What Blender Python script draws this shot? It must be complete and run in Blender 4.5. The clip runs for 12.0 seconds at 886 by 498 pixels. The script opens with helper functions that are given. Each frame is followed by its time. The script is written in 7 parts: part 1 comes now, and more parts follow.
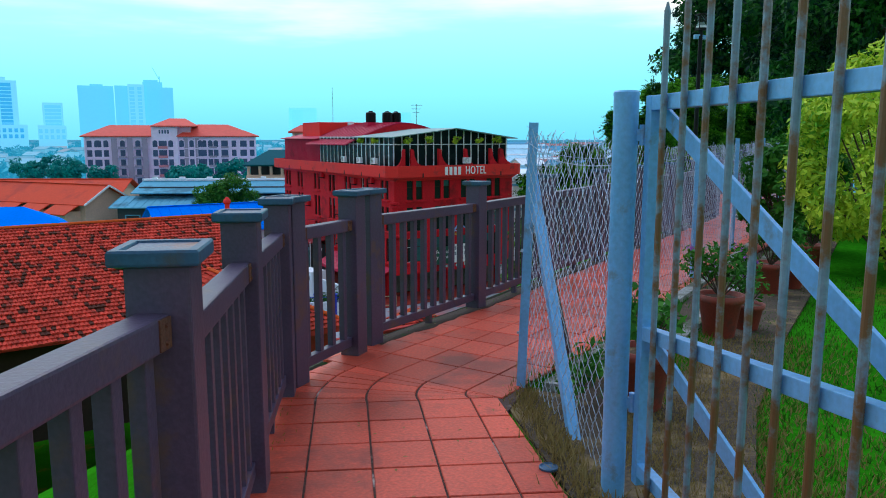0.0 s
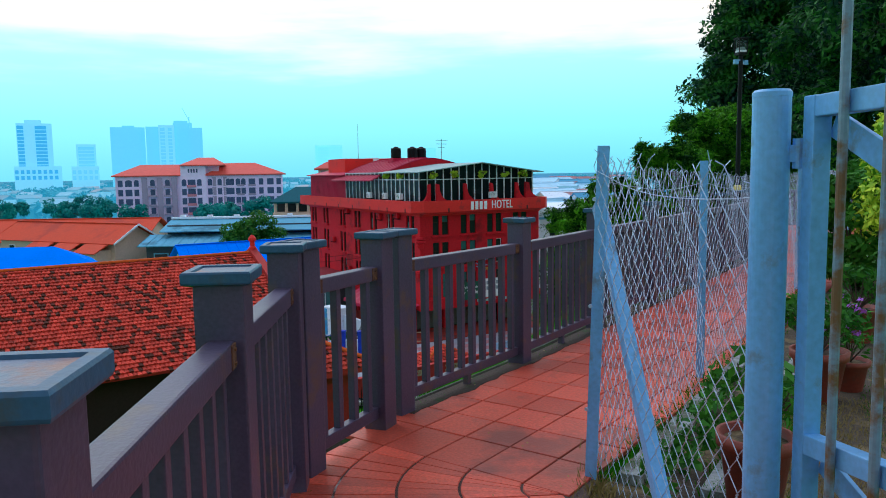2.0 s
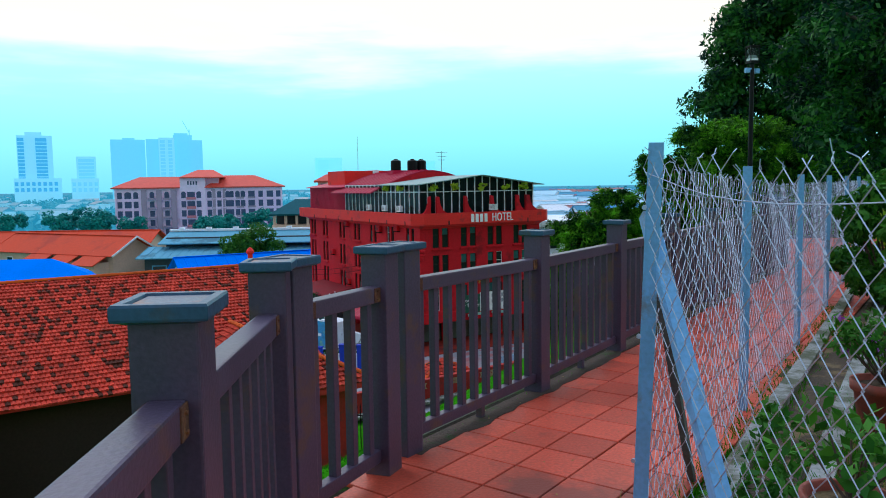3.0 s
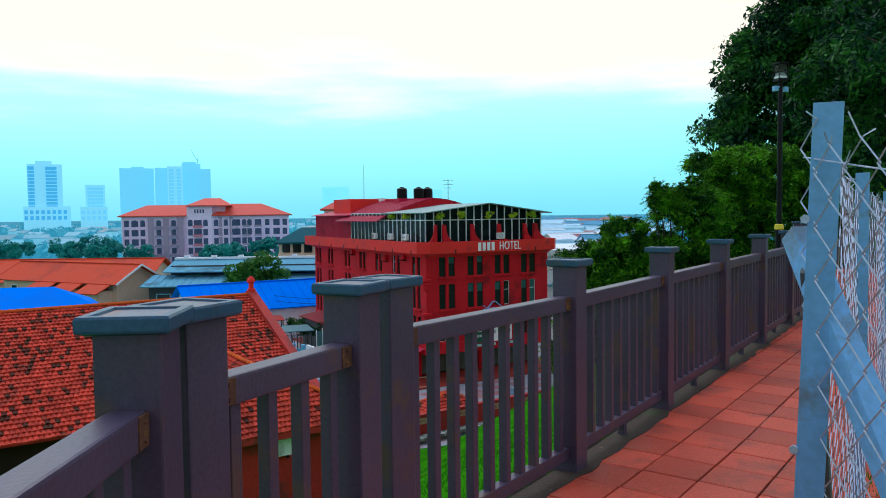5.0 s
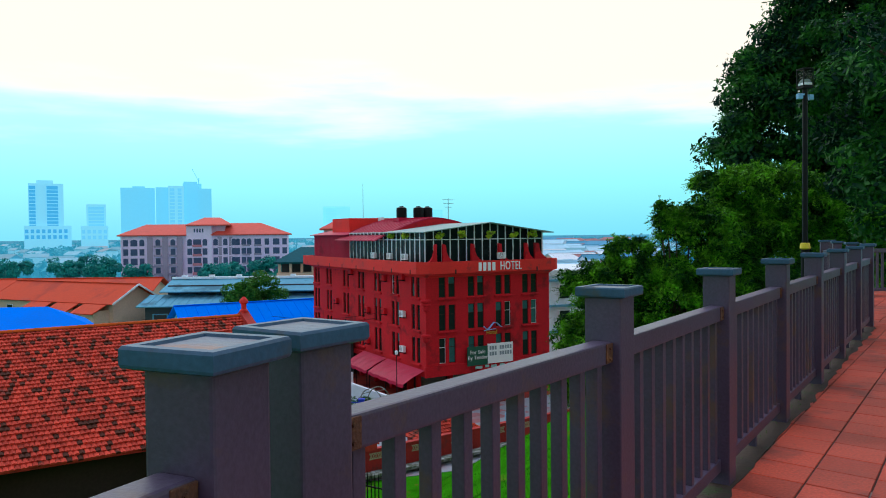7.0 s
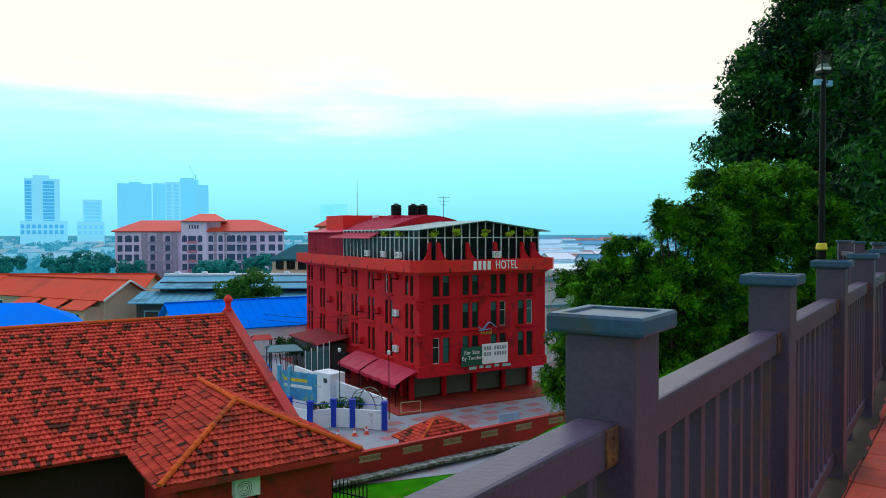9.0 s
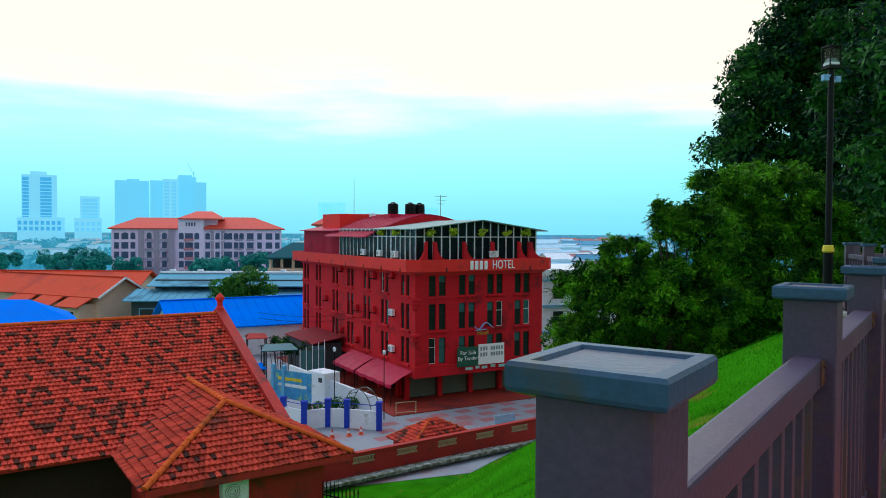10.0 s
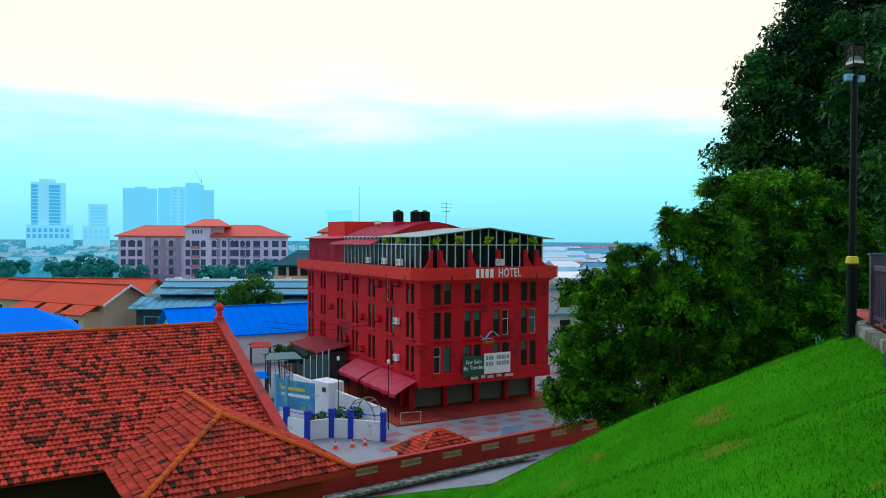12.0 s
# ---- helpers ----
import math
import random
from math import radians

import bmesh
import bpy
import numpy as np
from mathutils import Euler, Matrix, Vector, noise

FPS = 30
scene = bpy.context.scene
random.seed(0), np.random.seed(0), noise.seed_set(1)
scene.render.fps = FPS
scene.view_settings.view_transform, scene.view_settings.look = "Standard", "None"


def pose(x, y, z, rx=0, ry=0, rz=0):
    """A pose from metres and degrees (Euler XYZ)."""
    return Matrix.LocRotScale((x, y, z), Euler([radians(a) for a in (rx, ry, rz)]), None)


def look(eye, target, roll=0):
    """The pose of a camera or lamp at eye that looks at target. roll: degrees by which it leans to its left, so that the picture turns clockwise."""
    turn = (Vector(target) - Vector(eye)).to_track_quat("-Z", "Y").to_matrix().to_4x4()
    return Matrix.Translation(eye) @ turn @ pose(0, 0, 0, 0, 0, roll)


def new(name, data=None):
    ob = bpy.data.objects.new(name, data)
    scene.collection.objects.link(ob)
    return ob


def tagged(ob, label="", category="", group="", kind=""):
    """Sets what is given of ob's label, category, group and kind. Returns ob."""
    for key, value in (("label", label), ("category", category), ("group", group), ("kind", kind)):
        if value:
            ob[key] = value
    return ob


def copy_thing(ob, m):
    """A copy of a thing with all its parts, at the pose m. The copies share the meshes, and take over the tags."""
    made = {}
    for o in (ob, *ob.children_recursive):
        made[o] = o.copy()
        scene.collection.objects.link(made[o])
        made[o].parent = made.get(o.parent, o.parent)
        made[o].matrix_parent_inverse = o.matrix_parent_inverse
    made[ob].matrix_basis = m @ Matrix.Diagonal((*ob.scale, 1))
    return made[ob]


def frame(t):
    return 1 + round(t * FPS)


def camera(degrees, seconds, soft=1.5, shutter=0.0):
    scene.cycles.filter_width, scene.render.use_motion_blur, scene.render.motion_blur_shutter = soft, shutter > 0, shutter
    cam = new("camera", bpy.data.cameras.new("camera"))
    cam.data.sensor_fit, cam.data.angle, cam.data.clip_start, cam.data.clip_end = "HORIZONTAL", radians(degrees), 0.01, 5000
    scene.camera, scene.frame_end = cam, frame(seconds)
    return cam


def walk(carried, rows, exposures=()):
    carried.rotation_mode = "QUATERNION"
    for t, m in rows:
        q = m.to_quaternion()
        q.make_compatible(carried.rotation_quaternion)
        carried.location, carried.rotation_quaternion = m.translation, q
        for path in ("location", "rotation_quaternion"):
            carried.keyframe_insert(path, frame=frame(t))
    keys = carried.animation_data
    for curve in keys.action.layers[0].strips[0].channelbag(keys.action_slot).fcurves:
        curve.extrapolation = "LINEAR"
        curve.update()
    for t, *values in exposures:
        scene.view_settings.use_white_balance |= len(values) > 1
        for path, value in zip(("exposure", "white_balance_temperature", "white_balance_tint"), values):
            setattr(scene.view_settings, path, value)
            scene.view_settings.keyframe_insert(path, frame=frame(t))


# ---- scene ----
cam = camera(62.0, 12.0, 1.0)
PATH = [
    (0, (0.402, -0.051, 1.212), (0.408, 1.927, 0.913), 0.0),
    (0.5, (0.41, 0.116, 1.197), (0.372, 2.095, 0.913), -0.5),
    (1, (0.396, 0.27, 1.203), (0.329, 2.251, 0.937), -0.3),
    (1.5, (0.337, 0.512, 1.203), (0.271, 2.497, 0.971), -0.0),
    (2, (0.313, 0.727, 1.189), (0.25, 2.715, 0.983), -0.9),
    (2.5, (0.273, 1.004, 1.163), (0.215, 2.996, 0.987), -0.4),
    (3, (0.232, 1.256, 1.154), (0.171, 3.248, 0.982), -0.8),
    (5, (0.209, 2.367, 1.087), (0.131, 4.364, 0.993), -0.7),
    (5.5, (0.191, 2.662, 1.078), (0.107, 4.659, 1.007), -0.4),
    (6, (0.193, 2.959, 1.07), (0.11, 4.956, 1.015), -0.9),
    (6.5, (0.225, 3.25, 1.066), (0.145, 5.247, 1.014), -0.8),
    (7, (0.231, 3.545, 1.038), (0.152, 5.543, 0.998), -0.6),
    (7.5, (0.269, 3.843, 1.029), (0.189, 5.841, 0.985), -1.0),
    (9.5, (0.492, 5.036, 0.99), (0.424, 7.034, 0.946), 0.2),
    (10, (0.539, 5.282, 0.991), (0.473, 7.28, 0.945), 0.3),
    (10.5, (0.603, 5.521, 0.994), (0.54, 7.52, 0.957), 0.2),
    (11, (0.611, 5.665, 1.01), (0.547, 7.663, 0.963), 0.1),
    (11.5, (0.644, 5.871, 1.029), (0.575, 7.87, 0.989), 0.2),
    (12, (0.662, 6.003, 1.032), (0.577, 8.001, 1.006), 0.3),
]
walk(cam, [(t, look(eye, target, roll)) for t, eye, target, roll in PATH], [(0.0, 0.19, 5450, 10), (3.0, 0.2, 5650, 10), (6.0, 0.17, 5850, 10), (12.0, 0.17, 5900, 10)])

# ---- world, sun, exposure ----
world = bpy.data.worlds.new("sky")
scene.world = world
world.use_nodes = True
wn, wl = world.node_tree.nodes, world.node_tree.links
wn.clear()


def wnode(kind, **kw):
    n = wn.new(kind)
    for k, v in kw.items():
        setattr(n, k, v)
    return n


def ramp_stops(node, stops):
    el = node.color_ramp.elements
    while len(el) > 1:
        el.remove(el[-1])
    el[0].position, el[0].color = stops[0][0], (*stops[0][1], 1)
    for p, c in stops[1:]:
        e = el.new(p)
        e.color = (*c, 1)


SUN_UP, SUN_TURN = radians(50), radians(325)
sky = wnode("ShaderNodeTexSky", sky_type="NISHITA", sun_disc=False, sun_elevation=SUN_UP, sun_rotation=SUN_TURN, air_density=1.6, dust_density=3.0)
coord = wnode("ShaderNodeTexCoord")
split = wnode("ShaderNodeSeparateXYZ")
wl.new(coord.outputs["Generated"], split.inputs[0])
# veil of cloud: long flat banks, breaking up towards the horizon
stretch = wnode("ShaderNodeMapping")
stretch.inputs["Scale"].default_value = (2.2, 2.2, 16.0)
wl.new(coord.outputs["Generated"], stretch.inputs[0])
billow = wnode("ShaderNodeTexNoise")
billow.inputs["Scale"].default_value, billow.inputs["Detail"].default_value, billow.inputs["Roughness"].default_value = 1.3, 7.0, 0.55
wl.new(stretch.outputs[0], billow.inputs[0])
lift = wnode("ShaderNodeMath", operation="MULTIPLY_ADD")
wl.new(billow.outputs[0], lift.inputs[0])
lift.inputs[1].default_value = 0.17
wl.new(split.outputs[2], lift.inputs[2])
bank = wnode("ShaderNodeMapRange")
bank.interpolation_type = "SMOOTHSTEP"
for k, v in ((1, 0.205), (2, 0.285)):
    bank.inputs[k].default_value = v
wl.new(lift.outputs[0], bank.inputs[0])
clear = wnode("ShaderNodeValToRGB")
ramp_stops(clear, [(0.0, (0.24, 0.76, 0.88)), (0.02, (0.26, 0.80, 0.90)), (0.07, (0.33, 0.94, 0.94)), (0.16, (0.52, 1.0, 0.96)), (1.0, (0.5, 0.85, 0.95))])
wl.new(split.outputs[2], clear.inputs[0])
tint = wnode("ShaderNodeMixRGB", blend_type="MIX")
tint.inputs[0].default_value = 0.92
skyk = wnode("ShaderNodeMixRGB", blend_type="MULTIPLY")
skyk.inputs[0].default_value = 1.0
skyk.inputs[2].default_value = (0.1, 0.1, 0.1, 1)
wl.new(sky.outputs[0], skyk.inputs[1])
wl.new(skyk.outputs[0], tint.inputs[1])
wl.new(clear.outputs[0], tint.inputs[2])
over = wnode("ShaderNodeMixRGB", blend_type="MIX")
# the cloud is brightest low on the side of the sun, and grey-blue overhead and behind
deck = wnode("ShaderNodeValToRGB")
ramp_stops(deck, [(0.0, (1.06, 0.93, 0.73)), (0.36, (1.06, 0.93, 0.73)), (0.62, (0.78, 0.86, 0.98)), (1.0, (0.58, 0.70, 0.90))])
wl.new(split.outputs[2], deck.inputs[0])
toward = wnode("ShaderNodeMapRange")
for k, v in ((1, -0.5), (2, 0.7), (3, 0.55), (4, 1.0)):
    toward.inputs[k].default_value = v
wl.new(split.outputs[1], toward.inputs[0])
shade = wnode("ShaderNodeMixRGB", blend_type="MULTIPLY")
shade.inputs[0].default_value = 1.0
wl.new(deck.outputs[0], shade.inputs[1])
wl.new(toward.outputs[0], shade.inputs[2])
wl.new(shade.outputs[0], over.inputs[2])
wl.new(bank.outputs[0], over.inputs[0])
wl.new(tint.outputs[0], over.inputs[1])
back = wnode("ShaderNodeBackground")
back.inputs[1].default_value = 1.0
wl.new(over.outputs[0], back.inputs[0])
wl.new(back.outputs[0], wnode("ShaderNodeOutputWorld").inputs[0])

sun = new("sun", bpy.data.lights.new("sun", "SUN"))
sun.data.energy, sun.data.angle, sun.data.color = 0.9, radians(40), (1.0, 0.98, 0.95)
sun.matrix_world = look((0, 0, 50), (0 - math.sin(SUN_TURN), 0 - math.cos(SUN_TURN), 50 - math.tan(SUN_UP)))

# ---- materials ----
MATS = {}


def material(name, base, rough=0.7, metal=0.0, vary=0.25, scale=3.0, fine=60.0, bump=0.15, second=None, amount=0.0, patch=0.8, spread=0.0, island=0.0, spec=0.5, objrand=0.0, sheen=0.0):
    """Base colour with coarse stains and fine grain; second: a colour worn in in patches; island/objrand: piece by piece shift."""
    if name in MATS:
        return MATS[name]
    m = bpy.data.materials.new(name)
    m.use_nodes = True
    n, l = m.node_tree.nodes, m.node_tree.links
    b = n["Principled BSDF"]
    b.inputs["Roughness"].default_value, b.inputs["Metallic"].default_value = rough, metal
    b.inputs["Specular IOR Level"].default_value = spec
    tc = n.new("ShaderNodeTexCoord")
    geo = n.new("ShaderNodeNewGeometry")
    src = geo.outputs["Position"]
    big = n.new("ShaderNodeTexNoise")
    big.inputs["Scale"].default_value, big.inputs["Detail"].default_value = scale, 5.0
    small = n.new("ShaderNodeTexNoise")
    small.inputs["Scale"].default_value, small.inputs["Detail"].default_value = fine, 3.0
    l.new(src, big.inputs[0])
    l.new(src, small.inputs[0])
    add = n.new("ShaderNodeMath")
    add.operation = "ADD"
    l.new(big.outputs[0], add.inputs[0])
    l.new(small.outputs[0], add.inputs[1])
    val = n.new("ShaderNodeMapRange")
    val.inputs[1].default_value, val.inputs[2].default_value = 0.6, 1.4
    val.inputs[3].default_value, val.inputs[4].default_value = 1 - vary, 1 + vary
    l.new(add.outputs[0], val.inputs[0])
    mul = n.new("ShaderNodeMixRGB")
    mul.blend_type = "MULTIPLY"
    mul.inputs[0].default_value = 1.0
    mul.inputs[1].default_value = (*base, 1)
    l.new(val.outputs[0], mul.inputs[2])
    out = mul.outputs[0]
    if second:
        pn = n.new("ShaderNodeTexNoise")
        pn.inputs["Scale"].default_value, pn.inputs["Detail"].default_value, pn.inputs["Roughness"].default_value = patch, 8.0, 0.65
        l.new(src, pn.inputs[0])
        pm = n.new("ShaderNodeMapRange")
        pm.inputs[1].default_value, pm.inputs[2].default_value = 0.62 - amount * 0.3, 0.72 - amount * 0.3
        l.new(pn.outputs[0], pm.inputs[0])
        mx = n.new("ShaderNodeMixRGB")
        l.new(pm.outputs[0], mx.inputs[0])
        l.new(out, mx.inputs[1])
        mx.inputs[2].default_value = (*second, 1)
        out = mx.outputs[0]
    if island or objrand:
        rnd = geo.outputs["Random Per Island"]
        if objrand:
            rnd = n.new("ShaderNodeObjectInfo").outputs["Random"]
        ir = n.new("ShaderNodeMapRange")
        k = island or objrand
        ir.inputs[3].default_value, ir.inputs[4].default_value = 1 - k, 1 + k
        l.new(rnd, ir.inputs[0])
        m2 = n.new("ShaderNodeMixRGB")
        m2.blend_type = "MULTIPLY"
        m2.inputs[0].default_value = 1.0
        l.new(out, m2.inputs[1])
        l.new(ir.outputs[0], m2.inputs[2])
        out = m2.outputs[0]
    l.new(out, b.inputs["Base Color"])
    if bump:
        bp = n.new("ShaderNodeBump")
        bp.inputs["Strength"].default_value, bp.inputs["Distance"].default_value = bump, 0.01
        l.new(small.outputs[0], bp.inputs["Height"])
        l.new(bp.outputs[0], b.inputs["Normal"])
    rr = n.new("ShaderNodeMapRange")
    rr.inputs[3].default_value, rr.inputs[4].default_value = max(0.05, rough - 0.12), min(1.0, rough + 0.12)
    l.new(big.outputs[0], rr.inputs[0])
    l.new(rr.outputs[0], b.inputs["Roughness"])
    MATS[name] = m
    return m


def tile_material(name, base, dark, share, moss=(0.05, 0.05, 0.04), single=False):
    """Old clay tiles: each its own red, some gone black with age."""
    m = material(name, base, 0.9, 0, 0.3, 0.9, 40, 0.3, moss, 0.1, 0.5, spec=0.12)
    n, l = m.node_tree.nodes, m.node_tree.links
    b = n["Principled BSDF"]
    src = b.inputs["Base Color"].links[0].from_socket
    geo = n.new("ShaderNodeNewGeometry")
    pick = n.new("ShaderNodeObjectInfo").outputs["Random"] if single else geo.outputs["Random Per Island"]
    soft = n.new("ShaderNodeTexNoise")
    soft.inputs["Scale"].default_value, soft.inputs["Detail"].default_value = 1.8, 4.0
    l.new(geo.outputs["Position"], soft.inputs[0])
    mix = n.new("ShaderNodeMath")
    mix.operation = "MULTIPLY_ADD"
    mix.inputs[1].default_value = 0.28
    l.new(soft.outputs[0], mix.inputs[0])
    l.new(pick, mix.inputs[2])
    r = n.new("ShaderNodeMapRange")
    r.inputs[1].default_value, r.inputs[2].default_value = 1.10 - share, 1.17 - share
    l.new(mix.outputs[0], r.inputs[0])
    vr = n.new("ShaderNodeMapRange")
    vr.inputs[3].default_value, vr.inputs[4].default_value = 0.65, 1.3
    l.new(pick, vr.inputs[0])
    mu = n.new("ShaderNodeMixRGB")
    mu.blend_type = "MULTIPLY"
    mu.inputs[0].default_value = 1.0
    l.new(src, mu.inputs[1])
    l.new(vr.outputs[0], mu.inputs[2])
    mx = n.new("ShaderNodeMixRGB")
    l.new(r.outputs[0], mx.inputs[0])
    l.new(mu.outputs[0], mx.inputs[1])
    mx.inputs[2].default_value = (*dark, 1)
    l.new(mx.outputs[0], b.inputs["Base Color"])
    return m


def leaf_material(name, base, tip, lo=0.35, hi=1.15, scale=1.3, single=0.6):
    m = bpy.data.materials.new(name)
    m.use_nodes = True
    n, l = m.node_tree.nodes, m.node_tree.links
    b = n["Principled BSDF"]
    geo = n.new("ShaderNodeNewGeometry")
    noi = n.new("ShaderNodeTexNoise")
    noi.inputs["Scale"].default_value, noi.inputs["Detail"].default_value = scale, 3.0
    l.new(geo.outputs["Position"], noi.inputs[0])
    add = n.new("ShaderNodeMath")
    add.operation = "MULTIPLY_ADD"
    add.inputs[1].default_value = single
    l.new(geo.outputs["Random Per Island"], add.inputs[0])
    l.new(noi.outputs[0], add.inputs[2])
    r = n.new("ShaderNodeMapRange")
    r.inputs[1].default_value, r.inputs[2].default_value = lo, hi
    l.new(add.outputs[0], r.inputs[0])
    mx = n.new("ShaderNodeMixRGB")
    mx.inputs[1].default_value, mx.inputs[2].default_value = (*base, 1), (*tip, 1)
    l.new(r.outputs[0], mx.inputs[0])
    l.new(mx.outputs[0], b.inputs["Base Color"])
    b.inputs["Roughness"].default_value = 0.6
    b.inputs["Specular IOR Level"].default_value = 0.12
    tr = n.new("ShaderNodeBsdfTranslucent")
    l.new(mx.outputs[0], tr.inputs[0])
    ms = n.new("ShaderNodeMixShader")
    ms.inputs[0].default_value = 0.2
    l.new(b.outputs[0], ms.inputs[1])
    l.new(tr.outputs[0], ms.inputs[2])
    l.new(ms.outputs[0], n["Material Output"].inputs[0])
    MATS[name] = m
    return m


def glass_material(name, colour, rough=0.08):
    m = material(name, colour, rough, 0, 0.2, 0.7, 5, 0, spec=0.25)
    return m


TAUPE = material("taupe_paint", (0.074, 0.055, 0.100), 0.4, 0, 0.28, 2.5, 90, 0.12, (0.11, 0.066, 0.062), 0.2, 4.0, spec=0.42)
CAPGREY = material("cap_grey_paint", (0.038, 0.096, 0.175), 0.4, 0, 0.25, 6, 80, 0.1, (0.06, 0.08, 0.10), 0.12, 7, spec=0.3)
CAPRUST = material("cap_inner_rust", (0.07, 0.11, 0.18), 0.4, 0, 0.3, 9, 90, 0.2, (0.20, 0.075, 0.06), 0.42, 6.0)
RUST = material("rusty_plate", (0.11, 0.045, 0.025), 0.8, 0.1, 0.45, 20, 150, 0.4, (0.2, 0.09, 0.03), 0.3, 25)
QUARRY = material("quarry_tile", (0.57, 0.082, 0.042), 0.42, 0, 0.36, 1.6, 70, 0.15, (0.27, 0.054, 0.036), 0.34, 1.3, objrand=0.2, spec=0.3)
GROUT = material("grout", (0.07, 0.040, 0.030), 0.95, 0, 0.4, 4, 80, 0.4, (0.55, 0.50, 0.45), 0.12, 3.5)
GALV = material("galvanised_paint", (0.17, 0.42, 0.76), 0.35, 0.0, 0.2, 3, 60, 0.08, (0.16, 0.24, 0.33), 0.15, 6)
GALVRUST = material("rust_streaked_bar", (0.17, 0.28, 0.36), 0.5, 0.0, 0.25, 5, 60, 0.15, (0.15, 0.085, 0.03), 0.55, 6)
WIRE = material("galvanised_wire", (0.42, 0.52, 0.66), 0.4, 0.3, 0.25, 5, 60, 0)
GRASS = material("lawn", (0.034, 0.195, 0.003), 0.95, 0, 0.45, 0.9, 26, 0.9, (0.15, 0.15, 0.02), 0.13, 0.7, spec=0.0)
# haze painted into the colour: far flat land turns blue-green with distance
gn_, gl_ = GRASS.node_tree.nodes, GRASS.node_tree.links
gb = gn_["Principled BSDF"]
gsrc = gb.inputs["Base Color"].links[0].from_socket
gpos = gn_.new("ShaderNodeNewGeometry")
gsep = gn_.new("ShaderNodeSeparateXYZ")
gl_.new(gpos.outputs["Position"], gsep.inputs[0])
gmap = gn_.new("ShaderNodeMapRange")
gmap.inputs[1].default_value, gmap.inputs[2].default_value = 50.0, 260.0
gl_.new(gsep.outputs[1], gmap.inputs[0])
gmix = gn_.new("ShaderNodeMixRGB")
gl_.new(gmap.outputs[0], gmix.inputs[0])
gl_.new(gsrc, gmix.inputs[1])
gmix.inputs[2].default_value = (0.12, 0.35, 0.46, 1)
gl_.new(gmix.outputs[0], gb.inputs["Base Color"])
BLADE = leaf_material("grass_blade", (0.022, 0.16, 0.003), (0.055, 0.25, 0.004))
BLADE.node_tree.nodes["Principled BSDF"].inputs["Specular IOR Level"].default_value = 0.02
LAWNBLADE = leaf_material("lawn_blade", (0.018, 0.085, 0.004), (0.06, 0.19, 0.010), 0.4, 1.0, 0.9)
DRYBLADE = leaf_material("dry_blade", (0.22, 0.17, 0.05), (0.32, 0.24, 0.09))
SOIL = material("soil", (0.065, 0.045, 0.026), 0.98, 0, 0.6, 6, 70, 0.9, (0.20, 0.14, 0.06), 0.4, 3)
CONC = material("concrete", (0.30, 0.31, 0.30), 0.9, 0, 0.35, 2, 40, 0.4, (0.09, 0.10, 0.06), 0.6, 2.6)
DARKCONC = material("damp_concrete", (0.10, 0.11, 0.11), 0.7, 0, 0.4, 2, 40, 0.35)
BLACK = material("black_metal", (0.006, 0.007, 0.009), 0.5, 0.0, 0.3, 4, 60, 0.05, spec=0.15)
YELLOW = material("yellow_band", (0.7, 0.55, 0.02), 0.5)
TERRA = material("terracotta", (0.25, 0.042, 0.022), 0.6, 0, 0.25, 8, 60, 0.15, (0.16, 0.05, 0.035), 0.3, 8)
HOTELRED = material("hotel_red", (0.60, 0.013, 0.024), 0.8, 0, 0.22, 0.35, 8, 0.1, (0.28, 0.014, 0.02), 0.25, 0.4, spec=0.2)
HOTELBAND = material("hotel_band_red", (0.80, 0.022, 0.016), 0.75, 0, 0.15, 0.4, 8, 0.08, (0.35, 0.03, 0.03), 0.15, 0.7)
WALLRED = material("wall_red", (0.46, 0.026, 0.018), 0.8, 0, 0.25, 0.6, 9, 0.15, (0.2, 0.03, 0.025), 0.25, 0.8)
MAROON = material("maroon_sheet", (0.52, 0.016, 0.07), 0.5, 0.0, 0.2, 0.5, 12, 0.05, (0.34, 0.014, 0.05), 0.2, 0.5, spec=0.15)
DARKGLASS = glass_material("dark_glass", (0.018, 0.028, 0.032))
TEALGLASS = glass_material("teal_glass", (0.05, 0.16, 0.17), 0.1)
WHITE = material("white_paint", (0.82, 0.88, 0.96), 0.6, 0, 0.12, 1, 20, 0.05, (0.5, 0.55, 0.58), 0.15, 1)
BLUESHEET = material("blue_sheet", (0.003, 0.20, 0.95), 0.8, 0.0, 0.15, 0.25, 6, 0.05, spec=0.03)
BLUEPAINT = material("blue_paint", (0.006, 0.045, 0.55), 0.5)
# grey sheet with the blue of distance haze put into its colour
GREYSHEET = material("hazed_grey_sheet", (0.15, 0.40, 0.55), 0.85, 0.0, 0.2, 0.2, 5, 0.05, (0.09, 0.22, 0.30), 0.2, 0.2, spec=0.08)
DARKWALL = material("dark_wall", (0.045, 0.06, 0.07), 0.85, 0, 0.3, 0.5, 6, 0.1)
# near-black for walls whose shade is put into the colour, and for dark trim
SHADEWALL = material("shade_and_dark_trim", (0.03, 0.018, 0.015), 0.9, 0, 0.3, 0.8, 10, 0.2)
FARRED = material("orange_sheet_roof", (0.66, 0.065, 0.022), 0.7, 0, 0.12, 0.15, 3, 0.05, (0.50, 0.05, 0.025), 0.3, 0.12, spec=0.12)
CREAM = material("cream_wall", (0.72, 0.50, 0.40), 0.85, 0, 0.15, 0.2, 4, 0.05)
# beige shifted to lavender: the air's haze is in the wall colour
BEIGE = material("hazed_beige_wall", (0.90, 0.72, 0.95), 0.85, 0, 0.1, 0.06, 1, 0.05, (0.78, 0.60, 0.84), 0.15, 0.05)
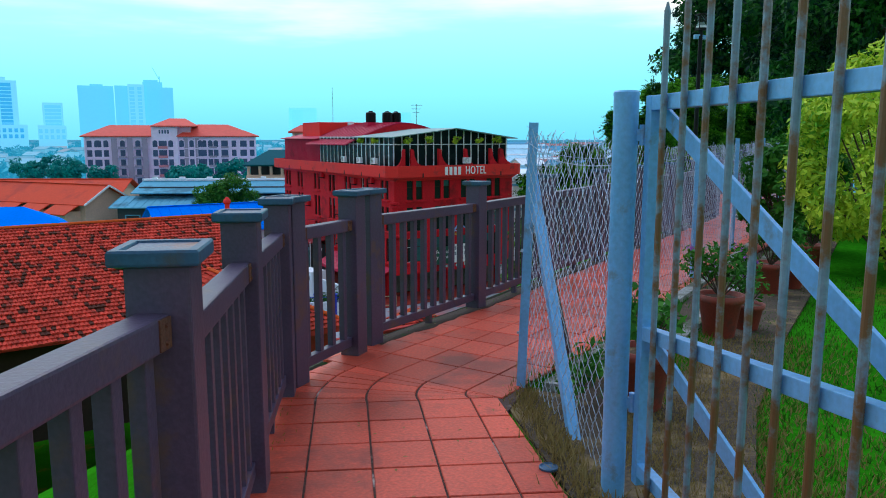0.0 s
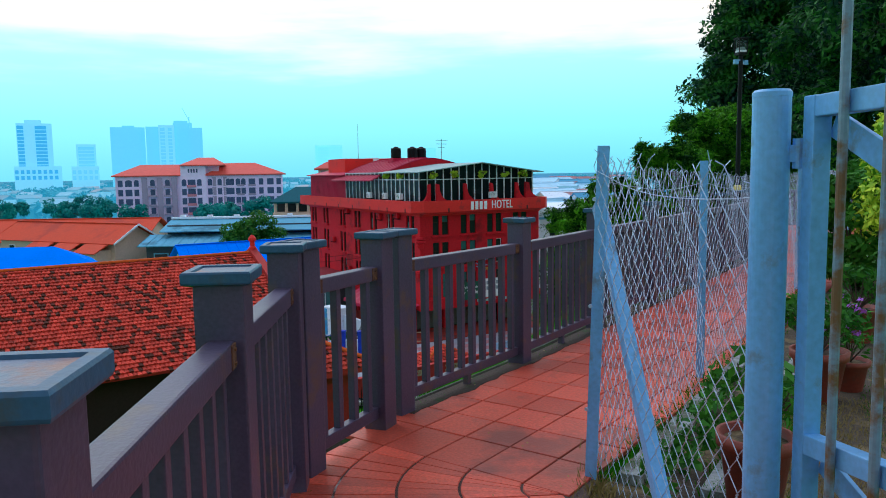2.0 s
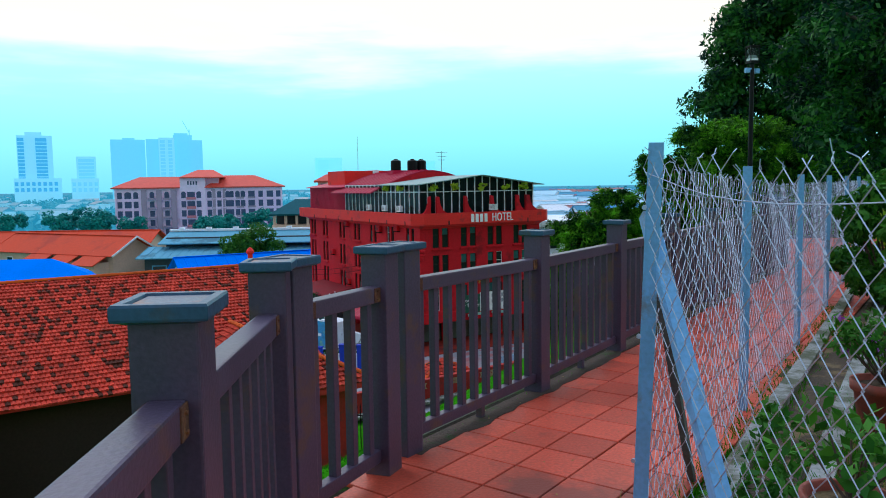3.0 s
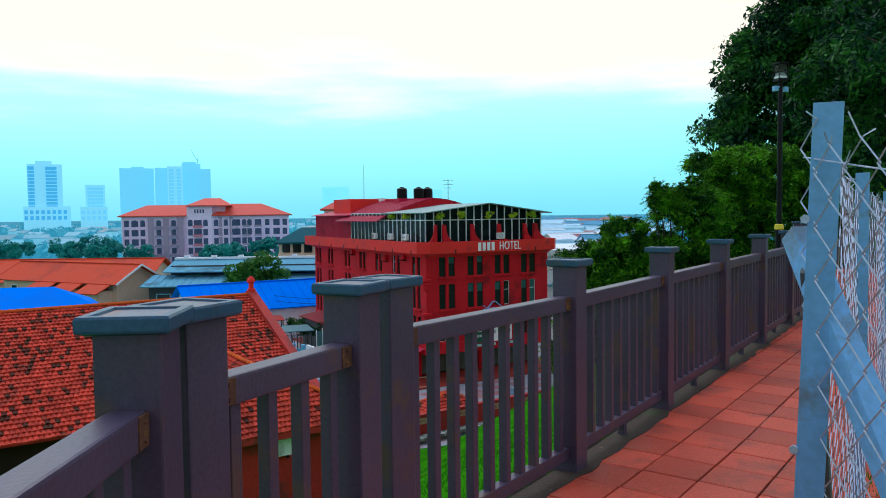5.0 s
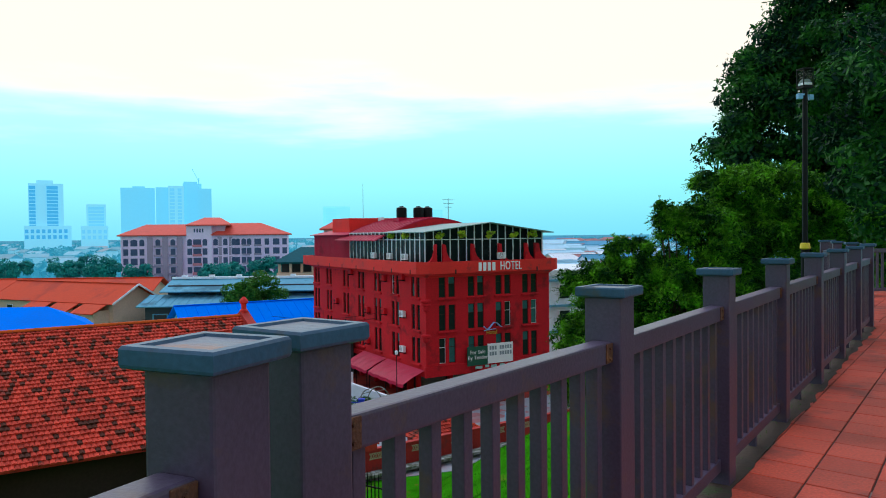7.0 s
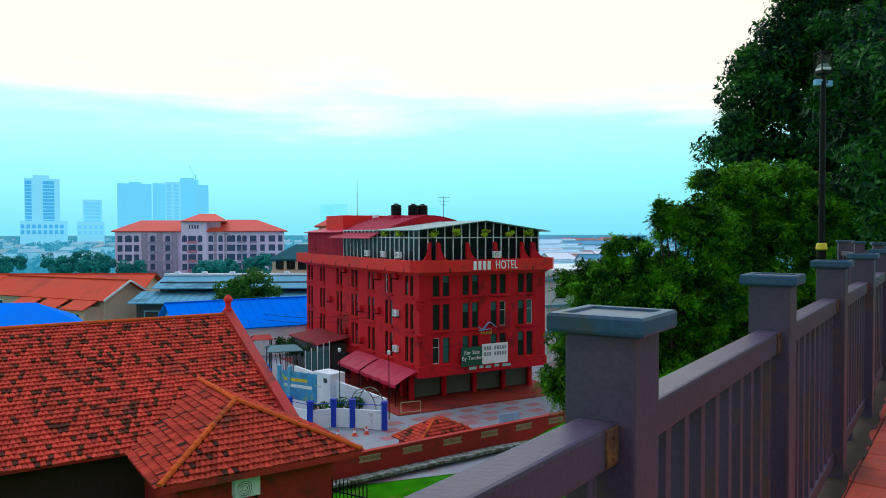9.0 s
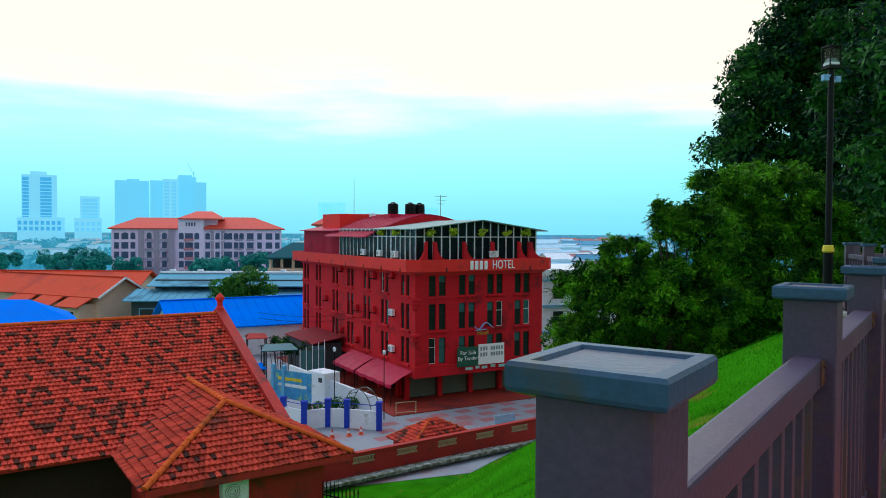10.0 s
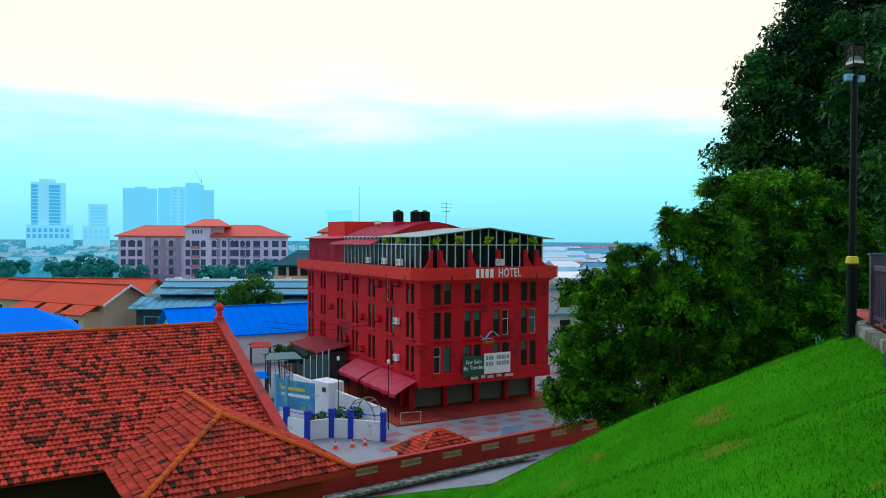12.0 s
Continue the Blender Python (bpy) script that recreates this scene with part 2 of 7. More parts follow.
FARWIN = glass_material("far_window", (0.07, 0.10, 0.20), 0.3)
SALMON = material("salmon_roof", (0.78, 0.11, 0.075), 0.8, 0, 0.12, 0.05, 1, 0.05)


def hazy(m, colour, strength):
    """Paints the air light of the far distance into a material as its own glow."""
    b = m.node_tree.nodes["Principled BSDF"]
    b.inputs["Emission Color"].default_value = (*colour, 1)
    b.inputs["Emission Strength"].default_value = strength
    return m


# far towers: distance haze put into bluish colours and a self-glow
HAZE1 = material("haze_pale_tower", (0.30, 0.50, 0.58), 0.8, 0, 0.05, 0.02, 0.3, 0)
HAZE2 = material("haze_blue_tower", (0.16, 0.34, 0.44), 0.8, 0, 0.05, 0.02, 0.3, 0)
HAZE3 = material("haze_tower_glass", (0.06, 0.22, 0.34), 0.5, 0, 0.05, 0.02, 0.3, 0)
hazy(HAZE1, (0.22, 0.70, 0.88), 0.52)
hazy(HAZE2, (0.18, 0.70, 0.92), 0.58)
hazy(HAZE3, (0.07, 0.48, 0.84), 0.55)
ROOFTILE = tile_material("old_clay_tile", (0.61, 0.066, 0.040), (0.085, 0.028, 0.018), 0.17)
PORCHTILE = tile_material("newer_clay_tile", (0.56, 0.062, 0.032), (0.06, 0.02, 0.016), 0.09)
PORCHPIECE = tile_material("loose_clay_tile", (0.50, 0.056, 0.032), (0.06, 0.02, 0.016), 0.09, single=True)
RIDGETILE = tile_material("orange_ridge_tile", (0.70, 0.12, 0.022), (0.16, 0.05, 0.03), 0.12)
ASPHALT = material("paving", (0.28, 0.30, 0.34), 0.8, 0, 0.2, 0.4, 9, 0.1, (0.34, 0.19, 0.20), 0.3, 0.25)
PAVERED = material("paver_red", (0.36, 0.14, 0.15), 0.8, 0, 0.25, 0.6, 9, 0.1)
ORANGE = material("cone_orange", (0.75, 0.09, 0.03), 0.5)
BARK = material("bark", (0.08, 0.055, 0.04), 0.95, 0, 0.4, 2, 30, 0.6)
LEAFNEEM = leaf_material("neem_leaf", (0.004, 0.045, 0.006), (0.21, 0.58, 0.016), 0.5, 0.86, 0.9, 0.22)
LEAFDARK = leaf_material("dark_leaf", (0.002, 0.028, 0.018), (0.075, 0.29, 0.024), 0.52, 0.95, 0.5, 0.25)
LEAFBUSH = leaf_material("variegated_leaf", (0.09, 0.33, 0.012), (0.62, 0.74, 0.04), 0.35, 1.05)
LEAFMID = leaf_material("mid_leaf", (0.015, 0.09, 0.015), (0.08, 0.26, 0.02))
# park tree leaves: blue distance haze mixed into the green
LEAFFAR = leaf_material("haze_tinted_leaf", (0.012, 0.15, 0.19), (0.05, 0.42, 0.34), 0.35, 1.0, 0.15, 0.4)
PETAL = material("petal", (0.50, 0.12, 0.68), 0.7)
SIGNWHITE = material("sign_white", (0.95, 0.97, 1.0), 0.5, 0, 0.04)
SIGNGREEN = material("sign_green", (0.01, 0.10, 0.06), 0.5)
SIGNBLUE = material("sign_blue", (0.30, 0.52, 0.95), 0.5)
SIGNTEAL = material("sign_teal", (0.35, 0.62, 0.60), 0.5)
BANNERBLUE = material("banner_blue", (0.05, 0.30, 0.62), 0.5, 0, 0.3, 1.2, 4, 0.0, (0.25, 0.50, 0.25), 0.3, 1.4)

# ---- building helpers ----


def thing(name, label="", category="", m=None, group="", kind=""):
    ob = new(name)
    ob.empty_display_size = 0.1
    if m is not None:
        ob.matrix_world = m
    return tagged(ob, label, category, group, kind)


def mesh_of(bm, name, mat, smooth=False):
    me = bpy.data.meshes.new(name)
    bmesh.ops.recalc_face_normals(bm, faces=bm.faces)
    bm.to_mesh(me)
    bm.free()
    for mm in (mat if isinstance(mat, (list, tuple)) else [mat]):
        me.materials.append(mm)
    if smooth:
        me.polygons.foreach_set("use_smooth", [True] * len(me.polygons))
    return me


def part(name, bm, mat, parent=None, label="", smooth=False):
    ob = new(name, mesh_of(bm, name, mat, smooth))
    if parent is not None:
        ob.parent = parent
    return tagged(ob, label)


def box(bm, lo, hi, m=None, bev=0.0):
    (x0, y0, z0), (x1, y1, z1) = lo, hi
    vs = [bm.verts.new((x, y, z)) for x in (x0, x1) for y in (y0, y1) for z in (z0, z1)]
    fs = [bm.faces.new([vs[i] for i in q]) for q in ((0, 1, 3, 2), (4, 6, 7, 5), (0, 4, 5, 1), (2, 3, 7, 6), (0, 2, 6, 4), (1, 5, 7, 3))]
    if bev:
        es = list({e for f in fs for e in f.edges})
        r = bmesh.ops.bevel(bm, geom=es, offset=bev, segments=2, profile=0.6, affect="EDGES")
        vs = list({v for f in r["faces"] for v in f.verts})
        vs = list({v for f in set(r["faces"]) | {f for v in vs for f in v.link_faces} for v in f.verts})
    if m is not None:
        bmesh.ops.transform(bm, matrix=m, verts=[v for v in vs if v.is_valid])
    return vs


def bbox(lo, hi, bev=0.0, m=None):
    bm = bmesh.new()
    box(bm, lo, hi, m, bev)
    return bm


def tube(bm, a, b, r0, r1=None, seg=10, caps=True):
    a, b = Vector(a), Vector(b)
    r1 = r0 if r1 is None else r1
    d = (b - a).normalized()
    u = d.orthogonal().normalized()
    w = d.cross(u)
    ring = lambda c, r: [bm.verts.new(c + (u * math.cos(6.28318 * i / seg) + w * math.sin(6.28318 * i / seg)) * r) for i in range(seg)]
    p, q = ring(a, r0), ring(b, r1)
    for i in range(seg):
        bm.faces.new((p[i], p[(i + 1) % seg], q[(i + 1) % seg], q[i]))
    if caps:
        bm.faces.new(p[::-1])
        bm.faces.new(q)
    return p + q


def beam(bm, a, b, w, h, bev=0.0, up=(0, 0, 1)):
    """A bar of width w and height h from a to b, its top and bottom level across."""
    a, b = Vector(a), Vector(b)
    d = b - a
    side = d.cross(Vector(up)).normalized()
    top = side.cross(d).normalized()
    m = Matrix((side, d.normalized(), top)).transposed().to_4x4()
    m.translation = a
    return box(bm, (-w / 2, 0, -h / 2), (w / 2, d.length, h / 2), m, bev)


def lathe(bm, profile, seg=24, centre=(0, 0, 0)):
    c = Vector(centre)
    rings = [[bm.verts.new(c + Vector((r * math.cos(6.28318 * i / seg), r * math.sin(6.28318 * i / seg), z))) for i in range(seg)] for r, z in profile]
    for p, q in zip(rings, rings[1:]):
        for i in range(seg):
            bm.faces.new((p[i], p[(i + 1) % seg], q[(i + 1) % seg], q[i]))
    bm.faces.new(rings[0][::-1])
    bm.faces.new(rings[-1])


def poly(bm, pts):
    return bm.faces.new([bm.verts.new(p) for p in pts])


def prism(bm, outline, z0, z1):
    """An upright slab over a plan outline."""
    lo = [bm.verts.new((x, y, z0)) for x, y in outline]
    hi = [bm.verts.new((x, y, z1)) for x, y in outline]
    n = len(lo)
    for i in range(n):
        bm.faces.new((lo[i], lo[(i + 1) % n], hi[(i + 1) % n], hi[i]))
    bm.faces.new(lo[::-1])
    bm.faces.new(hi)


def slab(bm, corners, thick):
    """A flat slab with its top on the given corners."""
    n = (Vector(corners[1]) - Vector(corners[0])).cross(Vector(corners[2]) - Vector(corners[0])).normalized()
    if n.z < 0:
        corners, n = corners[::-1], -n
    hi = [bm.verts.new(c) for c in corners]
    lo = [bm.verts.new(Vector(c) - n * thick) for c in corners]
    k = len(hi)
    bm.faces.new(hi)
    bm.faces.new(lo[::-1])
    for i in range(k):
        bm.faces.new((hi[i], lo[i], lo[(i + 1) % k], hi[(i + 1) % k]))


def quads_object(name, verts, mat, parent=None, label="", per=4):
    """Many loose four-cornered faces in one mesh."""
    me = bpy.data.meshes.new(name)
    n = len(verts) // per
    me.from_pydata(verts, [], np.arange(n * per).reshape(n, per).tolist())
    me.materials.append(mat)
    ob = new(name, me)
    if parent is not None:
        ob.parent = parent
    return tagged(ob, label)


def leaf_cloud(centres, radii, count, size, rng, squash=0.8, droop=0.2):
    """Leaves round clump centres: rhombs, thicker towards each clump's outside."""
    which = rng.integers(0, len(centres), count)
    c, r = np.asarray(centres)[which], np.asarray(radii)[which]
    d = rng.normal(size=(count, 3))
    d /= np.linalg.norm(d, axis=1)[:, None]
    p = c + d * (r * rng.uniform(0.45, 1.0, count) ** 0.6)[:, None] * np.array([1, 1, squash])
    nrm = d * 0.8 + rng.normal(size=(count, 3)) * 0.55 + np.array([0, 0, 0.5])
    nrm /= np.linalg.norm(nrm, axis=1)[:, None]
    a = np.cross(nrm, rng.normal(size=(count, 3)))
    a[:, 2] -= droop
    a /= np.linalg.norm(a, axis=1)[:, None]
    b = np.cross(nrm, a)
    s = (size * rng.uniform(0.6, 1.4, count))[:, None]
    v = np.stack([p - a * s, p + b * s * 0.42, p + a * s, p - b * s * 0.42], 1)
    return v.reshape(-1, 3)


def frond_cloud(centres, outs, per, length, leaflet, pairs, rng, droop=0.35):
    """Feathery leaves: fronds that spread from each tuft and droop, with narrow leaflets in pairs."""
    c, o = np.repeat(centres, per, 0), np.repeat(outs, per, 0)
    n = len(c)
    d = o * 0.7 + rng.normal(size=(n, 3)) * 0.6 + np.array([0, 0, 0.3])
    d /= np.linalg.norm(d, axis=1)[:, None]
    ln = length * rng.uniform(0.6, 1.25, n)[:, None]
    side = np.cross(d, np.array([0, 0, 1.0]) + rng.normal(size=(n, 3)) * 0.25)
    side /= np.linalg.norm(side, axis=1)[:, None] + 1e-6
    out = []
    for t in np.linspace(0.2, 1.0, pairs):
        p = c + d * ln * t + np.array([0, 0, -1.0]) * ln * droop * t * t
        for s in (-1, 1):
            e = side * (s * 0.8) + d * 0.55 + np.array([0, 0, -0.25]) + rng.normal(size=(n, 3)) * 0.15
            e *= leaflet * (1.15 - 0.45 * t) * rng.uniform(0.8, 1.2, n)[:, None]
            w = d * leaflet * 0.2
            out.append(np.stack([p, p + e * 0.5 + w, p + e, p + e * 0.5 - w], 1))
    return np.concatenate(out).reshape(-1, 3)


def floor_z(x, y):
    """The terrace falls gently along and across, then levels."""
    return -0.02 + 0.0277 * min(x, 1.2) - 0.0352 * min(y, 6.5)


# ---- the fence line of the terrace ----
LINE_A = [(-0.27, -0.895), (-0.232, 0.28), (-0.172, 1.455), (-0.328, 2.63), (-0.452, 3.79)]
LINE_B = [(-0.43, 3.975), (-0.165, 4.63)]
LINE_C = [(-0.083, 4.885), (0.70, 6.09), (1.464, 7.28), (2.245, 8.49), (3.03, 9.70), (3.81, 10.91), (4.59, 12.12), (5.37, 13.33)]
LINE_D = [(5.50, 13.58), (5.92, 14.85), (6.34, 16.15), (6.76, 17.5)]
LINE_E = [(6.95, 17.72), (8.4, 18.2), (9.85, 18.6), (11.3, 18.9)]
EDGE = [(-0.35, -3.3)] + LINE_A + LINE_B + LINE_C + LINE_D + LINE_E + [(40.0, 27.0)]


def side_of_edge(x, y):
    """Distance outside (+) or inside (-) the terrace's edge."""
    best, sign = 1e9, 1
    for (ax, ay), (bx, by) in zip(EDGE, EDGE[1:]):
        dx, dy = bx - ax, by - ay
        t = max(0.0, min(1.0, ((x - ax) * dx + (y - ay) * dy) / (dx * dx + dy * dy)))
        d = math.hypot(x - ax - t * dx, y - ay - t * dy)
        if d < best - 1e-6:
            best, sign = d, (1 if dx * (y - ay) - dy * (x - ax) > 0 else -1)
    return best * sign


STREET = -14.6
SLOPE = [(0.0, -0.30), (0.3, -0.36), (1.5, -0.95), (4.0, -2.3), (8.0, -4.75), (14.0, -8.7), (22.0, -14.1), (23.5, -14.62), (1e6, -14.62)]


def ground_z(x, y):
    s = side_of_edge(x, y)
    base = floor_z(x, y) - 0.03
    if s <= 0.1:
        return base
    for (s0, z0), (s1, z1) in zip(SLOPE, SLOPE[1:]):
        if s < s1:
            k = (s - s0) / (s1 - s0)
            z = z0 + (z1 - z0) * k
            break
    if s < 20:
        z += 0.10 * min(1, s / 3) * noise.noise((x * 0.22, y * 0.22, 0)) + 0.03 * min(1, s) * noise.noise((x * 0.9, y * 0.9, 3))
    return max(z, STREET - 0.02)


def spaced(lo, hi, step, far, grow=1.28):
    a = list(np.arange(lo, hi + 1e-6, step))
    s, v = step, a[-1]
    while v < far[1]:
        s *= grow
        v += s
        a.append(v)
    s, v = step, lo
    while v > far[0]:
        s *= grow
        v -= s
        a.insert(0, v)
    return a


gx, gy = spaced(-14.0, 15.0, 0.42, (-3500, 3500)), spaced(-5.0, 32.0, 0.42, (-3500, 4200))
gv = [(x, y, ground_z(x, y)) for y in gy for x in gx]
gn = len(gx)
gf = [(j * gn + i, j * gn + i + 1, (j + 1) * gn + i + 1, (j + 1) * gn + i) for j in range(len(gy) - 1) for i in range(gn - 1)]
gm = bpy.data.meshes.new("ground")
gm.from_pydata(gv, [], gf)
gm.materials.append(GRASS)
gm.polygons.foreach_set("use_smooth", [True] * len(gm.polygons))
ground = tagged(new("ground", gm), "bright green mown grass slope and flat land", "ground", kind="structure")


# ---- terrace fence ----
POST_W, POST_H, CAP_W = 0.128, 1.038, 0.175


def post_meshes():
    out = {}
    out["shaft"] = mesh_of(bbox((-POST_W / 2, -POST_W / 2, -0.06), (POST_W / 2, POST_W / 2, POST_H), 0.006), "shaft", TAUPE)
    bm = bmesh.new()
    c = CAP_W / 2
    # a rimmed lid: sloping skirt, flat rim, sunk middle
    prof = [(c - 0.02, POST_H - 0.006), (c - 0.002, POST_H), (c, POST_H + 0.005), (c, POST_H + 0.027), (c - 0.003, POST_H + 0.032), (c - 0.020, POST_H + 0.032), (c - 0.024, POST_H + 0.022)]
    rings = [[bm.verts.new((sx * r, sy * r, z)) for sx, sy in ((-1, -1), (1, -1), (1, 1), (-1, 1))] for r, z in prof]
    for p, q in zip(rings, rings[1:]):
        for i in range(4):
            bm.faces.new((p[i], p[(i + 1) % 4], q[(i + 1) % 4], q[i]))
    bm.faces.new(rings[0][::-1])
    bm.faces.new(rings[-1])
    out["cap"] = mesh_of(bm, "cap", CAPGREY)
    k = c - 0.026
    out["cap_panel"] = mesh_of(bbox((-k, -k, POST_H + 0.015), (k, k, POST_H + 0.0275)), "cap_panel", CAPRUST)
    return out


POST_PARTS = post_meshes()
FENCE_LABEL = "taupe painted metal balustrade with capped square posts"


def fence_run(points, balusters):
    """Posts on the points and rails with balusters between each two."""
    x0, y0 = points[0]
    org = Vector((x0, y0, floor_z(x0, y0)))
    fence = thing("balustrade", FENCE_LABEL, "balustrade", Matrix.Translation(org), "terrace balustrades")
    up = Vector((0, 0, 1))
    for i, (x, y) in enumerate(points):
        j = min(i, len(points) - 2)
        (ax, ay), (bx, by) = points[j], points[j + 1]
        ang = math.degrees(math.atan2(by - ay, bx - ax)) - 90
        post = new("post", POST_PARTS["shaft"])
        post.parent = fence
        post.matrix_local = Matrix.Translation(-org) @ pose(x, y, floor_z(x, y), 0, 0, ang)
        cap = new("cap", POST_PARTS["cap"])
        cap.parent = post
        plate = tagged(new("cap_panel", POST_PARTS["cap_panel"]), "sunk rusty brown top plate")
        plate.parent = post
        if i + 1 == len(points):
            break
        (ax, ay), (bx, by) = points[i], points[i + 1]
        d = Vector((bx - ax, by - ay, floor_z(bx, by) - floor_z(ax, ay)))
        ln = math.hypot(d.x, d.y)
        u = d / ln
        gap = POST_W / 2 + 0.002
        here = Vector((ax, ay, floor_z(ax, ay))) - org
        a, b = here + u * gap, here + u * (ln - gap)
        rail = 0.902 if by < 1.6 else 0.852
        bm = bmesh.new()
        beam(bm, a + up * rail, b + up * rail, 0.07, 0.072, 0.007)
        top = part("top_rail", bm, TAUPE, fence)
        bm = bmesh.new()
        beam(bm, a + up * 0.098, b + up * 0.098, 0.05, 0.06, 0.005)
        low = part("bottom_rail", bm, TAUPE, fence)
        n = balusters(ln)
        turn = Matrix.Rotation(math.atan2(u.y, u.x), 4, "Z")
        for k in range(n):
            q = a + (b - a) * ((k + 0.5) / n)
            ob = new("baluster", BALUSTER)
            ob.parent = fence
            ob.matrix_local = Matrix.Translation(q) @ turn @ Matrix.Diagonal((1, 1, (rail - 0.034) / 0.818, 1))
        side = u.cross(up).normalized()
        for q, s in ((a, 1), (b, -1)):
            bm = bmesh.new()
            beam(bm, q + up * rail + u * (0.001 * s), q + up * rail + u * (0.052 * s), 0.078, 0.064, 0.002)
            for e in (-1, 1):
                for dz in (-0.018, 0.018):
                    c = q + up * (rail + dz) + u * (0.027 * s)
                    tube(bm, c + side * e * 0.038, c + side * e * 0.044, 0.006, 0.005, 6)
            part("bracket", bm, RUST, top, "rusty brown fixing bracket with bolts")
        if ln > 1.0:
            part("foot", bbox((-0.02, -0.02, -0.04), (0.02, 0.02, 0.068), 0.002, Matrix.Translation((a + b) / 2) @ turn), TAUPE, low)


BALUSTER = mesh_of(bbox((-0.019, -0.019, 0.126), (0.019, 0.019, 0.818), 0.003), "baluster", TAUPE)
spaced_eight = lambda ln: max(3, round((ln - 0.13) / 0.132))
for run in (LINE_A, LINE_B, LINE_C, LINE_D, LINE_E):
    fence_run(run, spaced_eight)

# concrete kerb that carries the fence, standing out beyond it
OUT_EDGE = [(-0.35, -3.3)] + LINE_A + LINE_B + LINE_C + LINE_D + LINE_E + [(14.0, 19.6)]


def offset_line(points, d):
    """The line moved d to its left."""
    out = []
    for i, (x, y) in enumerate(points):
        (ax, ay), (bx, by) = points[max(0, i - 1)], points[min(len(points) - 1, i + 1)]
        ln = math.hypot(bx - ax, by - ay)
        out.append((x - (by - ay) / ln * d, y + (bx - ax) / ln * d))
    return out


def strip(name, left, right, top, drop, mat, label, category, kind="structure"):
    """A long low body between two lines; top(x, y) gives its upper face."""
    bm = bmesh.new()
    rows = [[bm.verts.new((x, y, top(x, y) - dz)) for (x, y), dz in ((l, drop), (l, 0), (r, 0), (r, drop))] for l, r in zip(left, right)]
    for p, q in zip(rows, rows[1:]):
        for i in range(4):
            bm.faces.new((p[i], p[(i + 1) % 4], q[(i + 1) % 4], q[i]))
    bm.faces.new(rows[0])
    bm.faces.new(rows[-1][::-1])
    return tagged(part(name, bm, mat), label, category, kind=kind)


strip("kerb", offset_line(OUT_EDGE, 0.13), offset_line(OUT_EDGE, -0.02), lambda x, y: floor_z(x, y) - 0.018, 0.5, material("black_soil", (0.022, 0.018, 0.013), 0.95, 0, 0.5, 5, 60, 0.6, (0.02, 0.045, 0.008), 0.35, 5, spec=0.05), "dark mossy soil strip under the fence", "kerb")
FAR = len(OUT_EDGE) - 7
strip("kerb", offset_line(OUT_EDGE, 0.30)[FAR - 1:], offset_line(OUT_EDGE, 0.13)[FAR - 1:], lambda x, y: floor_z(x, y) - 0.0, 0.6, CONC, "pale weathered concrete kerb at the bend", "kerb")
strip("kerb", offset_line(OUT_EDGE, 0.26)[:FAR], offset_line(OUT_EDGE, 0.13)[:FAR], lambda x, y: floor_z(x, y) - 0.07, 0.55, material("mossy_kerb", (0.07, 0.075, 0.05), 0.95, 0, 0.4, 3, 40, 0.4, (0.03, 0.06, 0.01), 0.5, 3), "dark mossy concrete kerb below the fence", "kerb")

# ---- clay-tiled building below the terrace ----
RPHI = 0.632
RA = Vector((-math.cos(RPHI), -math.sin(RPHI), 0))
RB = Vector((math.sin(RPHI), -math.cos(RPHI), 0))
UPZ = Vector((0, 0, 1))
RF = Vector((-11.20, 39.59, -2.94))
RM, RS = 0.4446, 7.98


def tile_field(corner, along, down, inside, width, run, mat, name, parent, tw=0.17, th=0.27, pieces=False):
    """Overlapping clay tiles laid over a slope: corner at the top, along the ridge, down the slope."""
    along, down = Vector(along), Vector(down).normalized()
    nrm = along.cross(down).normalized()
    if nrm.z < 0:
        nrm = -nrm
    cross = ((0.004, 0.0), (tw * 0.5, 0.030), (tw - 0.004, 0.0))
    shape = [(a, -0.02, 0.012 + h) for a, h in cross] + [(a, th, 0.075 + h) for a, h in cross] + [(a, th, 0.008 + h * 0.3) for a, h in cross]
    quads = [(0, 1, 4, 3), (1, 2, 5, 4), (3, 4, 7, 6), (4, 5, 8, 7)]
    verts, faces, one = [], [], None
    for j in range(int(run / th) + 1):
        for i in range(int(width / tw) + 1):
            a0, d0 = i * tw + (0.5 * tw if j % 2 else 0), j * th
            if not inside(a0 + tw / 2, d0 + th / 2):
                continue
            lift = 0.014 * math.sin(i * 12.9898 + j * 78.233)
            slip = 0.012 * math.sin(i * 39.346 + j * 11.135)
            if pieces:
                if one is None:
                    one = bpy.data.meshes.new("clay_tile")
                    one.from_pydata(shape, [], quads)
                    one.materials.append(PORCHPIECE)
                ob = new("clay_tile", one)
                ob.parent = parent
                m = Matrix((along, down, nrm)).transposed().to_4x4()
                m.translation = corner + along * a0 + down * (d0 + slip) + nrm * (lift * 0.5)
                ob.matrix_local = m
                continue
            base = len(verts)
            for k, (a, d, h) in enumerate(shape):
                verts.append(tuple(corner + along * (a0 + a) + down * (d0 + d + (slip if k > 2 else 0)) + nrm * (h + (lift if k > 2 else 0))))
            faces += [tuple(base + q for q in f) for f in quads]
    if pieces:
        return None
    me = bpy.data.meshes.new(name)
    me.from_pydata(verts, [], faces)
    me.materials.append(mat)
    ob = new(name, me)
    ob.parent = parent
    return tagged(ob, kind="stuff")


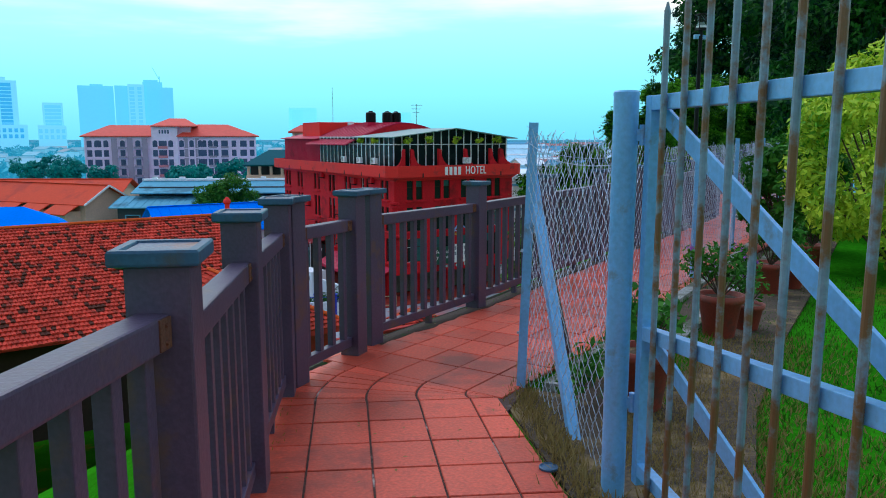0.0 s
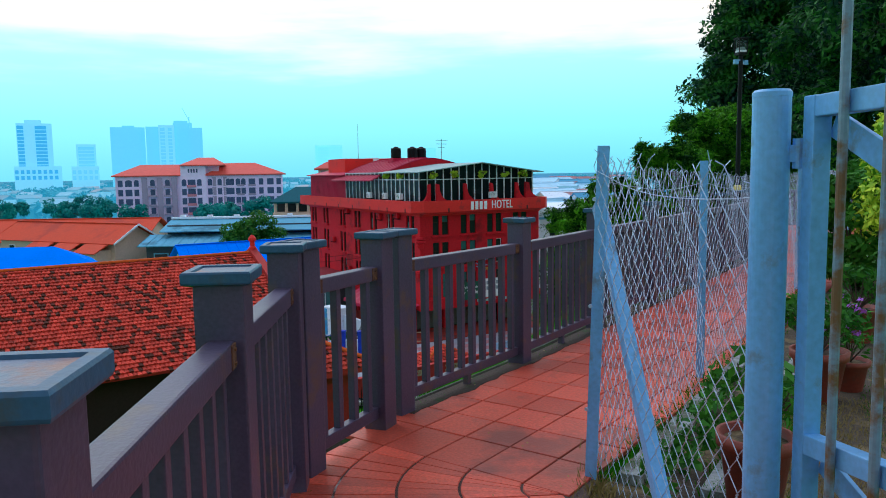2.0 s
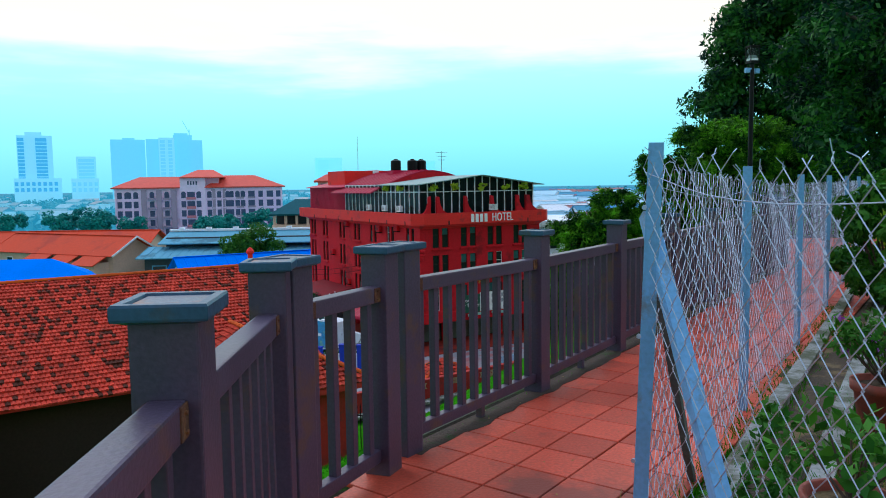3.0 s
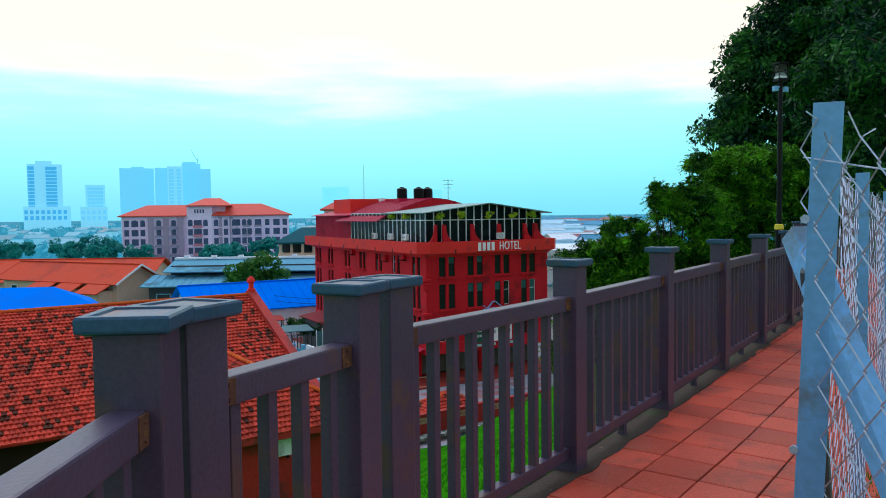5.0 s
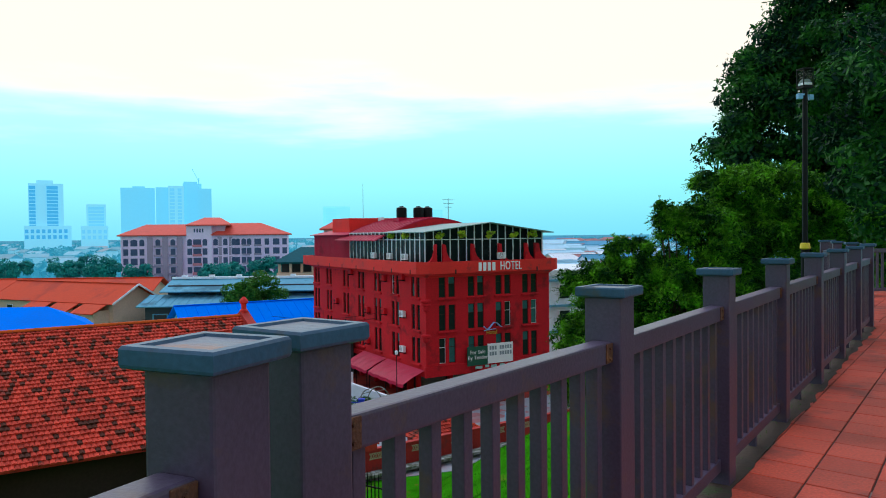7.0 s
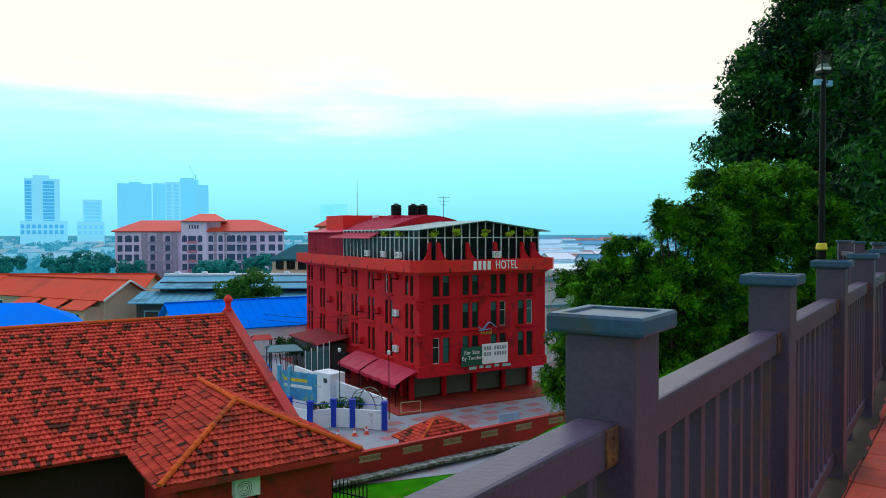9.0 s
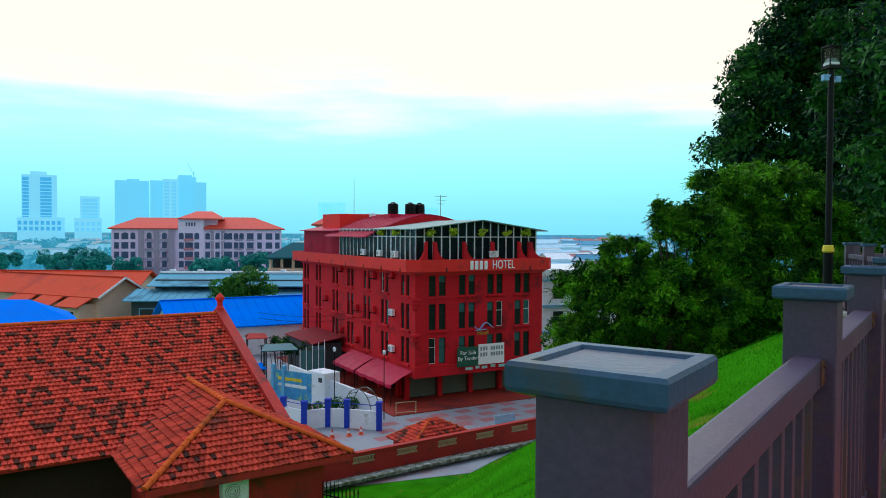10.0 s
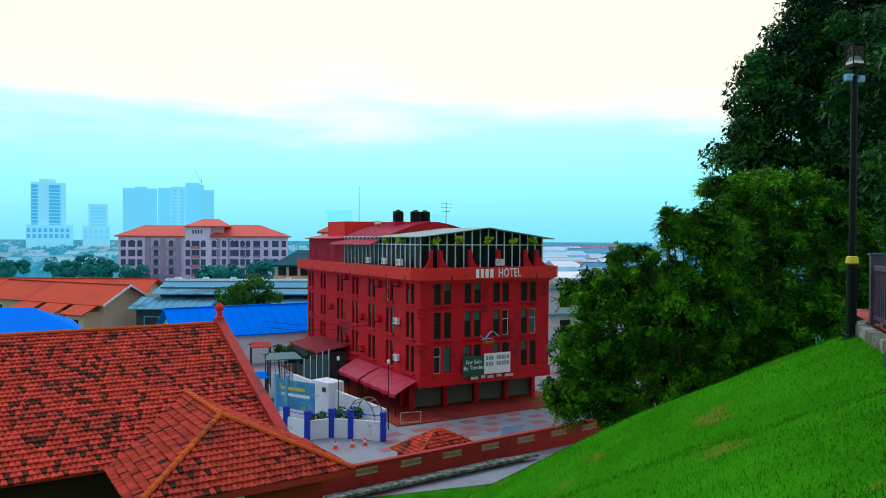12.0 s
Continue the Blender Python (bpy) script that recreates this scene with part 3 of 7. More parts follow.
def ridge_caps(a, b, parent, r=0.11, step=0.33, mat=None):
    a, b = Vector(a), Vector(b)
    n = max(1, int((b - a).length / step))
    d = (b - a) / n
    side = d.cross(UPZ).normalized()
    top = side.cross(d).normalized()
    for i in range(n):
        bm = bmesh.new()
        p, q = a + d * i, a + d * (i + 1.1)
        rings = []
        for c, rr in ((p, r * 0.9), (q, r * 1.08)):
            rings.append([bm.verts.new(c + side * (rr * math.cos(t)) + top * (rr * math.sin(t) * 0.8)) for t in np.linspace(-0.25, math.pi + 0.25, 7)])
        for k in range(6):
            bm.faces.new((rings[0][k], rings[0][k + 1], rings[1][k + 1], rings[1][k]))
        bm.faces.new(rings[1])
        bm.faces.new(rings[0][::-1])
        part("ridge_tile", bm, mat or RIDGETILE, parent)


house = thing("tiled_house", "old red house with mossy clay tile roof and gable", "house")
LEN = 27.0
cosm = 1 / math.hypot(1, RM)
front = (RB - UPZ * RM).normalized()
rearv = (-RB - UPZ * RM).normalized()
bm = bmesh.new()
e0, e1 = RF + RB * RS - UPZ * RM * RS, RF + RA * LEN + RB * RS - UPZ * RM * RS
k0, k1 = RF - RB * RS - UPZ * RM * RS, RF + RA * LEN - RB * RS - UPZ * RM * RS
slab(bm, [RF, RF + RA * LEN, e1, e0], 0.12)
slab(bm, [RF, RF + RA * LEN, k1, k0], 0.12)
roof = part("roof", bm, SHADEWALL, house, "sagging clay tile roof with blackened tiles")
PR, PS, PK, PW, PHIP, PM = 2.70, 4.834, 4.571, 3.314, 3.121, 0.464
tile_field(RF, RA, front, lambda a, d: True, LEN, RS / cosm, ROOFTILE, "clay_tiles", roof)
tile_field(RF, RA, rearv, lambda a, d: True, LEN, RS / cosm, ROOFTILE, "clay_tiles", roof, 0.47, 0.54)
ridge_caps(RF + UPZ * 0.06, RF + RA * LEN + UPZ * 0.06, roof)
# gable end: rendered verge, wall and finial
bm = bmesh.new()
for s in (1, -1):
    a, b = RF - RA * 0.1 + UPZ * 0.12, RF - RA * 0.1 + RB * (RS * s) - UPZ * (RM * RS - 0.12)
    beam(bm, a, b, 0.42, 0.3)
part("verge", bm, WALLRED, house, "red painted verge along the gable")
bm = bmesh.new()
lathe(bm, [(0.2, 0), (0.2, 0.12), (0.13, 0.18), (0.13, 0.42), (0.22, 0.5), (0.2, 0.62), (0.06, 0.78)], 12, RF - RA * 0.1 + UPZ * 0.2)
part("finial", bm, HOTELBAND, house, "red knob finial")
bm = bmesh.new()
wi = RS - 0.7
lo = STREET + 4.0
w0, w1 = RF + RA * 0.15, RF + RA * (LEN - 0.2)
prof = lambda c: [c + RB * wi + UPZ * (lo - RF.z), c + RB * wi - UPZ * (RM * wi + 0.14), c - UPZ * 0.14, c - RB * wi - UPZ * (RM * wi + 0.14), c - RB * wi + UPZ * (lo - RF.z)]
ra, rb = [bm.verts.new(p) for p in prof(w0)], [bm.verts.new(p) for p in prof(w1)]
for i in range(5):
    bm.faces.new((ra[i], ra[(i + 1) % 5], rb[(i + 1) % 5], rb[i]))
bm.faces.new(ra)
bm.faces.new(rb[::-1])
# the eaves' shade is painted into this wall's colour
part("wall", bm, SHADEWALL, house, "wall under the eaves, its shade painted near-black")
# white gutter and lower red wall band
bm = bmesh.new()
beam(bm, e0 + RB * 0.05 - UPZ * 0.08, e1 + RB * 0.05 - UPZ * 0.08, 0.12, 0.1)
part("gutter", bm, WALLRED, house)


def hip_wing(parent, rpos, spos, k, w, hip, m, name, pieces=False):
    """A lower wing at right angles to the ridge, with a hipped end."""
    ap = RF + RA * rpos + RB * spos - UPZ * (RM * spos - 0.15)
    ju = ap + RB * k
    fall = w * m
    cr, cl = ap + RB * (k + hip) - RA * w - UPZ * fall, ap + RB * (k + hip) + RA * w - UPZ * fall
    back = fall / RM
    vr, vl = ap + RB * back - RA * w - UPZ * fall, ap + RB * back + RA * w - UPZ * fall
    wing = part(name, bmesh.new(), SHADEWALL, parent, "hipped clay tile porch roof")
    bm = bmesh.new()
    slab(bm, [ap, ju, cl, vl], 0.1)
    slab(bm, [ap, ju, cr, vr], 0.1)
    slab(bm, [ju, cl, cr], 0.1)
    wing.data = mesh_of(bm, name, SHADEWALL)
    c2 = 1 / math.hypot(1, m)
    runw = w / c2
    tot = k + hip

    def left_in(a, d):
        f = d / runw
        return f * back < a + 0.02 and a < k + hip * f and d < runw + 0.05

    tile_field(ap, RB, RA - UPZ * m, left_in, tot, runw, PORCHTILE, "clay_tiles", wing, pieces=pieces)
    tile_field(ap, RB, -RA - UPZ * m, left_in, tot, runw, PORCHTILE, "clay_tiles", wing)
    mh = fall / hip
    runh = math.hypot(hip, fall)
    tile_field(ju + RA * w, -RA, RB - UPZ * mh, lambda a, d: abs(a - w) < w * d / runh and d < runh + 0.05, 2 * w, runh, PORCHTILE, "clay_tiles", wing, pieces=pieces)
    lift = UPZ * 0.07
    ridge_caps(ap + lift, ju + lift, wing)
    ridge_caps(ju + lift, cl + lift, wing)
    ridge_caps(ju + lift, cr + lift, wing)
    bm = bmesh.new()
    for a, b in ((vl, cl), (cl, cr), (cr, vr)):
        beam(bm, a - UPZ * 0.1, b - UPZ * 0.1, 0.1, 0.2)
    part("fascia", bm, WALLRED, wing, "dark red fascia board")
    bm = bmesh.new()
    inn = 0.7
    q = [ap + RB * 1.0 + RA * (w - inn), ap + RB * (k + hip - inn) + RA * (w - inn), ap + RB * (k + hip - inn) - RA * (w - inn), ap + RB * 1.0 - RA * (w - inn)]
    prism(bm, [(p.x, p.y) for p in q], STREET, ap.z - fall + 0.1)
    part("porch_wall", bm, WALLRED, parent, "red rendered porch wall")
    return cl, cr


cl, cr = hip_wing(house, PR, PS, PK, PW, PHIP, PM, "porch_roof", True)
hip_wing(house, 15.6, 5.6, 3.4, 3.0, 2.8, PM, "porch_roof")


def air_conditioner(m, mat=WHITE, label="white outdoor air conditioner unit with fan grille"):
    body = bbox((-0.42, -0.16, 0), (0.42, 0.16, 0.6), 0.02)
    ob = thing("air_conditioner", label, "air conditioner", m, "air conditioners")
    part("casing", body, mat, ob)
    bm = bmesh.new()
    for r in (0.23, 0.16, 0.09):
        for i in range(16):
            t0, t1 = 6.28318 * i / 16, 6.28318 * (i + 1) / 16
            beam(bm, (-0.1 + r * math.cos(t0), -0.17, 0.3 + r * math.sin(t0)), (-0.1 + r * math.cos(t1), -0.17, 0.3 + r * math.sin(t1)), 0.012, 0.012, up=(0, 1, 0))
    part("grille", bm, DARKWALL, ob)
    for s in (-0.3, 0.3):
        part("bracket", bbox((s - 0.03, -0.14, -0.12), (s + 0.03, 0.22, 0)), BLACK, ob)
    return ob


# ---- the red hotel ----
HX, HY, HZ = -4.08, 70.92, -14.5
HM = pose(HX, HY, HZ, 0, 0, 31.5)
HW, HL = 14.1, 30.6
hotel = thing("hotel_building", "four-storey deep red painted hotel with glazed rooftop", "building", HM)
WIN_ROWS = [(9.67, 11.6), (6.58, 8.94), (3.5, 5.85)]
COL_R = [2.27, 5.43, 8.54, 11.7]
COL_L = [2.04, 6.46, 10.7, 15.1, 19.5, 25.0, 29.2]
PAIR = 0.52
WALL_LO, BAND_LO, BAND_HI = 2.4, 11.78, 13.02


def pierced(bm, length, z0, z1, holes, plane, depth=0.25):
    """A wall in cells with window openings left out; plane(u, z, d) places a point d behind the face."""
    us = sorted({0.0, length, *[h[0] for h in holes], *[h[1] for h in holes]})
    zs = sorted({z0, z1, *[h[2] for h in holes], *[h[3] for h in holes]})
    for ua, ub in zip(us, us[1:]):
        for za, zb in zip(zs, zs[1:]):
            if any(h[0] <= ua and ub <= h[1] and h[2] <= za and zb <= h[3] for h in holes):
                continue
            poly(bm, [plane(ua, za, 0), plane(ub, za, 0), plane(ub, zb, 0), plane(ua, zb, 0)])
    for a, b, c, d in holes:
        for (u0, v0), (u1, v1) in (((a, c), (b, c)), ((b, c), (b, d)), ((b, d), (a, d)), ((a, d), (a, c))):
            poly(bm, [plane(u0, v0, 0), plane(u1, v1, 0), plane(u1, v1, depth), plane(u0, v0, depth)])


right_plane = lambda u, z, d: (u, d, z)
left_plane = lambda u, z, d: (d, u, z)
sides = []
for cols, length, plane, wide in ((COL_R, HW, right_plane, 0.36), (COL_L, HL, left_plane, 0.34)):
    holes = [(c + s * PAIR - wide, c + s * PAIR + wide, a, b) for c in cols for s in (-1, 1) for a, b in WIN_ROWS]
    bm = bmesh.new()
    pierced(bm, length, WALL_LO, BAND_LO + 0.3, holes, plane)
    part("facade", bm, HOTELRED, hotel, "deep red rendered wall")
    sides.append((holes, plane))
bm = bmesh.new()
poly(bm, [(HW, 0, WALL_LO), (HW, HL, WALL_LO), (HW, HL, BAND_HI), (HW, 0, BAND_HI)])
poly(bm, [(0, HL, 0), (HW, HL, 0), (HW, HL, BAND_HI), (0, HL, BAND_HI)])
poly(bm, [(0, 0, WALL_LO), (HW, 0, WALL_LO), (HW, HL, WALL_LO), (0, HL, WALL_LO)])
poly(bm, [(0, 0, BAND_HI - 0.2), (HW, 0, BAND_HI - 0.2), (HW, HL, BAND_HI - 0.2), (0, HL, BAND_HI - 0.2)])
part("rear_wall", bm, HOTELRED, hotel)
rngw = random.Random(5)
for holes, plane in sides:
    for a, b, c, d in holes:
        win = part("window", bmesh.new(), HOTELBAND, hotel, "narrow dark sash window")
        bm = bmesh.new()
        for q in ((a, a + 0.05, c, d), (b - 0.05, b, c, d), (a, b, c, c + 0.05), (a, b, d - 0.05, d), (a, b, c + (d - c) * 0.62, c + (d - c) * 0.62 + 0.05)):
            vs = [plane(u, z, w) for u in (q[0], q[1]) for w in (0.13, 0.19) for z in (q[2], q[3])]
            v = [bm.verts.new(p) for p in vs]
            for f in ((0, 1, 3, 2), (4, 6, 7, 5), (0, 4, 5, 1), (2, 3, 7, 6), (0, 2, 6, 4), (1, 5, 7, 3)):
                bm.faces.new([v[i] for i in f])
        win.data = mesh_of(bm, "window", WHITE if rngw.random() < 0.05 else SHADEWALL)
        for zz0, zz1, mt in ((c + 0.05, c + (d - c) * 0.62, TEALGLASS if rngw.random() < 0.16 else DARKGLASS), (c + (d - c) * 0.62, d - 0.05, TEALGLASS if rngw.random() < 0.3 else DARKGLASS)):
            bm = bmesh.new()
            poly(bm, [plane(a + 0.05, zz0, 0.17), plane(b - 0.05, zz0, 0.17), plane(b - 0.05, zz1, 0.17), plane(a + 0.05, zz1, 0.17)])
            part("pane", bm, mt, win)
    for i in range(0, len(holes), 6):
        for a, b, c, d in holes[i : i + 3]:
            bm = bmesh.new()
            cu = (a + b) / 2 + PAIR
            p0, p1 = plane(cu - 1.05, c - 0.22, -0.22), plane(cu + 1.05, c - 0.06, 0.06)
            box(bm, tuple(min(x) for x in zip(p0, p1)), tuple(max(x) for x in zip(p0, p1)), bev=0.03)
            part("sill", bm, HOTELRED, hotel)
# scrolls at the corner and along the left side
for z in (9.2, 6.0, 8.9):
    bm = bmesh.new()
    lathe(bm, [(0.1, -0.5), (0.32, -0.35), (0.38, -0.1), (0.3, 0.05), (0.5, 0.12), (0.5, 0.3), (0.3, 0.36)], 10, (0.05, 0.05, z))
    part("corner_scroll", bm, HOTELRED, hotel)
# flaring cornice band, cut at the corners
bm = bmesh.new()
o0, o1, cut = 0.25, 1.0, 0.9


def band_ring(o, z, c):
    x0, y0, x1, y1 = -o, -o, HW + o, HL + o
    return [bm.verts.new(p) for p in ((x0 + c, y0, z), (x1 - c, y0, z), (x1, y0 + c, z), (x1, y1, z), (x0, y1, z), (x0, y0 + c, z))]


rings = [band_ring(0.0, BAND_LO - 0.25, 0.0), band_ring(o0, BAND_LO - 0.05, 0.1), band_ring(o0 + 0.5, BAND_LO + 0.05, cut), band_ring(o1, BAND_LO + 0.15, cut), band_ring(o1, BAND_HI, cut), band_ring(o1 - 0.25, BAND_HI, cut), band_ring(o1 - 0.25, BAND_HI - 0.35, cut)]
for p, q in zip(rings, rings[1:]):
    for i in range(6):
        bm.faces.new((p[i], p[(i + 1) % 6], q[(i + 1) % 6], q[i]))
part("cornice", bm, HOTELBAND, hotel, "bright red flared cornice band")
# base band over the shops and the shop front behind it
bm = bmesh.new()
box(bm, (-0.18, -0.18, WALL_LO - 0.05), (HW + 0.1, 0.1, WALL_LO + 0.95), bev=0.03)
box(bm, (-0.18, 0.1, WALL_LO + 0.0), (0.1, HL, WALL_LO + 0.5), bev=0.03)
part("shop_band", bm, HOTELRED, hotel)
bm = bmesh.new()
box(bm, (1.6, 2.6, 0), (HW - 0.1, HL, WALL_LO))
# shade below the overhang painted as a near-black wall
part("shop_wall", bm, SHADEWALL, hotel, "ground floor wall, its shade painted near-black")
for x in (0.25, 3.7, 7.1, 10.5, 13.7):
    part("pillar", bbox((x - 0.2, 1.9, 0), (x + 0.2, 2.3, WALL_LO), 0.03), HOTELRED, hotel)
SHUTTER = material("roller_shutter", (0.10, 0.14, 0.13), 0.7, 0, 0.3, 0.6, 8, 0.1)
for i in range(4):
    x = 0.7 + i * 3.4
    sh = part("shutter", bbox((x, 2.35, 0.1), (x + 2.7, 2.45, WALL_LO - 0.1)), SHUTTER, hotel, "grey-green roller shutter")
    bm = bmesh.new()
    for k in range(9):
        box(bm, (x, 2.32, 0.2 + k * 0.24), (x + 2.7, 2.35, 0.36 + k * 0.24))
    tagged(part("slat", bm, SHUTTER, sh), kind="stuff")
for y in (4.0, 8.0, 12.0, 16.0, 20.0):
    part("pillar", bbox((0.1, y - 0.25, 0), (0.6, y + 0.25, WALL_LO), 0.03), HOTELRED, hotel)
# red paved step round the hotel
part("plinth", bbox((-3.4, -2.6, -0.3), (HW + 1.5, HL, -0.004), 0.04), material("plinth_tile", (0.30, 0.035, 0.022), 0.7, 0, 0.3, 0.8, 9, 0.1, (0.14, 0.03, 0.03), 0.3, 0.5, spec=0.2), hotel, "red tiled step along the shop front")

# roof terrace: glass walls, shallow gable, curved sheet roofs
GB, GE = BAND_HI - 0.2, 15.82
gl = thing("glazed_penthouse", "white framed glass penthouse on the hotel roof", "glass structure", HM)
GY = 18.5
bm = bmesh.new()
ridge = 16.6
gx0, gx1 = 0.15, HW - 0.6
gable = lambda x: GE + (ridge - GE) * (1 - abs(x - 6.9) / 6.9)
n = 15
for i in range(n + 1):
    x = gx0 + (gx1 - gx0) * i / n
    box(bm, (x - 0.05, 0.25, GB), (x + 0.05, 0.35, gable(x)))
for z in (15.0,):
    box(bm, (gx0, 0.26, z), (gx1, 0.34, z + 0.08))
for k in range(19):
    y = 0.3 + (GY - 0.3) * k / 18
    box(bm, (gx0 - 0.05, y - 0.05, GB), (gx0 + 0.05, y + 0.05, GE))
for z in (15.0, GE - 0.1):
    box(bm, (gx0 - 0.04, 0.3, z), (gx0 + 0.04, GY, z + 0.08))
part("frame", bm, WHITE, gl, "white metal glazing bars")
bm = bmesh.new()
poly(bm, [(gx0, 0.32, GB), (gx1, 0.32, GB), (gx1, 0.32, GE), (6.9, 0.32, ridge), (gx0, 0.32, GE)])
poly(bm, [(gx0 + 0.02, 0.32, GB), (gx0 + 0.02, GY, GB), (gx0 + 0.02, GY, GE), (gx0 + 0.02, 0.32, GE)])
part("pane", bm, material("penthouse_glass", (0.008, 0.014, 0.018), 0.25, 0, 0.2, 0.7, 5, 0, spec=0.12), gl)
bm = bmesh.new()
slab(bm, [(gx0 - 0.5, -0.5, GE - 0.05), (6.9, -0.5, ridge + 0.06), (6.9, 9.0, ridge + 0.06), (gx0 - 0.5, 9.0, GE - 0.05)], 0.08)
slab(bm, [(gx1 + 0.9, -0.5, GE - 0.15), (6.9, -0.5, ridge + 0.06), (6.9, 9.0, ridge + 0.06), (gx1 + 0.9, 9.0, GE - 0.15)], 0.08)
part("canopy_roof", bm, material("teal_sheet", (0.22, 0.36, 0.36), 0.5, 0.2, 0.2, 0.5, 6), gl, "pale grey-green sheet roof")
# maroon vaulted sheet roofs behind
bm = bmesh.new()
prev = None
for i in range(19):
    x = -0.9 + 12.0 * i / 18
    z = 17.36 - 2.35 * max(0.0, (5.9 - x) / 6.8) ** 1.45 - 1.25 * max(0.0, (x - 5.9) / 5.2) ** 1.8
    row = [bm.verts.new(p) for p in ((x, 9.0, z), (x, 20.5, z), (x, 20.5, z - 0.1), (x, 9.0, z - 0.1))]
    if prev:
        for k in range(4):
            bm.faces.new((prev[k], prev[(k + 1) % 4], row[(k + 1) % 4], row[k]))
    else:
        bm.faces.new(row)
    prev = row
bm.faces.new(prev[::-1])
vault = part("vault_roof", bm, MAROON, hotel, "maroon curved metal sheet roof")
for k in range(12):
    y = 9.3 + k * 0.98
    bm = bmesh.new()
    pts = [(x, y, 17.40 - 2.35 * max(0.0, (5.9 - x) / 6.8) ** 1.45) for x in np.linspace(-0.85, 5.9, 8)]
    for p, q in zip(pts, pts[1:]):
        beam(bm, p, q, 0.07, 0.06)
    part("seam", bm, MAROON, vault)
bm = bmesh.new()
arch = [(x, 17.3 - 2.35 * max(0.0, (5.9 - x) / 6.8) ** 1.45 - 1.25 * max(0.0, (x - 5.9) / 5.2) ** 1.8) for x in np.linspace(0.4, 10.6, 12)]
prism(bm, [(x, z) for x, z in arch] + [(10.6, GE - 0.6), (0.4, GE - 0.6)], -9.14, -9.04)
bmesh.ops.transform(bm, matrix=pose(0, 0, 0, 90, 0, 0), verts=bm.verts)
part("vault_end", bm, HOTELRED, hotel, "red panel closing the vault")
part("flank_flashing", bbox((5.0, 20.52, 16.6), (5.4, 24.0, 17.62)), WHITE, hotel, "pale flashing strip")
bm = bmesh.new()
box(bm, (0.1, GY + 0.2, GB), (0.2, HL - 0.3, 15.6))
for k in range(40):
    y = GY + 0.3 + k * 0.29
    box(bm, (0.05, y, GB), (0.1, y + 0.12, 15.55))
slab(bm, [(-0.4, GY, 15.6), (3.5, GY, 16.3), (3.5, HL, 16.3), (-0.4, HL, 15.6)], 0.08)
part("sheet_screen", bm, MAROON, hotel, "maroon corrugated sheet screen")
bm = bmesh.new()
box(bm, (1.3, 21.5, GB), (7.6, 27.0, 17.55))
part("lift_house", bm, HOTELBAND, hotel, "plain red lift tower")
# horn-shaped fins on the cornice
def side_fin(x0, flip, wide=1.0):
    """A fin that leans along the front."""
    bm = bmesh.new()
    prof = [(w * wide, z) for w, z in ((0.0, 0.0), (1.2, 0.0), (0.85, 0.2), (0.55, 0.52), (0.36, 0.95), (0.3, 1.58), (0.0, 1.66))]
    a = [bm.verts.new((x0 + flip * w, -0.55, BAND_HI - 0.05 + z)) for w, z in prof]
    b = [bm.verts.new((x0 + flip * w, -0.25, BAND_HI - 0.05 + z)) for w, z in prof]
    k = len(prof)
    bm.faces.new(a)
    bm.faces.new(b[::-1])
    for i in range(k):
        bm.faces.new((a[i], a[(i + 1) % k], b[(i + 1) % k], b[i]))
    part("fin", bm, HOTELRED, hotel, "curved red horn-shaped fin")


for x0 in (1.6, 4.7, 7.75, 10.85):
    side_fin(x0, 1)
side_fin(0.95, -1, 0.7)
side_fin(12.05, 1, 1.5)
# dark drain slots that divide the cornice
for y in (1.07, 5.1, 9.3, 14.0, 18.1, 22.0, 26.0):
    part("drain_slot", bbox((-1.03, y - 0.07, BAND_LO + 0.1), (-0.98, y + 0.07, BAND_LO + 0.5)), SHADEWALL, hotel)
for x in (2.64, 11.9):
    part("drain_slot", bbox((x - 0.07, -1.03, BAND_LO + 0.1), (x + 0.07, -0.98, BAND_LO + 0.5)), SHADEWALL, hotel)
# water tanks
for x, y in ((4.6, 14.2), (6.5, 13.8), (7.75, 14.0)):
    bm = bmesh.new()
    lathe(bm, [(0.55, 0), (0.58, 0.1), (0.58, 0.9), (0.55, 1.1), (0.25, 1.2), (0.22, 1.28), (0.05, 1.3)], 18)
    tk = thing("water_tank", "black plastic rooftop water tank", "water tank", HM @ pose(x, y, 17.42), "water tanks")
    part("tank", bm, BLACK, tk, smooth=False)
    bm = bmesh.new()
    box(bm, (-0.7, -0.7, -0.9), (0.7, 0.7, 0.0))
    part("stand", bm, MAROON, tk)
# aerial
ae = thing("television_aerial", "thin grey rooftop television aerial", "aerial", HM @ pose(7.9, 9.5, 17.1))
bm = bmesh.new()
tube(bm, (0, 0, 0), (0, 0, 2.3), 0.035, 0.03, 6)
part("mast", bm, CONC, ae)
bm = bmesh.new()
for z, w in ((2.15, 1.3), (1.75, 1.1), (1.35, 0.7)):
    tube(bm, (-w / 2, 0, z), (w / 2, 0, z), 0.022, None, 5)
    for s in (-0.5, 0, 0.5):
        tube(bm, (s * w, -0.2, z), (s * w, 0.2, z), 0.015, None, 4)
part("arms", bm, CONC, ae)
bm = bmesh.new()
tube(bm, (0, 0, 0), (0, 0, 4.2), 0.03, 0.015, 6)
mast = thing("mast", "thin grey roof mast", "mast", HM @ pose(3.3, 22.0, 17.5))
part("pole", bm, CONC, mast)
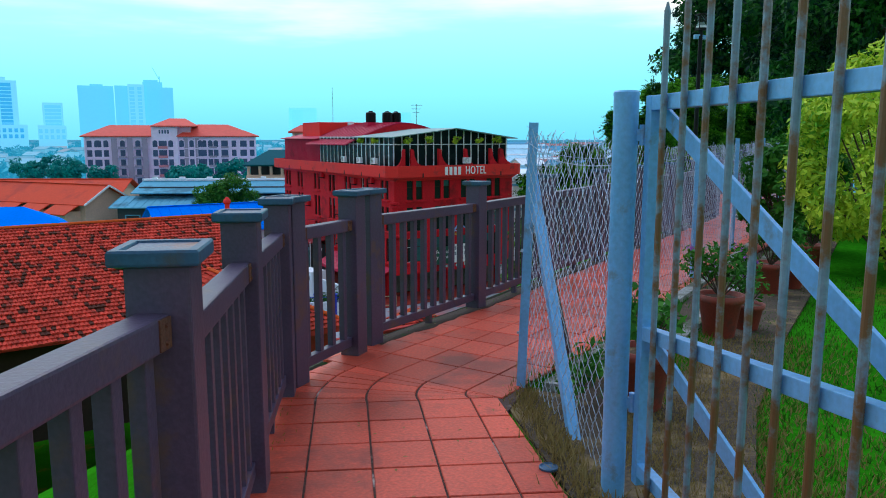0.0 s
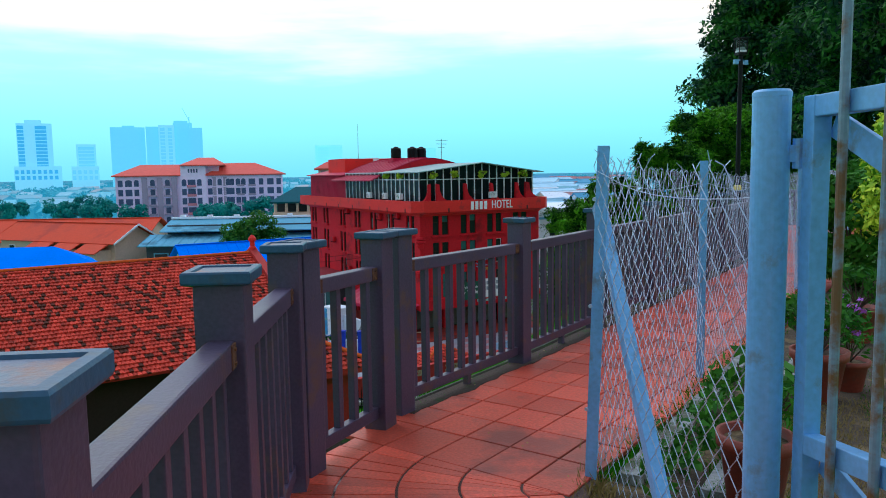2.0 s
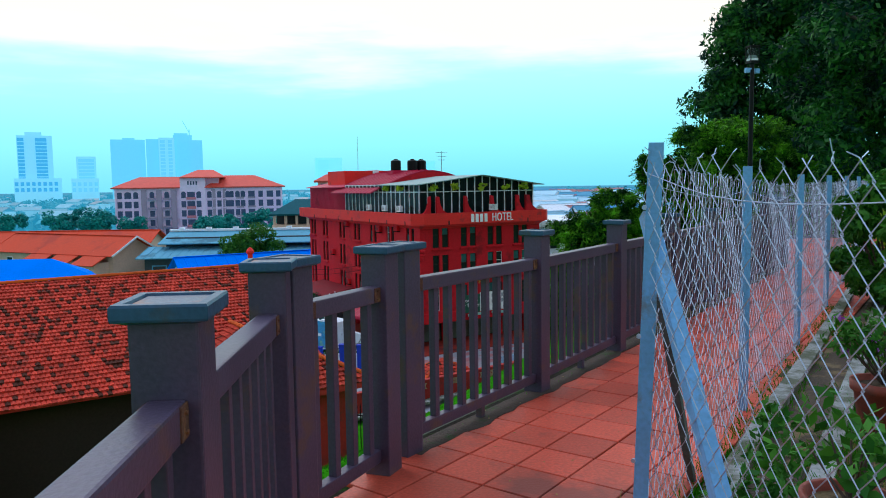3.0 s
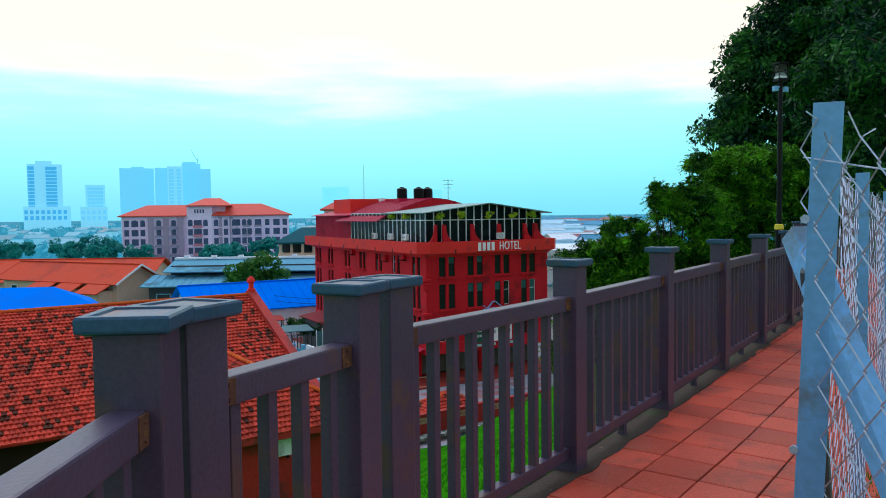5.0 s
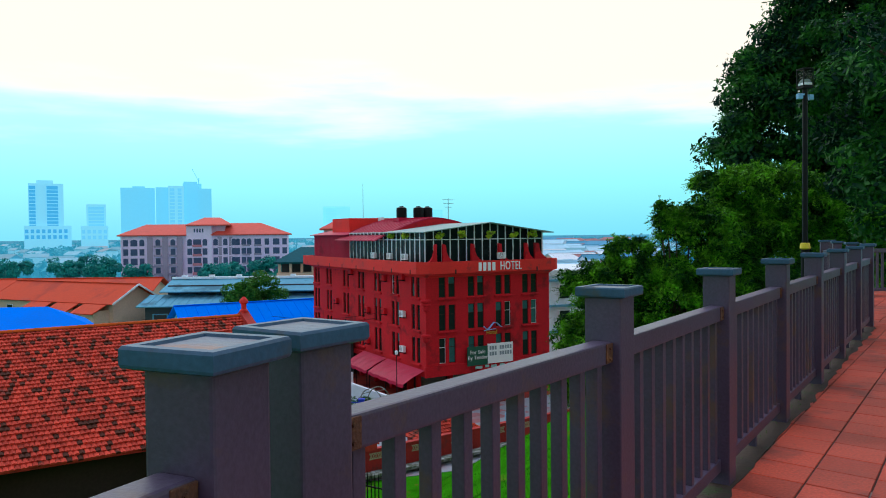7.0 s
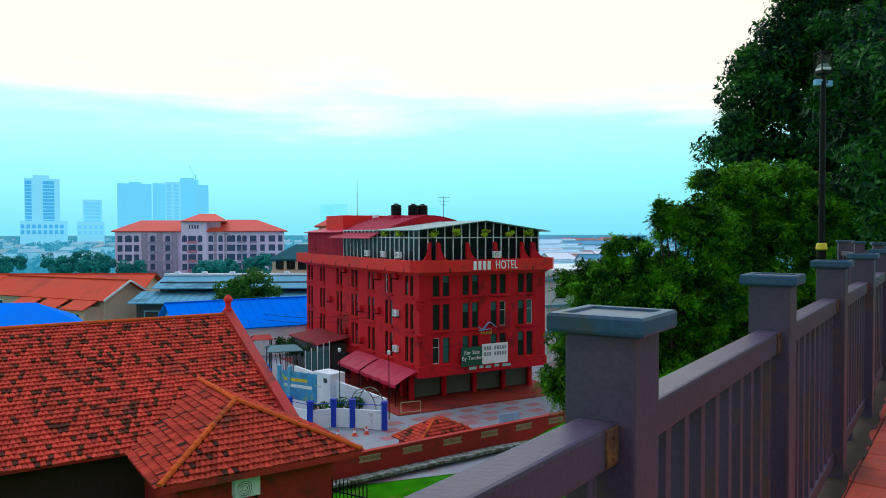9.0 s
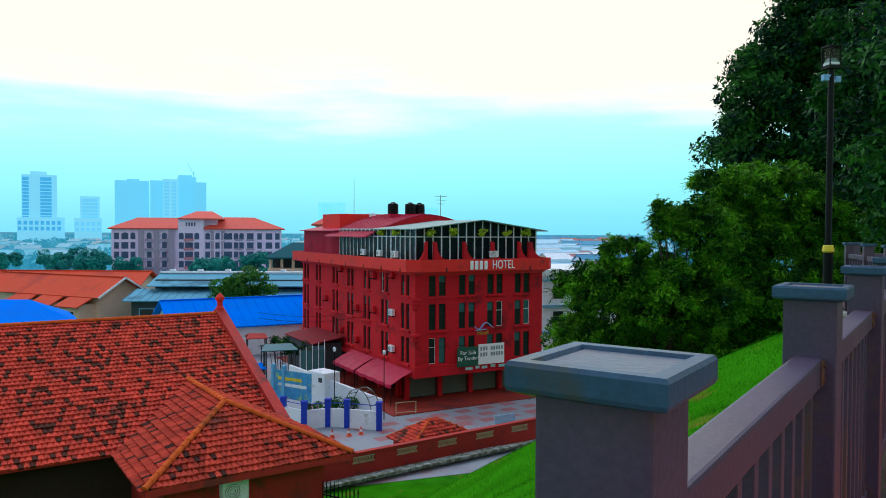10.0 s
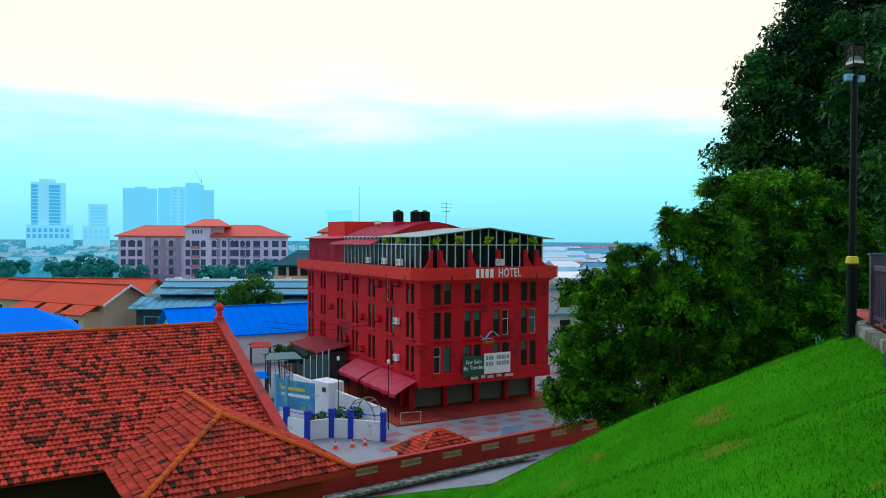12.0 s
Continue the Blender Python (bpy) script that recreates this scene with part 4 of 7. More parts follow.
# awnings along the side
for y0, y1, p in ((0.2, 8.2, 0.0), (8.5, 14.2, 0.1)):
    aw = thing("awning", "sagging dark red fabric shop awning", "awning", HM, "awnings")
    bm = bmesh.new()
    k = 14
    prev = None
    for i in range(k + 1):
        y = y0 + (y1 - y0) * i / k
        sag = 0.10 * math.sin(i * 2.2) ** 2
        row = [bm.verts.new((-0.1, y, 3.0)), bm.verts.new((-1.3, y, 2.5 - sag)), bm.verts.new((-2.3, y, 1.95 - sag)), bm.verts.new((-2.32, y, 1.65 - sag))]
        if prev:
            for a in range(3):
                bm.faces.new((prev[a], prev[a + 1], row[a + 1], row[a]))
        prev = row
    ca = part("canvas", bm, MAROON, aw)
    md = ca.modifiers.new("thick", "SOLIDIFY")
    md.thickness = 0.03
    for y in (y0 + 0.2, (y0 + y1) / 2, y1 - 0.2):
        bm = bmesh.new()
        tube(bm, (-2.2, y, -0.1), (-2.2, y, 1.95), 0.04, None, 6)
        part("pole", bm, BLACK, aw)
# air conditioners on the side wall
for y, z, mt in ((4.3, 7.6, WHITE), (4.3, 4.2, WHITE), (8.6, 10.9, HOTELRED), (8.6, 7.5, HOTELRED), (12.9, 7.3, HOTELRED), (12.9, 4.0, HOTELRED), (17.4, 11.2, HOTELRED), (17.2, 4.5, HOTELRED), (22, 7.6, HOTELRED), (4.4, 11.2, HOTELRED)):
    air_conditioner(HM @ pose(-0.3, y, z, 0, 0, -90), mat=mt, label="white wall air conditioner on the hotel side" if mt is WHITE else "red painted air conditioner on the hotel side")
for x in (-0.3,):
    for y in (3.2, 6.6, 10.5):
        air_conditioner(HM @ pose(-0.5, y, BAND_HI + 0.1, 0, 0, -90), label="white air conditioner on the cornice")
air_conditioner(HM @ pose(8.0, -0.55, BAND_HI + 0.12), label="white air conditioner on the cornice")


def words(text, size, m, mat, name="lettering", depth=0.03, spacing=1.0, parent=None, shear=0.0, fit=None):
    c = bpy.data.curves.new(name, "FONT")
    c.body, c.size, c.extrude, c.align_x, c.align_y = text, size, depth, "CENTER", "CENTER"
    c.space_character, c.shear = spacing, shear
    tmp = bpy.data.objects.new(name, c)
    me = bpy.data.meshes.new_from_object(tmp)
    bpy.data.objects.remove(tmp)
    me.materials.append(mat)
    if fit:
        xs = [v.co.x for v in me.vertices]
        ys = [v.co.y for v in me.vertices]
        me.transform(Matrix.Diagonal((fit[0] / (max(xs) - min(xs)), fit[1] / (max(ys) - min(ys)), 1, 1)))
    ob = new(name, me)
    ob.matrix_world = m
    if parent is not None:
        ob.parent = parent
        ob.matrix_parent_inverse = parent.matrix_world.inverted()
    return ob


front_sign = thing("hotel_sign", "white capital letters on the red cornice", "sign", HM @ pose(8.6, -1.0, 12.78))
words("HOTEL", 1.02, HM @ pose(8.78, -1.05, 12.45, 90, 0, 0), SIGNWHITE, "lettering", 0.04, 1.1, front_sign, 0.0, (2.45, 0.8))
for k in range(4):
    part("name_bar", bbox((-3.5 + k * 0.51, -0.09, -0.72), (-3.17 + k * 0.51, -0.05, 0.08)), SIGNWHITE, front_sign, "plain white bar")
logo = thing("hotel_script_sign", "pale blue script sign on the red wall", "sign", HM @ pose(7.2, -0.1, 6.4))
bm = bmesh.new()
wave = [(x, 0.32 + 0.3 * math.sin(x * 3.6 + 0.6) * (1 - 0.25 * x)) for x in np.linspace(-1.0, 1.0, 16)]
for a, b in zip(wave, wave[1:]):
    beam(bm, (a[0], -0.06, a[1]), (b[0], -0.06, b[1]), 0.06, 0.22, up=(0, 1, 0))
beam(bm, (-1.0, -0.06, -0.12), (0.9, -0.06, 0.02), 0.06, 0.1, up=(0, 1, 0))
part("script_shape", bm, SIGNBLUE, logo, "pale blue sweeping strokes")
words("Hotel", 0.55, HM @ pose(7.1, -0.12, 6.05, 90, 0, 0), material("sign_gold", (0.6, 0.35, 0.03), 0.5), "lettering", 0.03, 1.0, logo)
sale = thing("sale_board", "dark green sale notice board with white words", "sign", HM @ pose(5.35, -0.3, 3.05))
part("board", bbox((-1.13, -0.05, 0.0), (1.13, 0.05, 1.8), 0.01), SIGNGREEN, sale)
words("For Sale\nBy Tender", 0.52, HM @ pose(5.35, -0.37, 4.05, 90, 0, 0), SIGNWHITE, "lettering", 0.012, 1.0, sale)
ban = thing("telephone_banner", "white banner with blurred dark number rows", "banner", HM @ pose(7.95, -0.3, 3.1))
part("sheet", bbox((-1.45, -0.04, 0.0), (1.45, 0.04, 1.9), 0.01), SIGNWHITE, ban)
for z in (0.75, 1.3):
    for i in range(9):
        if i != 3:
            part("bar", bbox((-1.25 + i * 0.29, -0.06, z), (-1.05 + i * 0.29, -0.042, z + 0.36)), material("sign_grey", (0.28, 0.33, 0.38), 0.6), ban)
lower = thing("shop_sign", "teal painted script over the shop front", "sign", HM @ pose(7.4, -0.3, 2.85))
for i, (x, w) in enumerate(((-2.3, 0.9), (-1.2, 0.5), (-0.5, 0.7), (0.5, 0.6), (1.4, 1.1))):
    part("bar", bbox((x, -0.03, -0.14 + 0.05 * (i % 2)), (x + w * 0.85, 0.02, 0.1 + 0.05 * (i % 2))), SIGNTEAL, lower)

# spiked iron fence at the porch corner
ir = thing("iron_fence", "black spiked iron fence beside the porch", "iron fence")
ifa, ifb = Vector((-4.3, 29.9, -10.5)), Vector((-3.0, 29.2, -10.5))
for k in range(10):
    p = ifa.lerp(ifb, k / 9)
    bm = bmesh.new()
    tube(bm, p, p + UPZ * 2.9, 0.022, None, 6)
    tube(bm, p + UPZ * 2.9, p + UPZ * 3.12, 0.03, 0.004, 6)
    part("bar", bm, BLACK, ir)
for z in (0.9, 2.6):
    bm = bmesh.new()
    beam(bm, ifa + UPZ * z, ifb + UPZ * z, 0.04, 0.05)
    part("rail", bm, BLACK, ir)
air_conditioner(Matrix.Translation(cl.lerp(cr, 0.42) - RB * 0.55 - UPZ * 0.95) @ Matrix.Rotation(math.atan2(-RA.y, -RA.x), 4, "Z"), label="white air conditioner under the porch eave")

# ---- street between house and hotel ----
bm = bmesh.new()
poly(bm, [(-16, 46, STREET + 0.004), (14, 58, STREET + 0.004), (26, 95, STREET + 0.004), (-30, 108, STREET + 0.004), (-40, 60, STREET + 0.004)])
tagged(part("road", bm, ASPHALT), "grey paved forecourt with worn red patches", "road", kind="structure")
WL0, WL1 = Vector((-7.6, 50.8, STREET)), Vector((11.0, 65.0, STREET))
wd = (WL1 - WL0).normalized()
wall = thing("boundary_wall", "low red wall with pierced pale blocks", "wall")
bm = bmesh.new()
beam(bm, WL0 - wd * 3.2 + UPZ * 0.72, WL1 + UPZ * 0.72, 0.28, 1.45, 0.02)
part("wall_body", bm, WALLRED, wall)
bm = bmesh.new()
beam(bm, WL0 - wd * 3.2 + UPZ * 1.5, WL1 + UPZ * 1.5, 0.4, 0.12, 0.02)
part("coping", bm, WALLRED, wall)
side = Vector((wd.y, -wd.x, 0))
BLOCK = material("pierced_block", (0.45, 0.38, 0.22), 0.9, 0, 0.3, 1, 10, 0.1)
for k in range(7):
    c = WL0 + wd * (1.9 + k * 3.3) + UPZ * 1.08 + side * 0.14
    bm = bmesh.new()
    for s in (-0.18, 0.18):
        beam(bm, c - wd * 0.8 + UPZ * s, c + wd * 0.8 + UPZ * s, 0.07, 0.06)
    for i in range(8):
        p, q = c + wd * (-0.76 + i * 0.19), c + wd * (-0.57 + i * 0.19)
        beam(bm, p - UPZ * 0.17, q + UPZ * 0.17, 0.05, 0.05, up=tuple(side))
        beam(bm, p + UPZ * 0.17, q - UPZ * 0.17, 0.05, 0.05, up=tuple(side))
    part("vent_block", bm, BLOCK, wall, "pale pierced ventilation blocks")
# steps of stone below the wall
bm = bmesh.new()
for k in range(3):
    beam(bm, WL0 + side * (0.6 + 0.45 * k) + UPZ * (0.12 + 0.1 * k) - wd * 2.0, WL0 + side * (0.6 + 0.45 * k) + UPZ * (0.12 + 0.1 * k) + wd * (13.0 + k), 0.42, 0.2, 0.03)
tagged(part("stone_edging", bm, CONC), "grey stone edging steps at the slope foot", "edging", kind="structure")

# red and grey paving squares
k = 0
sh = None
pav = thing("paving_squares", "dull red paving squares laid in the forecourt", "paving", kind="structure")
for i in range(7):
    for j in range(3):
        c = Vector((-5.5, 60.2, STREET + 0.006)) + wd * (i * 2.5 + (j % 2) * 1.2) + Vector((-wd.y, wd.x, 0)) * (j * 1.7 + 0.2)
        m = Matrix.Translation(c) @ Matrix.Rotation(math.atan2(wd.y, wd.x), 4, "Z")
        if sh is None:
            sh = mesh_of(bbox((-0.7, -0.5, -0.02), (0.7, 0.5, 0.008)), "paver", PAVERED)
        ob = new("paver", sh)
        ob.parent = pav
        ob.matrix_local = m

# small tiled kiosk roof by the wall
kiosk = thing("kiosk", "small hut with hipped clay tile roof", "hut")
KC = Vector((-1.9, 58.6, STREET - 0.2))
ka, kb = wd, Vector((-wd.y, wd.x, 0))
bm = bmesh.new()
apx0, apx1 = KC + UPZ * 2.25 - ka * 0.25, KC + UPZ * 2.25 + ka * 0.25
crn = [KC + ka * (sx * 2.9) + kb * (sy * 1.7) + UPZ * 0.95 for sx, sy in ((-1, -1), (1, -1), (1, 1), (-1, 1))]
slab(bm, [apx0, apx1, crn[1], crn[0]], 0.1)
slab(bm, [apx0, crn[0], crn[3]], 0.1)
slab(bm, [apx1, crn[1], crn[2]], 0.1)
slab(bm, [apx0, apx1, crn[2], crn[3]], 0.1)
kr = part("roof", bm, ROOFTILE, kiosk)
fall = 1.3
runk = math.hypot(1.7, fall)
tile_field(KC + UPZ * 2.27 - ka * 2.9, ka, -kb * 1.7 - UPZ * fall, lambda a, d: abs(a - 2.9) < 0.25 + 2.65 * d / runk, 5.8, runk, ROOFTILE, "clay_tiles", kr, 0.26, 0.3)
runs = math.hypot(2.65, fall)
tile_field(KC + UPZ * 2.27 - ka * 0.25 - kb * 1.7, kb, -ka * 2.65 - UPZ * fall, lambda a, d: abs(a - 1.7) < 1.7 * d / runs, 3.4, runs, ROOFTILE, "clay_tiles", kr, 0.26, 0.3)
ridge_caps(apx0, crn[0], kr)
ridge_caps(apx1, crn[1], kr)
ridge_caps(apx0, crn[3], kr)
bm = bmesh.new()
prism(bm, [(p.x, p.y) for p in (KC - ka * 2.5 - kb * 1.4, KC + ka * 2.5 - kb * 1.4, KC + ka * 2.5 + kb * 1.4, KC - ka * 2.5 + kb * 1.4)], STREET, STREET + 1.0)
part("wall", bm, WALLRED, kiosk)

# white yard wall with blue posts
yard = [(-16.5, 65.0), (-14.2, 63.94), (-12.2, 62.57), (-10.5, 63.5), (-8.93, 63.27), (-6.29, 62.6)]
for (ax, ay), (bx, by) in zip(yard, yard[1:]):
    w = thing("yard_wall", "white rendered yard wall panel", "wall", group="yard wall panels")
    bm = bmesh.new()
    beam(bm, (ax, ay, STREET + 0.75), (bx, by, STREET + 0.75), 0.2, 1.5, 0.02)
    part("panel", bm, WHITE, w)
    bm = bmesh.new()
    tube(bm, (ax, ay, STREET + 1.95), (bx, by, STREET + 1.95), 0.035, None, 6)
    part("handrail", bm, BLUEPAINT, w)
for x, y in yard[1:]:
    p = thing("gate_pillar", "square blue painted pillar", "pillar", pose(x, y, STREET), "blue pillars")
    part("shaft", bbox((-0.22, -0.22, 0), (0.22, 0.22, 2.15), 0.02), BLUEPAINT, p)
    part("cap", bbox((-0.26, -0.26, 2.15), (0.26, 0.26, 2.27), 0.02), BLUEPAINT, p)
rw = thing("ramp_wall", "long white ramp wall beside the awning", "wall")
bm = bmesh.new()
beam(bm, (-16.5, 75.5, STREET + 1.6), (-6.4, 64.6, STREET + 0.9), 0.25, 2.3, 0.02)
part("wall_body", bm, WHITE, rw)
# water container on the ramp
ct = thing("white_container", "white boxy equipment container", "container", pose(-12.3, 71.0, STREET + 0.0, 0, 0, -42))
part("body", bbox((-1.25, -0.85, 0.0), (1.25, 0.85, 3.05), 0.06), WHITE, ct)
part("vent", bbox((0.35, -0.89, 2.2), (0.85, -0.853, 2.6), 0.0), DARKWALL, ct)
# arch frame
ar = thing("arch_frame", "white tubular garden arch", "arch", pose(-8.0, 65.0, STREET + 0.9, 0, 0, -35))
for off in (-0.5, 0.5):
    bm = bmesh.new()
    pts = [Vector((-1.5 * math.cos(t), off, 1.9 * math.sin(t))) for t in np.linspace(0, math.pi, 17)]
    for a, b in zip(pts, pts[1:]):
        tube(bm, a, b, 0.045, None, 6)
    part("hoop", bm, CONC, ar)
for t in np.linspace(0, math.pi, 9):
    bm = bmesh.new()
    tube(bm, (-1.5 * math.cos(t), -0.5, 1.9 * math.sin(t)), (-1.5 * math.cos(t), 0.5, 1.9 * math.sin(t)), 0.03, None, 6)
    part("rung", bm, CONC, ar)
# notice boards and cones
nb = thing("street_board", "pale blue board standing on the forecourt", "sign", pose(3.6, 63.6, STREET, 0, 0, 33))
part("board", bbox((-1.0, -0.05, 0.45), (1.0, 0.05, 1.15), 0.01), material("pale_blue_board", (0.35, 0.62, 0.85), 0.5), nb)
for s in (-0.9, 0.9):
    part("leg", bbox((s - 0.03, -0.03, 0), (s + 0.03, 0.03, 1.1)), BLACK, nb)
br = thing("metal_barrier", "small pale tubular crowd barrier", "barrier", pose(-4.6, 67.6, STREET + 0.1, 0, 0, 25))
bm = bmesh.new()
for z in (0.15, 1.0):
    tube(bm, (-0.9, 0, z), (0.9, 0, z), 0.04, None, 6)
for x in (-0.9, 0.9):
    tube(bm, (x, 0, 0), (x, 0, 1.0), 0.04, None, 6)
part("frame", bm, BLOCK, br)
bm = bmesh.new()
lathe(bm, [(0.17, 0.03), (0.03, 0.62), (0.02, 0.63)], 12)
cone0 = thing("traffic_cone", "orange traffic cone on the forecourt", "traffic cone", pose(-9.6, 60.4, STREET + 0.004), "traffic cones")
part("cone", bm, ORANGE, cone0)
part("base", bbox((-0.22, -0.22, 0), (0.22, 0.22, 0.03)), ORANGE, cone0)
bm = bmesh.new()
lathe(bm, [(0.125, 0.25), (0.09, 0.4)], 12)
part("stripe", bm, WHITE, cone0)
for x, y in ((-8.4, 60.9), (-7.55, 61.4)):
    copy_thing(cone0, pose(x, y, STREET + 0.004))
# blue entrance arch with banner, tangled greenery
ea = thing("blue_gateway", "blue painted gateway with a coloured banner", "gateway", pose(-14.6, 65.2, STREET, 0, 0, -30))
for x in (-1.0, 0.2):
    part("pillar", bbox((x - 0.16, -0.16, 0), (x + 0.16, 0.16, 4.6), 0.05), material("sky_blue_paint", (0.12, 0.42, 0.72), 0.5), ea)
bn = part("banner", bbox((-0.7, -0.08, 1.9), (3.2, -0.02, 4.2)), BANNERBLUE, ea, "blue and green printed banner")
for z, w in ((3.4, 2.6), (2.9, 3.1)):
    bm = bmesh.new()
    box(bm, (-0.4, -0.1, z), (-0.4 + w, -0.082, z + 0.25))
    part("bar", bm, YELLOW if z > 3 else WHITE, bn)
for x, y, h in ((-10.9, 68.5, 5.2), (-6.3, 66.0, 5.4)):
    lp = thing("lamp_post", "thin dark street lamp post", "lamp post", pose(x, y, STREET), "street lamp posts")
    bm = bmesh.new()
    tube(bm, (0, 0, 0), (0, 0, h), 0.045, 0.035, 8)
    part("pole", bm, BLACK, lp)
    bm = bmesh.new()
    lathe(bm, [(0.05, h), (0.13, h + 0.08), (0.14, h + 0.3), (0.06, h + 0.38)], 10)
    part("lantern", bm, WHITE, lp)


for x, y, w, h, n, sd in ((-18.7, 81.0, 1.5, 4.3, 1500, 71), (-16.6, 80.0, 1.2, 4.0, 1100, 72), (-17.5, 66.5, 1.3, 1.8, 900, 73), (-9.6, 66.6, 1.0, 1.3, 700, 74), (-11.6, 65.6, 1.1, 1.2, 700, 75)):
    rngc = np.random.default_rng(sd)
    cl_ = thing("climber", "tangled grey-green climbing plant in the yard", "plant", pose(x, y, STREET), "yard plants")
    tips = [(rngc.uniform(-w, w), rngc.uniform(-0.6, 0.6), h * rngc.uniform(0.7, 1.05)) for _ in range(14)]
    bm = bmesh.new()
    for tx, ty, tz in tips:
        tube(bm, (tx * 0.6, ty, 0), (tx, ty, tz), 0.05, 0.02, 5)
    tagged(part("stem", bm, BARK, cl_), kind="stuff")
    quads_object("foliage", leaf_cloud(tips, [0.45] * 14, n, 0.13, rngc).tolist(), LEAFDARK, cl_)
sp = thing("glazed_screen", "white framed glass screen beside the lean-to", "screen", pose(-14.4, 76.0, STREET, 0, 0, 25))
for k in range(5):
    part("mullion", bbox((-1.2 + k * 0.6 - 0.03, -0.04, 0), (-1.2 + k * 0.6 + 0.03, 0.04, 4.2 + 0.2 * k)), WHITE, sp)
part("pane", bbox((-1.2, -0.01, 0.1), (1.2, 0.01, 4.1)), TEALGLASS, sp)
for k, (a, b) in enumerate((((-22.0, 84.0, 6.8), (-9.5, 79.0, 7.6)), ((-22.0, 84.0, 6.2), (-9.5, 79.0, 7.1)))):
    cb_ = thing("cable", "thin dark sagging overhead cable", "cable")
    bm = bmesh.new()
    pts = [Vector(a).lerp(Vector(b), f / 10) - UPZ * (0.5 * math.sin(math.pi * f / 10) - STREET) for f in range(11)]
    for p, q in zip(pts, pts[1:]):
        tube(bm, p, q, 0.02, None, 5)
    part("wire", bm, BLACK, cb_)


# ---- roofs of the town ----
def gable_house(name, centre, turn, length, width, wall_h, rise, roof_mat, wall_mat, label, over=0.8, group="", windows=True, seam=1.2):
    """A long gabled shed or house; its windows are built on the near long side and gable."""
    h = thing(name, label, "house", pose(*centre, 0, 0, turn), group)
    L, W = length / 2, width / 2
    bm = bmesh.new()
    pr = lambda x: [(x, -W, 0), (x, W, 0), (x, W, wall_h), (x, 0, wall_h + rise - 0.1), (x, -W, wall_h)]
    a, b = [bm.verts.new(p) for p in pr(-L)], [bm.verts.new(p) for p in pr(L)]
    for i in range(5):
        bm.faces.new((a[i], a[(i + 1) % 5], b[(i + 1) % 5], b[i]))
    bm.faces.new(a)
    bm.faces.new(b[::-1])
    part("wall", bm, wall_mat, h)
    bm = bmesh.new()
    dz = rise * over / W
    for s in (-1, 1):
        slab(bm, [(-L - over, 0, wall_h + rise), (L + over, 0, wall_h + rise), (L + over, s * (W + over), wall_h - dz), (-L - over, s * (W + over), wall_h - dz)], 0.15)
    rf = part("roof", bm, roof_mat, h)
    bm = bmesh.new()
    n = max(1, int(length / seam))
    for s in (-1, 1):
        for i in range(n + 1):
            x = -L - over + (length + 2 * over) * i / n
            beam(bm, (x, 0, wall_h + rise + 0.02), (x, s * (W + over), wall_h - dz + 0.02), 0.1, 0.08)
    beam(bm, (-L - over, 0, wall_h + rise + 0.05), (L + over, 0, wall_h + rise + 0.05), 0.4, 0.12)
    part("seams", bm, roof_mat, rf)
    if windows:
        for i in range(max(1, int(length / 5))):
            x = -L + 2.2 + i * 5
            w = part("window", bbox((x, -W - 0.06, wall_h * 0.35), (x + 1.6, -W + 0.02, wall_h * 0.75)), WHITE, h)
            part("pane", bbox((x + 0.12, -W - 0.09, wall_h * 0.35 + 0.12), (x + 1.48, -W - 0.055, wall_h * 0.75 - 0.12)), DARKGLASS, w)
    return h


lean = thing("lean_to", "dark lean-to shed with small red roof", "shed", HM @ pose(0, 0, 0))
part("wall", bbox((-3.6, 17.0, 0), (-0.2, 25.5, 3.4)), DARKWALL, lean)
bm = bmesh.new()
slab(bm, [(-3.9, 16.3, 3.5), (-0.1, 16.3, 4.1), (-0.1, 25.8, 4.1), (-3.9, 25.8, 3.5)], 0.1)
part("roof", bm, material("lean_to_red", (0.22, 0.012, 0.022), 0.7, 0, 0.25, 0.6, 9, spec=0.1), lean)
part("glass_side", bbox((-3.6, 16.94, 0.6), (-2.2, 17.0, 3.2)), GREYSHEET, lean)
for cx, cy, w, hz, mt, lb in ((-21.9, 83.0, 2.3, 4.3, WALLRED, "small red canopy roof on posts"), (-18.4, 78.5, 3.6, 3.9, material("teal_canopy", (0.03, 0.16, 0.19), 0.6), "dark teal sheet canopy on posts"), (-20.5, 77.0, 2.4, 2.2, BLUESHEET, "small blue canopy roof on posts")):
    cp = thing("canopy", lb, "canopy", pose(cx, cy, STREET, 0, 0, 20), "yard canopies")
    bm = bmesh.new()
    slab(bm, [(-w / 2, -w / 2, hz), (w / 2, -w / 2, hz), (w / 2 * 0.7, 0, hz + 0.4), (-w / 2 * 0.7, 0, hz + 0.4)], 0.08)
    slab(bm, [(-w / 2, w / 2, hz), (w / 2, w / 2, hz), (w / 2 * 0.7, 0, hz + 0.4), (-w / 2 * 0.7, 0, hz + 0.4)], 0.08)
    part("roof", bm, mt, cp)
    for sx in (-1, 1):
        for sy in (-1, 1):
            part("post", bbox((sx * w * 0.42 - 0.06, sy * w * 0.42 - 0.06, 0), (sx * w * 0.42 + 0.06, sy * w * 0.42 + 0.06, hz)), DARKWALL, cp)

